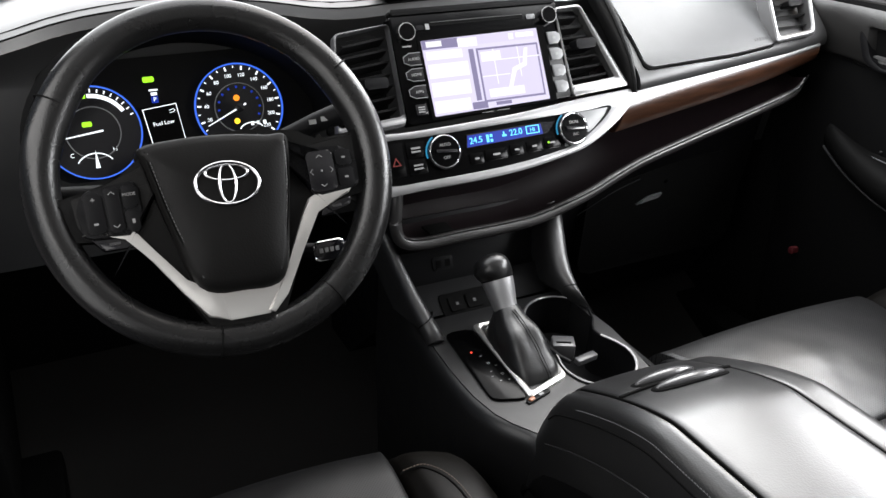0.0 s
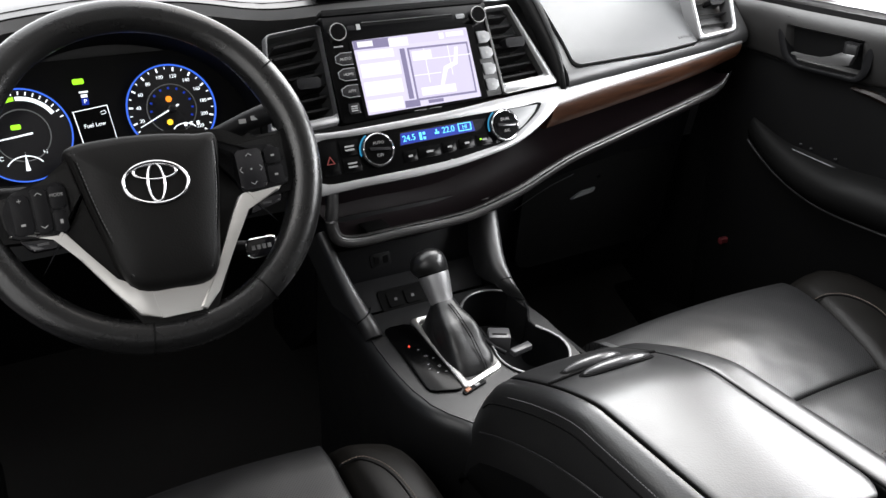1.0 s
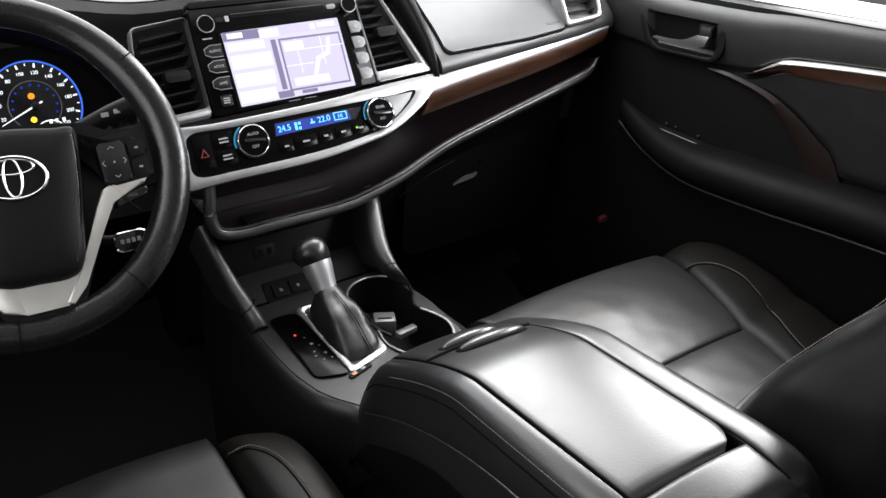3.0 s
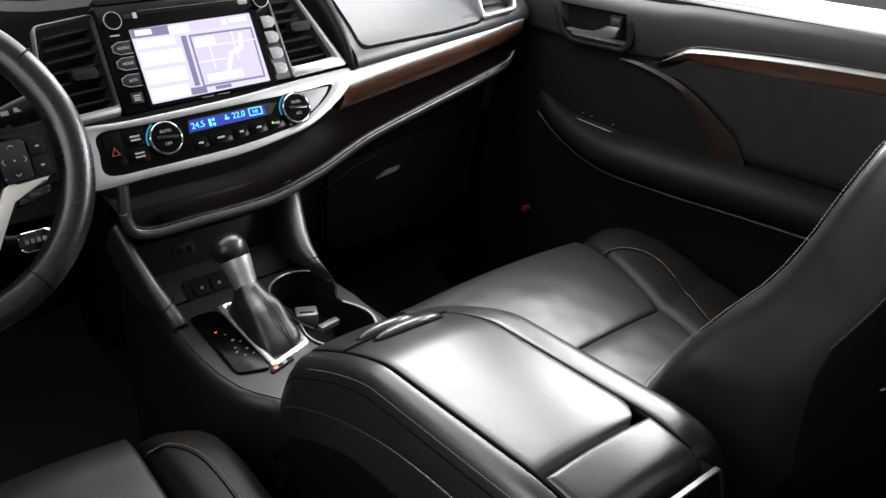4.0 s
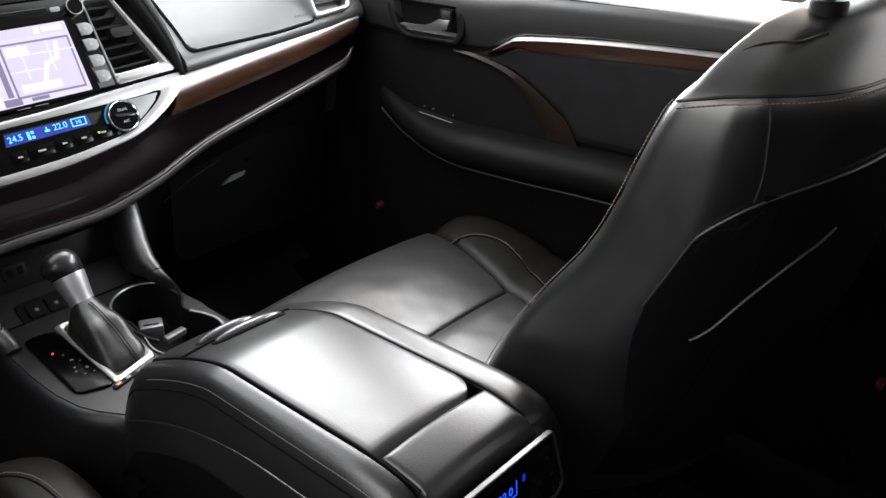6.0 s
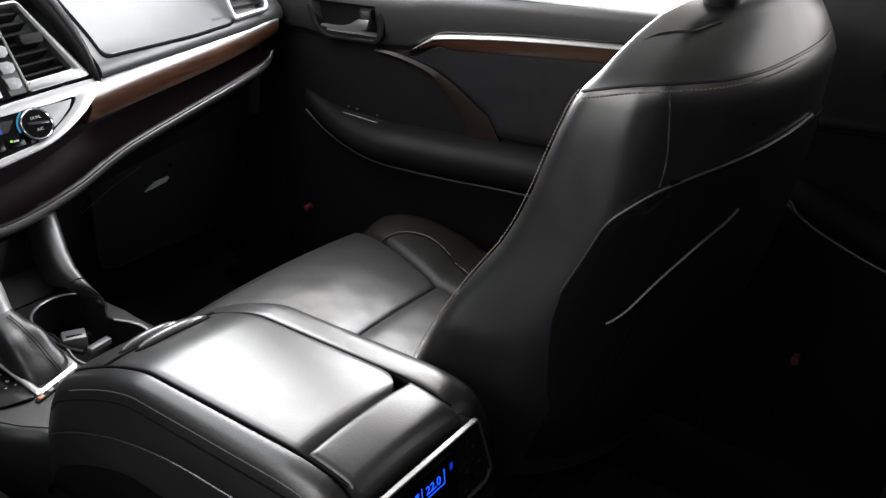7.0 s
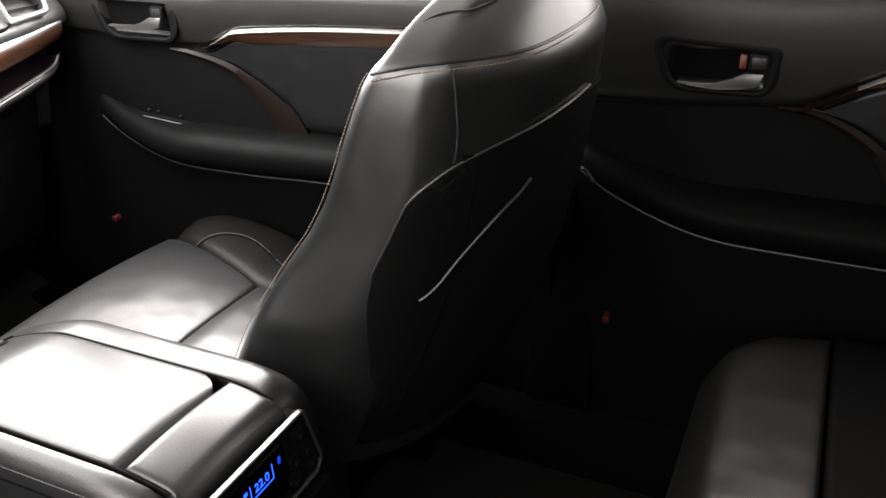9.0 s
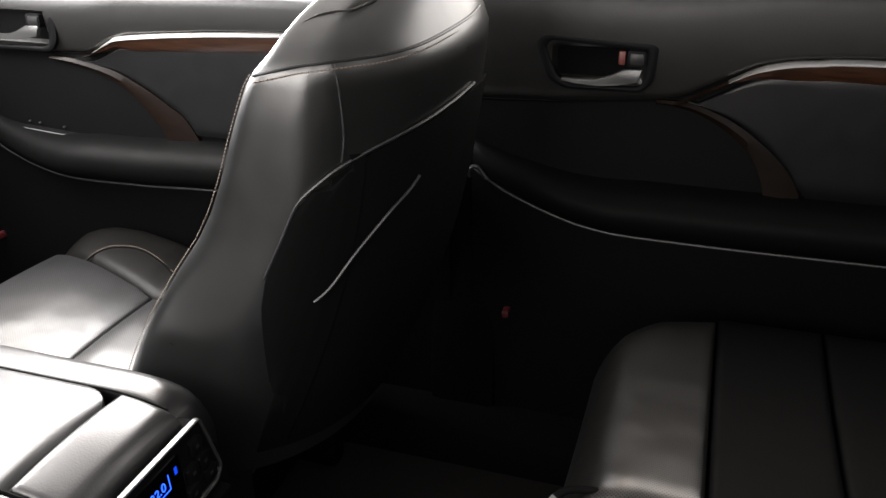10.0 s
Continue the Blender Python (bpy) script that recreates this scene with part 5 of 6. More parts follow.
    a = [C @ Vector((*q, 0.003)) for q in eight[40:54]]
    part("chrome_arc", tube(a, 0.0023, seg=8, flat=0.7), SILVER, root)
    a = [C @ Vector((*q, 0.003)) for q in eight[24:36]]
    part("chrome_arc", tube(a, 0.0015, seg=6), SILVER, root)
    part("cup_divider", box(-0.017, 0.017, -0.013, 0.013, -0.018, 0.009, 0.003, M=at(C, 0.050, -0.008, 0.0, -25)), DIVIDER, root, "grey folding cup divider")
    part("cup_slot", box(-0.011, 0.011, -0.007, -0.003, 0.007, 0.0098, 0.0005, M=at(C, 0.050, -0.008, 0.0, -25)), DARK, root)
    part("cup_finger", box(-0.018, 0.018, -0.006, 0.006, -0.006, 0.004, 0.002, M=at(C, 0.066, -0.046, 0.0, 8)), DIVIDER, root)
    part("cup_arm", tube([C @ Vector(q) for q in ((0.018, 0.016, 0.0), (0.026, -0.006, 0.002), (0.030, -0.030, 0.002), (0.040, -0.046, 0.0))], 0.0035, seg=7), HARD, root)
    # seat heater rollers by the armrest nose
    H = plane_frame((-0.046, 0.606, deck_z(0, 0.606) + 0.001), (0.96, 0.27, 0.03), (-0.27, 0.955, 0.105))
    sw = part("heater_switch", prism(rounded(-0.018, -0.004, 0.024, 0.004, 0.002), H, -0.002, 0.003, 0.001), HARD, root)
    part("roller", box(-0.014, -0.005, -0.003, 0.003, 0.002, 0.005, 0.001, M=H), plain("copper_brown_plastic", (0.25, 0.10, 0.05), 0.3), sw)
    part("roller", box(0.003, 0.012, -0.003, 0.003, 0.002, 0.005, 0.001, M=H), GREYP, sw)
    return root


console()


def shifter():
    root = thing("gear_lever", "gear lever with silver neck, black knob and leather boot", "gear lever")
    base = Vector((-0.020, 0.700, deck_z(0, 0.702)))
    top = Vector((-0.030, 0.775, 0.500))
    ax = (top - base).normalized()
    sx = Vector((0, 1, 0)).cross(ax).normalized()
    sy = ax.cross(sx)

    def ring(p, a, b, sq, n=24):
        out = []
        for i in range(n):
            t = 2 * math.pi * i / n
            c, s = math.cos(t), math.sin(t)
            k = (abs(c) ** sq + abs(s) ** sq) ** (-1 / sq)
            out.append(p + sx * (a * c * k) + sy * (b * s * k))
        return out
    # boot with soft folds
    rings = []
    H = 0.070
    for i in range(15):
        f = i / 14
        p = base.lerp(base + ax * H, f) + Vector((0, 0, 0.002 * math.sin(f * 14)))
        w = 0.0180 * (1 - f ** 2.0) + 0.0158
        l = 0.0535 * (1 - f ** 1.35) + 0.0168
        fold = 1 + 0.03 * math.sin(f * 19) * (1 - f)
        r = ring(Vector((0, 0, 0)), w * fold, l * fold, 6 - 3.5 * f, 48)
        # slack creases running down from the collar
        r = [q * (1 + 0.032 * math.sin(f * math.pi) * math.sin(7 * math.atan2(q.dot(sy), q.dot(sx)) + 5 * f)) for q in r]
        # low rings lie flat in the gate, high ones square to the lever
        flat = [Vector((q.dot(sx), q.dot(sy), q.dot(sy) * 0.11)) for q in r]
        rings.append([p + (flat[j].lerp(r[j], f ** 0.7)) for j in range(len(r))])
    part("boot", loft(rings), BOOT, root, "creased black leather boot")
    for dx in (-0.002, 0.002):
        ln = []
        for i in range(14):
            f = i / 14
            p = base.lerp(base + ax * H, f)
            l = 0.0535 * (1 - f ** 1.35) + 0.0180
            ln.append(p + (-Vector((0, 1, 0.11))).lerp(-sy, f ** 0.7) * (l * (1 + 0.03 * math.sin(f * 19) * (1 - f)) * 1.035) + sx * (dx + 0.010 * (1 - f)))
        part("boot_seam", tube(ln, 0.0006, seg=5), DARK, root)
    # neck and knob
    prof = [(0.060, 0.0172), (0.066, 0.0170), (0.074, 0.0174), (0.086, 0.0190), (0.098, 0.0208), (0.108, 0.0220), (0.114, 0.0222)]
    part("neck", loft([ring(base + ax * h, r, r * 1.08, 2.3, 32) for h, r in prof]), plain("satin_grey_metal", (0.28, 0.28, 0.285), 0.40, metal=0.75), root, "satin silver neck")
    kp = [(0.114, 0.0224), (0.119, 0.0234), (0.127, 0.0238), (0.135, 0.0226), (0.142, 0.0196), (0.147, 0.0152), (0.150, 0.0095), (0.1512, 0.002)]
    part("knob", loft([ring(base + ax * h - sy * (0.0012 * i) + sx * (-0.0045 * min(1, i / 2)), r * (1 + 0.14 * min(1, i / 2)), r * 1.16, 2.3, 32) for i, (h, r) in enumerate(kp)]), KNOB, root, "satin black rounded knob top")
    part("collar", loft([ring(base + ax * h, r, r * 1.08, 2.3, 32) for h, r in ((0.1125, 0.0222), (0.1138, 0.0230), (0.1152, 0.0230))]), DARK, root)
    part("boot_collar", loft([ring(base + ax * h, r, r * 1.06, 2.3, 32) for h, r in ((0.054, 0.0168), (0.057, 0.0188), (0.062, 0.0188), (0.065, 0.0168))]), BOOT, root, "gathered leather collar")


shifter()


def arm_z(x, y):
    """The armrest's padded top."""
    ridge = 0.514 - 0.30 * max(0, 0.12 - y) ** 2 * 6
    ridge -= 0.058 * (max(0, y - 0.33) / 0.161) ** 1.4 + 0.045 * (max(0, y - 0.497) / 0.05) ** 2
    c = abs(x - 0.012)
    z = ridge - 0.006 * (min(c, 0.1) / 0.09) ** 2
    if x < 0.012:
        return z - 0.0155 * (max(0, c - 0.067) / 0.025) ** 2.8 - 0.05 * (max(0, c - 0.089) / 0.018) ** 2
    return z - 0.10 * max(0, (c - 0.118) / 0.075) ** 2.4


def armrest():
    root = thing("armrest_console", "padded black leather armrest console with twin lid latches", "armrest")
    x0, x1 = -0.095, 0.158
    part("lid", soft_pad(-0.0508, 0.1070, 0.100, 0.425, lambda x, y: arm_z(x, y) + 0.0008, 0.035, 0.0030, 18, 34, rear=0.014, corner=(0.008, 0.040)), LEATHER, root, "grained black leather lid")
    part("rear_pad", soft_pad(-0.050, 0.106, 0.026, 0.099, lambda x, y: arm_z(x, y) + 0.003, 0.035, 0.007, 18, 16, rear=0.026, front=0.010), LEATHER, root, "rounded leather rear pad")
    part("rear_step", box(-0.086, 0.122, 0.022, 0.060, 0.44, 0.482, 0.006), SHADED_SKIN, root)
    part("side_rail", soft_pad(x0, -0.053, 0.028, 0.552, arm_z, 0.06, 0.004, 22, 40, rear=0.045), RAIL, root, "leather side rail")
    part("side_rail", soft_pad(0.109, x1, 0.028, 0.552, arm_z, 0.06, 0.006, 12, 36, rear=0.045), LEATHER, root, "leather side rail")
    part("nose_pad", soft_pad(-0.0505, 0.1065, 0.428, 0.552, lambda x, y: arm_z(x, y) + 0.002, 0.05, 0.004, 14, 20), LEATHER, root)
    # twin latches at the lid's front
    for u, v, L, rise in ((0.022, 0.4405, 0.043, 0.0105), (0.035, 0.412, 0.050, 0.0085)):
        z = arm_z(u, v) + 0.0022

        def slope(w, q):
            return Vector((w.x, w.y, w.z + arm_z(w.x, w.y) - arm_z(u, v)))
        part("latch_recess", pillow((u, v, z - 0.001), (L + 0.004, 0.0130, 0.0035), 2.8, 8, slope), DARK, root)
        bm = pillow((u, v, z + 0.001), (L, 0.0105, rise), 2.0, 12, slope)
        part("latch", bm, LATCH, root, "smooth grey latch paddle")
    part("latch_seam", tube([Vector((x, 0.4265, arm_z(x, 0.4265) + 0.0012)) for x in np.linspace(-0.052, 0.107, 14)], 0.0024, seg=6), DARK, root)
    # dark gaps between the lid and the rails
    for x in (-0.0517, 0.1078):
        part("lid_gap", tube([Vector((x, y, arm_z(x, y) - 0.0002)) for y in np.linspace(0.045, 0.500, 40)], 0.0014, seg=6), DARK, root)
    # body below the pads
    rings = []
    for y, zt in ((0.018, 0.44), (0.10, 0.455), (0.30, 0.455), (0.42, 0.43), (0.475, 0.40), (0.545, 0.33)):
        rings.append([Vector((x0 + 0.006, y, 0.04)), Vector((x0 + 0.004, y, zt - 0.03)), Vector((x0 + 0.02, y, zt)), Vector((x1 - 0.02, y, zt)), Vector((x1 - 0.004, y, zt - 0.03)), Vector((x1 - 0.006, y, 0.04))])
    part("body", loft(rings), HARD, root)
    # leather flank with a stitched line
    # shade beside the driver seat is put into this skin's dark colour
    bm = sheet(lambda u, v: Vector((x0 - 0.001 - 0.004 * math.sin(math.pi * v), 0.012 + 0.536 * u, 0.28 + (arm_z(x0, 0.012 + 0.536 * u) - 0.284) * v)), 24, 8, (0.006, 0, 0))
    part("side_panel", bm, SHADED_SKIN, root)
    ln = [Vector((-0.0790, 0.02 + 0.45 * i / 60, arm_z(-0.0790, 0.02 + 0.45 * i / 60) + 0.0006)) for i in range(61)]
    stitches(ln, 0.0042, 0.0026, 0.0005, GREYP, root)
    ln = [Vector((-0.0825, 0.02 + 0.50 * i / 40, arm_z(-0.0825, 0.02 + 0.50 * i / 40) + 0.0002)) for i in range(41)]
    part("seam", tube(ln, 0.0012, seg=5), DARK, root)
    ln = [Vector((x0 - 0.0035, 0.03 + 0.47 * i / 30, 0.462 - 0.9 * max(0, 0.47 * i / 30 - 0.17) ** 2 - 0.3 * max(0, 0.12 - 0.47 * i / 30) ** 2 * 6)) for i in range(31)]
    part("piping", tube(ln, 0.0013, seg=6), LEATHER_SMOOTH, root)
    # rear face with climate buttons
    R = plane_frame((0.008, 0.010, 0.40), (1, 0, 0), (0, 0.06, 1))
    out = quad_round([(-0.100, 0.0), (0.116, 0.0), (0.1285, 0.014), (0.1080, 0.0895), (-0.090, 0.0895), (-0.1105, 0.014)], 0.006)
    inn = quad_round([(-0.097, 0.0042), (0.113, 0.0042), (0.1245, 0.0150), (0.1052, 0.0868), (-0.0872, 0.0868), (-0.1065, 0.0150)], 0.005)
    part("rear_frame", ring_prism(out, inn, R, -0.004, 0.0015, crown=0.001), FRAME_GREY, root, "dull silver rear frame")
    rp = part("rear_panel", prism(inn, R, -0.003, 0.0), GLOSS, root, "gloss black rear climate panel")
    dp = part("display", prism(rounded(-0.030, 0.018, 0.064, 0.076, 0.004), R, -0.001, 0.0012), GLASSY, root, "black rear display with blue digits")
    words("22.0", 0.0140, at(R, 0.026, 0.0575, 0.0016), BLUE_BRIGHT, dp)
    for x0, x1, y0, y1 in ((0.0075, 0.0085, 0.050, 0.066), (0.0435, 0.0445, 0.050, 0.066), (0.0075, 0.0445, 0.0485, 0.0495), (-0.002, 0.003, 0.060, 0.064), (-0.004, 0.001, 0.054, 0.057), (0.054, 0.058, 0.058, 0.066)):
        part("display_mark", box(x0, x1, y0, y1, 0.001, 0.0018, M=R), BLUE_BRIGHT if x0 < 0.05 else BLUE_DIM, dp, smooth=False)
    for u, v in ((0.0930, 0.0640), (0.1010, 0.0400), (0.1060, 0.0200), (0.0800, 0.0400), (0.0760, 0.0170)):
        b = part("button", prism(rounded(u - 0.0095, v - 0.0085, u + 0.0095, v + 0.0085, 0.003), R, -0.001, 0.003, 0.001), HARD, rp)
        part("mark", box(u - 0.0024, u + 0.0024, v - 0.0020, v + 0.0020, 0.0028, 0.0034, M=R), PIPING, b, smooth=False)
    # same darkened skin for the shaded rear face
    part("lower_panel", box(-0.098, 0.132, -0.004, 0.020, 0.05, 0.396, 0.006), SHADED_SKIN, root)
    return root


armrest()

# ---- seats ----
def cushion(root, cx, y0, y1, z, seam_y, w=0.25, iw=0.126, skin=PERF):
    """Seat base: perforated middle in two panels, side bolsters, front roll."""
    def top(x, y):
        f = (y - y0) / (y1 - y0)
        return z - 0.010 + 0.15 * (y - 0.392) - 0.03 * max(0, (f - 0.84) / 0.16) ** 2 + 0.004 - 0.009 * min(1, ((x - cx) / iw) ** 2)
    part("seat_panel", soft_pad(cx - iw, cx + iw, y0, seam_y - 0.002, top, 0.08, 0.010, 22, 14, front=0.012), skin, root, "perforated black leather panel")
    part("seat_panel", soft_pad(cx - iw, cx + iw, seam_y + 0.002, y1, top, 0.10, 0.010, 22, 22, front=0.05, rear=0.012), skin, root, "perforated black leather panel")
    for s in (-1, 1):
        xa, xb = (cx + s * (iw + 0.002), cx + s * w)
        lo, hi = min(xa, xb), max(xa, xb)

        def side(x, y):
            f = (y - y0) / (y1 - y0)
            e = abs(x - cx) - iw
            return top(x, y) + 0.008 * min(1, e / 0.03) + 0.008 * math.sin(math.pi * min(1, e / (w - iw))) - 0.012 * (e / (w - iw)) - 0.05 * max(0, (f - 0.70) / 0.30) ** 2 * (0.4 + e / (w - iw))
        part("seat_bolster", soft_pad(lo, hi, y0, y1 - 0.008, side, 0.14, 0.030, 12, 24, front=0.05), LEATHER_DULL, root, "dull leather side bolster")
        arc = smooth_curve([(iw + 0.003, y1 - 0.085), (iw + 0.028, y1 - 0.092), (iw + 0.050, y1 - 0.125), (iw + 0.058, y1 - 0.185), (iw + 0.056, y1 - 0.29), (iw + 0.050, y1 - 0.40)], 8)
        ln = [Vector((cx + s * p[0], p[1], side(cx + s * p[0], p[1]) + 0.0008)) for p in arc]
        part("bolster_seam", tube([q + Vector((0, 0, -0.001)) for q in ln], 0.0016, seg=5), DARK, root)
        stitches([q + Vector((s * 0.005, 0.003, 0.0)) for q in ln], 0.0045, 0.0028, 0.0006, STITCH, root)
    part("seat_base", box(cx - w + 0.015, cx + w - 0.015, y0 + 0.02, y1 - 0.03, 0.10, z - 0.05, 0.02), DARK, root)
    for sx in (-1, 1):
        part("seat_rail", box(cx + sx * 0.17 - 0.02, cx + sx * 0.17 + 0.02, y0, y1 - 0.06, 0.03, 0.11, 0.006), DARK, root)


def wide_cushion(root):
    """Passenger seat base: the middle widens to the front between low bolsters."""
    y0, y1, seam_y, mid = 0.10, 0.662, 0.390, 0.410

    def half(y):
        return float(np.interp(y, (0.10, 0.29, 0.40, 0.50, 0.60, 0.68), (0.088, 0.102, 0.126, 0.158, 0.186, 0.194)))

    def top(x, y):
        f = (y - y0) / (y1 - y0)
        return 0.356 + 0.15 * (y - 0.392) - 0.033 * max(0, (f - 0.70) / 0.30) ** 2 - 0.007 * min(1.3, ((x - mid) / 0.17) ** 2) - 0.006 * math.exp(-((y - seam_y) / 0.018) ** 2)

    def right(y):
        return mid + half(y)

    def left(y):
        return mid - half(y) - 0.035 * max(0, (y - 0.45) / 0.2)
    part("seat_panel", taper_pad(left, right, y0, seam_y - 0.0012, top, 0.08, 0.004, 0.006, 0.006), PERF, root, "perforated black leather panel")
    part("seat_panel", taper_pad(left, right, seam_y + 0.0012, y1, top, 0.10, 0.004, 0.045, 0.006, 30, 34), PERF, root, "worn perforated black leather panel")

    def outer(y):
        return float(np.interp(y, (0.10, 0.30, 0.42, 0.51, 0.57, 0.62, 0.66), (0.655, 0.665, 0.690, 0.702, 0.698, 0.675, 0.62)))

    def bolster(x, y):
        e = (x - right(y)) / (outer(y) - right(y))
        return top(right(y), y) - 0.003 + 0.020 * math.sin(math.pi * min(1, max(0, e)) * 0.62) - 0.03 * max(0, (y - 0.58) / 0.08) ** 2
    part("seat_bolster", taper_pad(lambda y: right(y) + 0.0015, outer, y0, y1 - 0.012, bolster, 0.14, 0.020, 0.045, 0.02, 18, 28), LEATHER_DULL, root, "dull brown-black leather side bolster")
    part("seat_bolster", taper_pad(lambda y: min(0.183, left(y) - 0.006), lambda y: left(y) - 0.0015, y0, y1 - 0.02, lambda x, y: top(left(y), y) - 0.002 - 0.3 * (left(y) - x), 0.14, 0.002, 0.045, 0.02, 12, 24), LEATHER, root, "leather side bolster by the armrest")
    arc = smooth_curve([(0.572, 0.553), (0.600, 0.548), (0.622, 0.520), (0.628, 0.47), (0.606, 0.41), (0.565, 0.32), (0.54, 0.24)], 8)
    ln = [Vector((p[0], p[1], bolster(p[0], p[1]) + 0.0004)) for p in arc]
    part("bolster_seam", tube(ln, 0.0014, seg=5), DARK, root)
    stitches([q + Vector((0.005, 0.003, 0.0008)) for q in ln], 0.0045, 0.0028, 0.0005, STITCH, root)
    part("seat_base", box(0.20, 0.66, y0 + 0.02, y1 - 0.07, 0.10, 0.30, 0.02), DARK, root)
    for sx in (-1, 1):
        part("seat_rail", box(0.425 + sx * 0.17 - 0.02, 0.425 + sx * 0.17 + 0.02, y0, y1 - 0.06, 0.03, 0.11, 0.006), DARK, root)


def passenger_seat():
    root = thing("passenger_seat", "black leather front passenger seat with tan stitching", "car seat", "front seats")
    cx = 0.425
    wide_cushion(root)
    # backrest: rings from bottom to top, each an oval in plan
    rows = [(0.33, 0.225, 0.228, 0.01), (0.42, 0.222, 0.21, -0.03), (0.46, 0.221, 0.191, -0.047), (0.49, 0.22, 0.176, -0.058), (0.532, 0.2195, 0.15, -0.073), (0.588, 0.219, 0.111, -0.09), (0.637, 0.219, 0.073, -0.101), (0.67, 0.219, 0.053, -0.108),
            (0.712, 0.2195, 0.033, -0.114), (0.75, 0.22, 0.018, -0.12), (0.788, 0.221, 0.001, -0.125), (0.82, 0.22, -0.014, -0.128), (0.835, 0.218, -0.032, -0.128), (0.858, 0.196, -0.046, -0.13), (0.876, 0.165, -0.056, -0.132), (0.892, 0.125, -0.068, -0.13), (0.899, 0.07, -0.082, -0.124)]
    N, PB = 72, 3.2

    def ring(z, hw, yf, yb):
        out = []
        for i in range(N):
            t = 2 * math.pi * i / N
            c, s = math.cos(t), math.sin(t)
            p = PB if s < 0 else 7.0
            k = (abs(c) ** p + abs(s) ** p) ** (-1 / p)
            x = hw * c * k
            ym, hy = (yf + yb) / 2, (yf - yb) / 2
            y = ym + hy * s * k
            if s < 0:
                y -= 0.062 * (1 - (x / hw) ** 2) * min(1, (0.93 - z) / 0.1)
            else:
                y += 0.012 * (abs(x) / hw) ** 4 - 0.012
            out.append(Vector((cx + x, y, z)))
        return out
    zs = np.linspace(0.33, 0.899, 40)
    R = [np.interp(zs, [r[0] for r in rows], [r[k] for r in rows]) for k in (1, 2, 3)]
    fine = [ring(z, a, b, c) for z, a, b, c in zip(zs, *R)]
    part("backrest", loft(fine), SEATBACK, root, "black leather backrest with rounded shoulders")

    def back_y(x, z):
        hw, yf, yb = (float(np.interp(z, zs, q)) for q in R)
        f = abs(x - cx) / hw
        if f >= 1:
            f = 0.999
        s = (1 - f ** PB) ** (1 / PB)
        return (yf + yb) / 2 - (yf - yb) / 2 * s - 0.062 * (1 - f ** 2) * min(1, (0.93 - z) / 0.1)

    def side_x(y, z):
        hw, yf, yb = (float(np.interp(z, zs, q)) for q in R)
        ym, hy = (yf + yb) / 2, (yf - yb) / 2
        g = min(0.985, abs(y - ym) / hy)
        q = 7 if y > ym else PB
        return cx - hw * (1 - g ** q) ** (1 / q)
    def on_ring(deg, z, out):
        hw, yf, yb = (float(np.interp(z, zs, q)) for q in R)
        c, s = math.cos(radians(deg)), math.sin(radians(deg))
        k = (abs(c) ** PB + abs(s) ** PB) ** (-1 / PB)
        x = hw * c * k
        y = (yf + yb) / 2 + (yf - yb) / 2 * s * k - 0.062 * (1 - (x / hw) ** 2) * min(1, (0.93 - z) / 0.1)
        return Vector((cx + x + out * c, y + out * s, z))
    # hard lower shell: wraps from the flank round the back under an arched edge
    lip = [on_ring(d, z, 0.0) for d, z in ((193.0, 0.610), (196.2, 0.6588), (198.2, 0.679), (202.2, 0.7007), (210.8, 0.7207), (217.8, 0.7349), (227.0, 0.7475), (234.8, 0.755), (243.8, 0.7617), (256.0, 0.7692), (270.0, 0.7735))]
    arch = [(p.x, p.z) for p in lip[4:]] + [(2 * cx - p.x, p.z) for p in lip[-2:3:-1]]
    flank = [(p.y, p.z) for p in lip[:6]]
    edge = smooth_curve([p + Vector((-0.0018, -0.0022, 0)) for p in lip], 6)
    part("back_shell_edge", tube(edge, 0.0016, seg=6), PIPING, root, "smooth edge of the hard back shell")

    def shell_pt(u, v):
        x = 0.222 + 0.395 * u
        za = float(np.interp(x, [p[0] for p in arch], [p[1] for p in arch])) - 0.004
        z = 0.36 + (za - 0.36) * v
        return Vector((x, back_y(x, z) - 0.004, z))
    part("back_shell", sheet(shell_pt, 26, 20, (0, 0.003, 0)), DARK, root, "matt black hard back shell")

    def wrap_pt(u, v):
        """From the flank's edge line round the corner to the back."""
        z = 0.335 + (0.744 - 0.335) * v
        y0 = float(np.interp(z, [0.42, 0.57] + [p[1] for p in flank], [0.000, -0.012] + [p[0] for p in flank])) - 0.002
        hw, yf, yb = (float(np.interp(z, zs, q)) for q in R)
        pts = ring(z, hw, yf, yb)[N // 2:N * 3 // 4 - 8]
        run = [Vector((side_x(y0, z), y0, z))] + [q for q in pts if q.y < y0 - 0.004]
        d = [0.0]
        for q, r in zip(run, run[1:]):
            d.append(d[-1] + (r - q).length)
        k = u * d[-1]
        p = Vector([float(np.interp(k, d, [q[j] for q in run])) for j in range(3)])
        return p + Vector((-0.003, -0.0025, 0))
    part("flank_shell", sheet(wrap_pt, 28, 24, (0.003, 0.002, 0)), DARK, root, "matt black shell on the flank")
    pk = smooth_curve([on_ring(d, z, 0.006) for d, z in ((217.0, 0.580), (219.0, 0.5865), (221.5, 0.600), (225.8, 0.632), (233.0, 0.6688), (238.8, 0.6881), (242.0, 0.701))], 6)
    part("pocket_edge", tube(pk, 0.0017, seg=6), PIPING, root, "thin pocket edge")
    # seams and stitching
    sh = [Vector((side_x(y, z) - 0.001, y, z)) for y, z in ((-0.034, 0.8225), (-0.055, 0.828), (-0.078, 0.8335))]
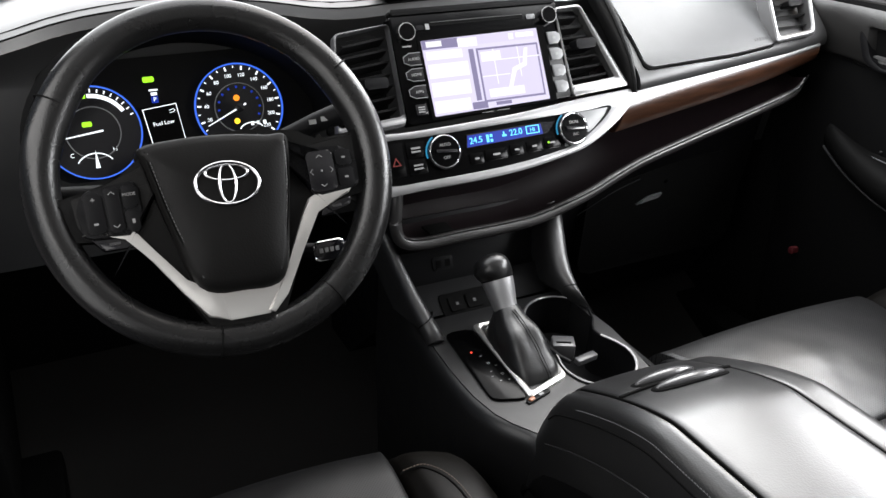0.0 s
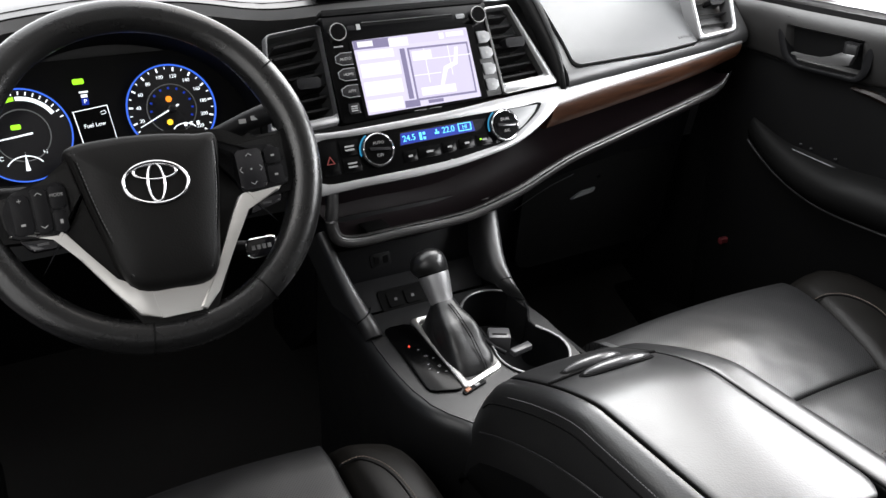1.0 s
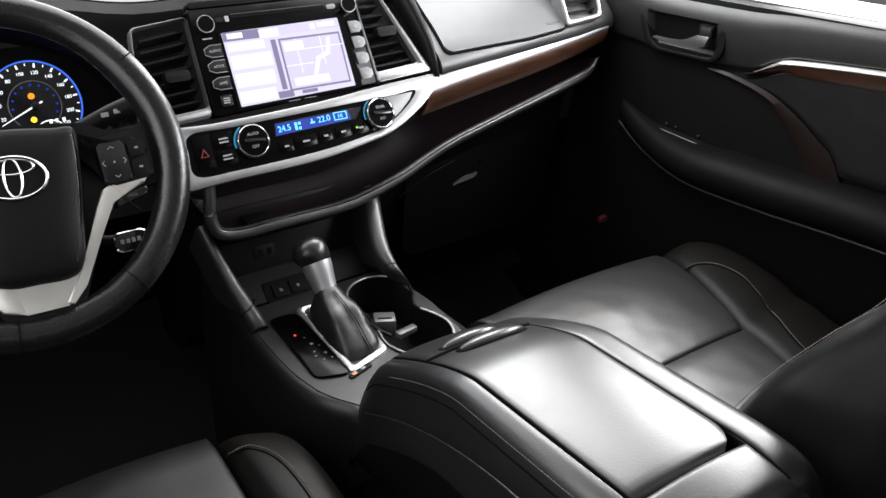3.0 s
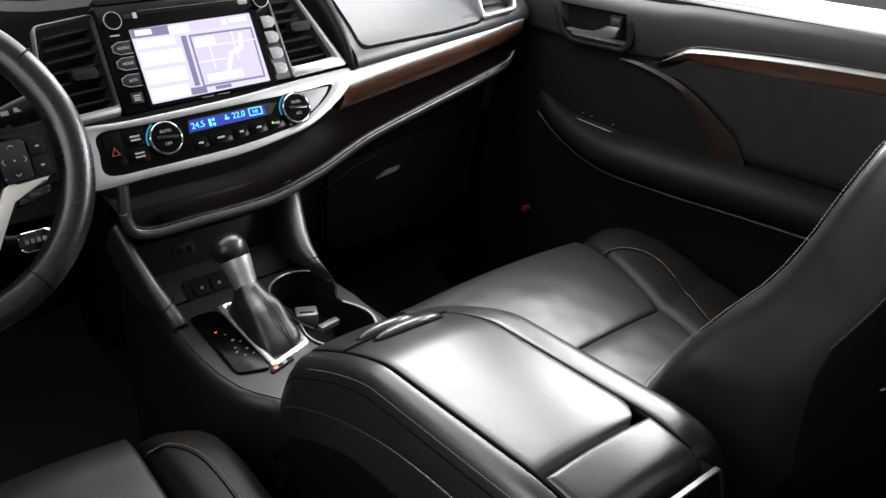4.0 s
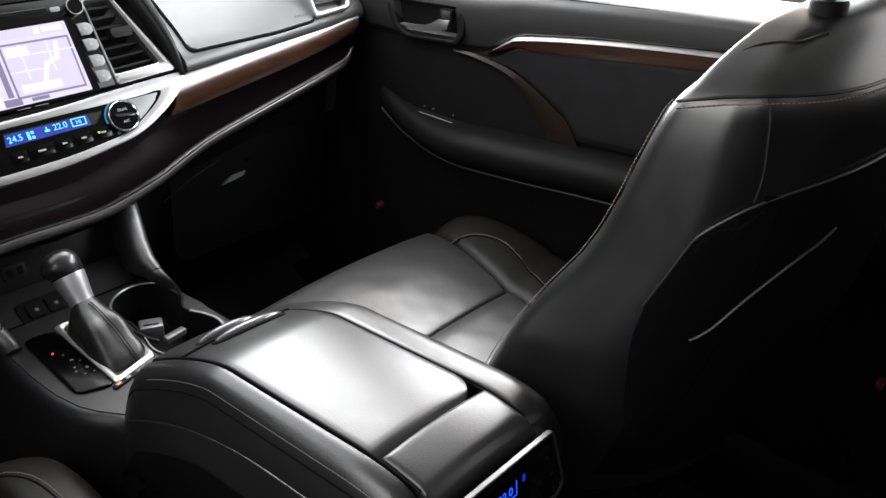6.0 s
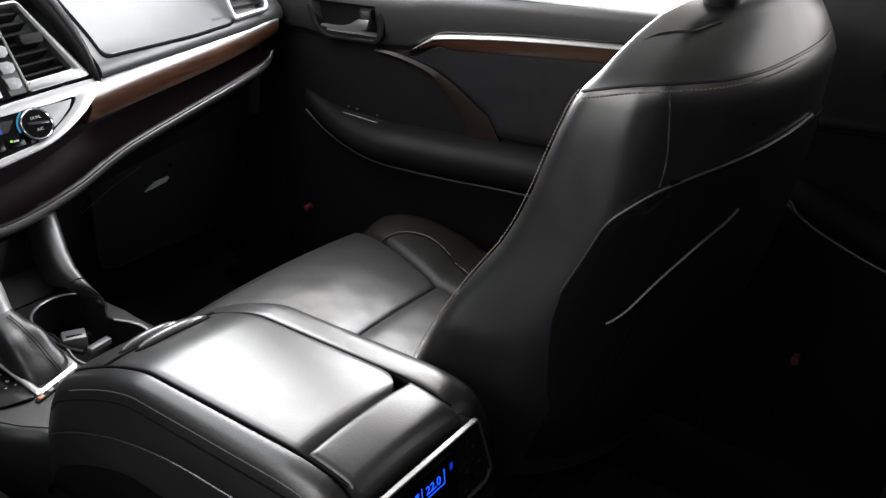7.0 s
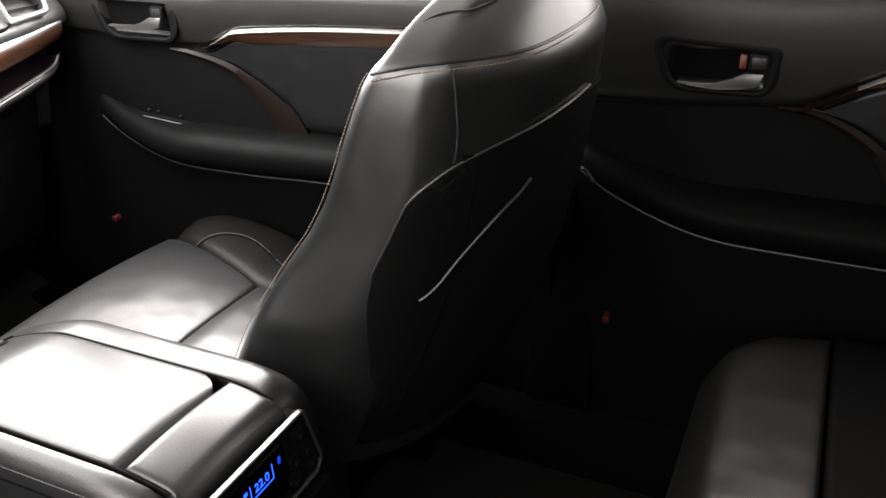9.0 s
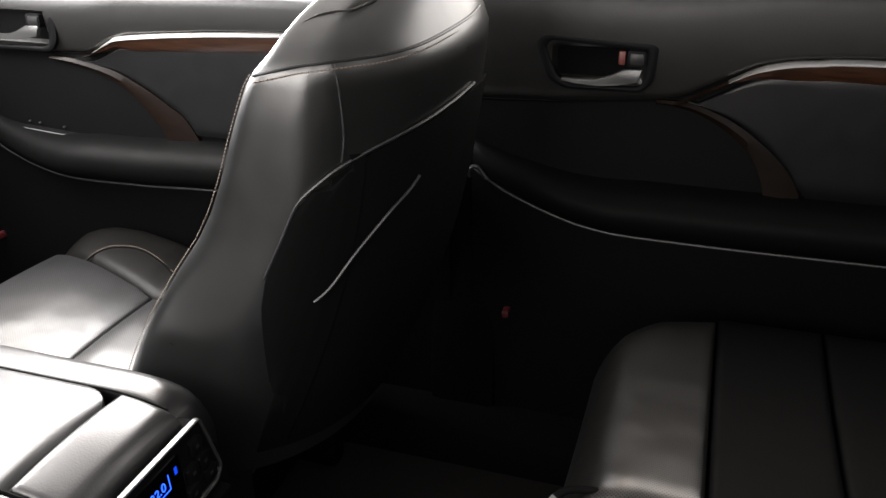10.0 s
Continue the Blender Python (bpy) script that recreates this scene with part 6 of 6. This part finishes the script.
    back = [on_ring(d, z, 0.0008) for d, z in ((202.0, 0.8370), (209.0, 0.8378), (222.2, 0.8378), (230.8, 0.8378), (240.2, 0.8394), (253.0, 0.8437), (270.0, 0.8465), (285.0, 0.848))]
    line = smooth_curve(sh + back, 8)
    part("shoulder_seam", tube(line, 0.0016, seg=6), LEATHER_SMOOTH, root)
    stitches([p + Vector((-0.0024, -0.0014, -0.006)) for p in line], 0.0046, 0.0031, 0.0008, STITCH, root)
    vert = smooth_curve([on_ring(d, z, 0.0006) for d, z in ((209.5, 0.836), (213.2, 0.8195), (215.4, 0.7977), (217.6, 0.765), (217.9, 0.738))], 5)
    part("side_seam", tube(vert, 0.0013, seg=6), PIPING, root)
    # front edge stitching
    fr = []
    for z in np.linspace(0.40, 0.822, 60):
        hw, yf, yb = (float(np.interp(z, zs, q)) for q in R)
        y = yf - 0.010
        fr.append(Vector((side_x(y, z) - 0.0006, y, z)))
    stitches(fr, 0.0045, 0.0028, 0.0006, STITCH, root)
    top = [Vector((0.2435, -0.069, 0.8640)), Vector((0.2529, -0.083, 0.8718))] + [on_ring(d, z, 0.0006) for d, z in ((187.1, 0.8750), (204.0, 0.8758), (212.1, 0.8790), (217.5, 0.8816))]
    part("top_seam", tube(smooth_curve(top, 6), 0.0014, seg=6), LEATHER_SMOOTH, root)
    # headrest
    for dx in (-0.095, 0.095):
        g = part("headrest_guide", disc(plane_frame((cx + dx, -0.110, 0.892), (1, 0, 0), (0, 1, 0)), 0.017, -0.004, 0.012, 0.004, n=20), HARD, root)
        part("headrest_post", tube([Vector((cx + dx, -0.110, 0.89)), Vector((cx + dx, -0.110, 1.00))], 0.006, seg=10), CHROME, g)
    part("headrest", pillow((cx, -0.105, 1.055), (0.135, 0.055, 0.085), 3.2, 10), LEATHER, root)
    return root


passenger_seat()


def driver_seat():
    root = thing("driver_seat", "black leather driver seat cushion with perforated centre", "car seat", "front seats")
    # driver cushion's shade is put into the darker leather copy
    cushion(root, -0.405, 0.10, 0.655, 0.333, 0.392, iw=0.140, skin=PERF_SHADED)
    def lie(w, q):
        f = (w.y + 0.62) / 0.70
        return Vector((w.x, w.y, w.z + 0.16 * (1 - f)))
    part("backrest", pillow((-0.405, -0.24, 0.35), (0.205, 0.36, 0.065), 4.0, 10, lie), LEATHER, root, "backrest laid far back")
    return root


driver_seat()


def rear_seat():
    root = thing("rear_seat", "black leather second-row seat with a rounded front edge", "car seat")
    z = 0.405
    y1, y0 = -0.320, -0.86
    xs = (0.16, 0.655)

    def top(x, y):
        f = (y1 - y) / 0.10
        return z - 0.012 * math.cos((x - 0.41) * 6) + 0.015 - 0.055 * max(0, 1 - f) ** 2
    def near(y):
        return 0.205 - 0.02 * max(0, (y + 0.42) / 0.1) ** 2

    def far(y):
        return float(np.interp(y, (-0.86, -0.50, -0.42, -0.37, -0.335), (0.63, 0.625, 0.605, 0.575, 0.53)))
    # one leather: lit copy on the roll, shade coloured into the panels behind
    part("front_roll", taper_pad(near, far, -0.4885, y1 - 0.014, top, 0.12, 0.030, 0.050, 0.010, 26, 30), LIT_REAR_SKIN, root, "perforated leather front panel in the lit copy")
    part("seat_panel", taper_pad(near, far, -0.626, -0.4915, top, 0.10, 0.024, 0.010, 0.008, 22, 14), SHADED_SKIN, root, "leather seat panel in the shaded copy")
    part("seat_panel", taper_pad(near, far, y0, -0.629, top, 0.10, 0.024, 0.008, 0.02, 22, 14), SHADED_SKIN, root, "leather seat panel in the shaded copy")
    part("edge_trim", tube([Vector((near(y) - 0.001, y, top(near(y), y) - 0.034)) for y in np.linspace(-0.47, -0.35, 12)], 0.004, seg=8), HARD, root)
    part("seat_base", box(xs[0] + 0.03, xs[1] - 0.03, y0, y1 - 0.05, 0.08, 0.34, 0.02), DARK, root)
    part("backrest", box(xs[0], xs[1], -1.02, -0.86, 0.30, 0.95, 0.05), LEATHER, root)
    strap = smooth_curve([(0.212, -0.338, 0.394), (0.2215, -0.3505, 0.400), (0.2274, -0.377, 0.402), (0.2274, -0.410, 0.403), (0.226, -0.450, 0.404)], 6)
    ps = part("pull_strap", tube(strap, 0.0048, seg=10, flat=0.7), DARK, root, "dark pull strap")
    part("strap_end", tube([Vector((0.206, -0.334, 0.391)), Vector((0.213, -0.339, 0.395))], 0.0042, seg=8), GREYP, ps, "grey plastic strap end")
    return root


rear_seat()

# ---- doors ----
def door(name, label, ys, ye, hand_y, trim_y, arc_pts, arm_pts, red_y, sw, strip, upper_z, sill):
    """A door lining facing the cabin. ys, ye: its front and rear end; places along the car (y) and height (z)."""
    root = thing(name, label, "car door", "doors", "structure")

    def lin(y, z):
        """Depth of the lining: bulges at the upper roll and the armrest."""
        return 0.722 - 0.014 * math.exp(-((z - 0.79) / 0.05) ** 2) + 0.02 * max(0, (0.50 - z) / 0.3)
    n = 34
    prof = [0.06, 0.15, 0.25, 0.35, 0.42, 0.47, 0.52, 0.57, 0.62, 0.66, 0.70, 0.73, 0.75, 0.77, 0.785, 0.795, 0.802, 0.806]
    bm = sheet(lambda u, v: Vector((lin(0, np.interp(v * (len(prof) - 1), range(len(prof)), prof)) + (0.03 if v > 0.96 else 0), ys + (ye - ys) * u, float(np.interp(v * (len(prof) - 1), range(len(prof)), prof)))), 30, len(prof) - 1, (0.05, 0, 0))
    part("lining", bm, SOFT, root, "black soft door lining")
    X = lambda z: lin(0, z)
    D = plane_frame((0.722, 0, 0), (0, -1, 0), (0, 0, 1))   # u runs rearwards, v up, out into the cabin
    # upper panel: one smooth skin from its lower edge up over a soft roll to the sill
    t0, t1 = trim_y
    lower = [(ys, upper_z[0]), *upper_z[1], *[(y, z + 0.0050) for y, z in strip]]
    ly, lz = [-q[0] for q in lower], [q[1] for q in lower]

    def upper(u, v):
        y = ys + (ye - ys) * u
        z0 = float(np.interp(-y, ly, lz))
        z = z0 + (sill - z0) * v
        f = max(0.0, (v - 0.55) / 0.45)
        a, b = abs(-y - (-hand_y + 0.006)) - (0.076 if name == "door_1" else 0.062), abs(z - (0.737 if name == "door_1" else 0.7365)) - (0.028 if name == "door_1" else 0.024)
        dent = 0.020 * min(1.0, max(0.0, -max(a, b) / 0.008))
        return Vector((dent + 0.7165 - 0.016 * math.sin(math.pi * min(1, max(0, (z - 0.69) / (sill - 0.642)))) + 0.026 * f ** 3 + 0.006 * max(0, 1 - v / 0.06) ** 2, y, z))
    part("upper_panel", sheet(upper, 190, 44, (0.03, 0, 0)), UPPER, root, "satin grey-black upper door panel")
    part("upper_edge", tube([upper(i / 60, 0) + Vector((-0.001, 0, -0.0012)) for i in range(61)], 0.0014, seg=6), DARK, root)
    bm = sheet(lambda u, v: Vector((0.722 + 0.083 * v, ys + (ye - ys) * u, sill + 0.0005 + 0.006 * v - 0.003 * (1 - v) ** 3)), 20, 6, (0, 0, -0.02))
    # front sill has the glare in its paler colour, rear sill stays dark
    part("sill_top", bm, LIT_SILL if name == "door_1" else SOFT, root, "smooth window sill")
    # handle bezel
    u = -hand_y
    bo = quad_round([(u - 0.078, 0.706), (u - 0.050, 0.6915), (u + 0.088, 0.6925), (u + 0.106, 0.712), (u + 0.112, 0.776), (u - 0.092, 0.786), (u - 0.104, 0.768)], 0.012)
    bi = quad_round([(u - 0.060, 0.7140), (u - 0.036, 0.7020), (u + 0.078, 0.7040), (u + 0.086, 0.714), (u + 0.090, 0.7620), (u - 0.072, 0.7700), (u - 0.082, 0.7600)], 0.009)
    bo = [(u + 0.004 + (q[0] - u - 0.004) * 0.95, 0.739 + (q[1] - 0.739) * 0.93) for q in bo]
    if name == "door_2":
        bo, bi = ([(u + (q[0] - u) * 0.83, 0.737 + (q[1] - 0.737) * 0.88) for q in lp_] for lp_ in (bo, bi))
    hb = part("handle_bezel", ring_prism(bo, bi, D, 0.004, 0.0190, crown=0.0015), HARD, root, "raised handle bezel")
    part("handle_recess", prism(bi, D, -0.006, 0.001), DARK, hb, "deep black handle recess")
    k2, lift = (1.06, 0.006) if name == "door_1" else (0.95, 0.0)
    shape = [(-0.0440, 0.7168), (-0.0200, 0.7166), (0.0080, 0.7180), (0.0300, 0.7250), (0.0460, 0.7337), (0.0730, 0.7352), (0.0660, 0.7174), (0.0400, 0.7120), (0.0085, 0.7092), (-0.0250, 0.7112), (-0.0440, 0.7138)]
    part("handle", prism(quad_round([(u + a * k2, z + lift) for a, z in shape][::-1], 0.0010, 2), D, 0.021, 0.030, 0.0006), FRAME_GREY, root, "satin silver pull handle")
    lk = part("lock_button", prism(rounded(u + 0.050 * k2, 0.738, u + 0.076 * k2, 0.760, 0.003), D, 0.018, 0.0275, 0.002), HARD, root)
    part("lock_tab", prism(rounded(u + 0.0545 * k2, 0.7415, u + 0.0735 * k2, 0.7565, 0.002), D, 0.026, 0.0290, 0.001), SLAT, lk)
    # silver strip and wood below it
    c = smooth_curve([(0.7045 - 0.004 * min(1, k / 3), y, z) for k, (y, z) in enumerate(strip)], 7)
    rings = []
    for p in (q for q in c if q.y < t0 + 0.004):
        h = 0.0004 + 0.0029 * min(1, max(0, (t0 + 0.004 - p.y) / 0.05))
        rings.append([p + Vector((q[0], q[1], q[2] + 0.0012)) for q in ((0.02, 0, h), (0.0035, 0, h), (0.0015, 0, h * 0.75), (-0.0035, 0, -h * 0.55), (-0.0035, 0, -h), (0.02, 0, -h))])
    part("silver_strip", loft(rings), SATIN, root, "bright silver trim strip")
    rings = []
    for i, p in enumerate(c):
        h = 0.0002 + 0.0019 * min(1, max(0, (t0 + 0.045 - p.y) / 0.09))
        k = float(np.interp(t0 - p.y, (0.0, 0.02, 0.08, 0.2), (0.0004, 0.008, 0.020, 0.026)))
        rings.append([p + Vector(q) for q in ((0.02, 0, -h), (0.001, 0, -h), (0.002, 0, -h - k * 0.6), (0.008, 0, -h - k), (0.02, 0, -h - k))])
    part("wood_strip", loft(rings), WOOD, root, "dark brown wood-grain strip")
    # sweeping wood arc down to the armrest, with a padded insert behind it
    hi, lo = (smooth_curve([(y, z) for y, z in q], 6) for q in arc_pts)
    n = min(len(hi), len(lo))
    rings = []
    for i in range(n):
        a, c2 = hi[i], lo[i]
        m_ = (a + c2) / 2
        rings.append([Vector((0.724, a[0], a[1])), Vector((0.7135, a[0], a[1])), Vector((0.7105, m_[0], m_[1])), Vector((0.7145, c2[0], c2[1])), Vector((0.724, c2[0], c2[1]))])
    # the sweep's shade is in its darker wood colour
    part("wood_arc", loft(rings), WOOD_SHADED, root, "curved wood armrest sweep, shaded dark")
    ah, az = [-q[0] for q in hi[:n]], [q[1] for q in hi[:n]]
    wh = [-p.y for p in c]
    wz = [p.z for p in c]

    def insert(u, v):
        a = (-t0 - 0.05) + (-ye - (-t0 - 0.05)) * u
        z0 = max(0.565, float(np.interp(a, ah, az))) + 0.001
        z1 = max(z0 + 0.002, float(np.interp(a, wh, wz)) - 0.012)
        e = min(v, 1 - v)
        return Vector((0.7160 - 0.0045 * min(1, e / 0.10) ** 0.5, -a, z0 + (z1 - z0) * v))
    part("insert_pad", sheet(insert, 48, 20, (0.008, 0, 0)), INSERT, root, "smooth dark door insert")
    # armrest: a full soft ledge
    B = smooth_curve([(y, z) for y, z in arm_pts], 8)
    rings = []
    for i, p in enumerate(B):
        f = i / (len(B) - 1)
        d = 0.010 + 0.050 * min(1, f * 2.2)
        y, z = p[0], p[1]
        h = 0.045 + 0.035 * min(1, f * 2)
        rings.append([Vector((0.735 - (d + 0.013) * math.sin(t) ** 0.75, y, z + h / 2 + (h / 2 + 0.002) * math.cos(t))) for t in [math.pi * k / 14 for k in range(15)]])
    part("armrest", loft(rings), ARMPAD, root, "padded black armrest")
    part("armrest_piping", tube([Vector((0.722 - (0.010 + 0.050 * min(1, i / (len(B) - 1) * 2.2)) * 0.45 - 0.002, p[0], p[1] + 0.001)) for i, p in enumerate(B)], 0.0022, seg=8), DULL_PIPING, root, "charcoal piping under the armrest")
    # switch plate with a bright edge
    (y_a, z_a), (y_b, z_b) = sw
    part("switch_plate", loft([[Vector((0.735, y, z + 0.014)), Vector((0.7225, y, z + 0.004)), Vector((0.714, y, z)), Vector((0.735, y, z - 0.01))] for y, z in ((y_a, z_a), (y_b, z_b))]), DARK, root)
    part("switch_edge", tube([Vector((0.7125, y_a, z_a)), Vector((0.711, y_b, z_b))], 0.0009, seg=6), GREYP, root)
    for k in (0.3, 0.42, 0.7):
        y, z = y_a + (y_b - y_a) * k, z_a + (z_b - z_a) * k
        part("switch", box(0.718, 0.723, y - 0.0025, y + 0.0025, z + 0.010, z + 0.013, 0.001), PIPING, root)
    if name == "door_2":
        lp = smooth_curve([(0.712, -0.100, 0.548), (0.704, -0.102, 0.562), (0.703, -0.110, 0.568), (0.706, -0.118, 0.562), (0.708, -0.128, 0.548)], 5)
        part("pull_cup_rim", tube(lp, 0.0035, seg=8), LIP_SKIN, root, "smooth end of the door pull")
    part("reflector", prism(rounded(-red_y - 0.005, 0.300, -red_y + 0.006, 0.313, 0.003), D, -0.02, 0.004, 0.002), REDP, root, "small red door reflector")
    if name == "door_2":
        part("lock_mark", box(-0.006, 0.003, 0.740, 0.758, 0.020, 0.0278, 0.001, M=D @ Matrix.Translation((-hand_y + 0.042, 0, 0))), plain("red_lock_mark", (0.12, 0.025, 0.02), 0.4), lk, "red lock mark")
    return root


door("door_1", "black front passenger door lining with silver handle and wood trim", 0.98, -0.06, 0.732, (0.560, -0.05),
     ([(0.662, 0.686), (0.612, 0.684), (0.54, 0.670), (0.495, 0.651), (0.462, 0.633), (0.429, 0.611), (0.405, 0.594), (0.375, 0.545)],
      [(0.664, 0.680), (0.614, 0.673), (0.554, 0.657), (0.509, 0.633), (0.478, 0.601), (0.457, 0.577), (0.448, 0.556), (0.445, 0.535)]), [(0.86, 0.535), (0.78, 0.496), (0.67, 0.470), (0.50, 0.470), (0.33, 0.478), (-0.04, 0.488)], 0.890, ((0.80, 0.552), (0.612, 0.540)), [(0.590, 0.6905), (0.575, 0.694), (0.5545, 0.7022), (0.5269, 0.7170), (0.4938, 0.7273), (0.3487, 0.7407), (0.1729, 0.7495), (-0.055, 0.756)],
     (0.706, ((0.84, 0.700), (0.78, 0.6915), (0.64, 0.6915))), 0.812)
door("door_2", "black rear passenger door lining with silver handle and wood trim", -0.10, -1.10, -0.279, (-0.462, -1.08),
     ([(-0.370, 0.690), (-0.395, 0.690), (-0.426, 0.686), (-0.473, 0.668), (-0.513, 0.642), (-0.543, 0.616), (-0.567, 0.586), (-0.585, 0.545)],
      [(-0.370, 0.684), (-0.395, 0.682), (-0.427, 0.674), (-0.467, 0.653), (-0.501, 0.624), (-0.521, 0.589), (-0.529, 0.560), (-0.531, 0.535)]), [(-0.105, 0.560), (-0.17, 0.525), (-0.29, 0.490), (-0.45, 0.484), (-0.70, 0.486), (-1.08, 0.490)], -0.160, ((-0.188, 0.553), (-0.292, 0.547)), [(-0.384, 0.6845), (-0.413, 0.6945), (-0.4615, 0.7230), (-0.4949, 0.7410), (-0.5286, 0.7505), (-0.5692, 0.7555), (-0.6471, 0.7600), (-1.09, 0.768)],
     (0.670, ((-0.131, 0.6725), (-0.241, 0.677))), 0.868)
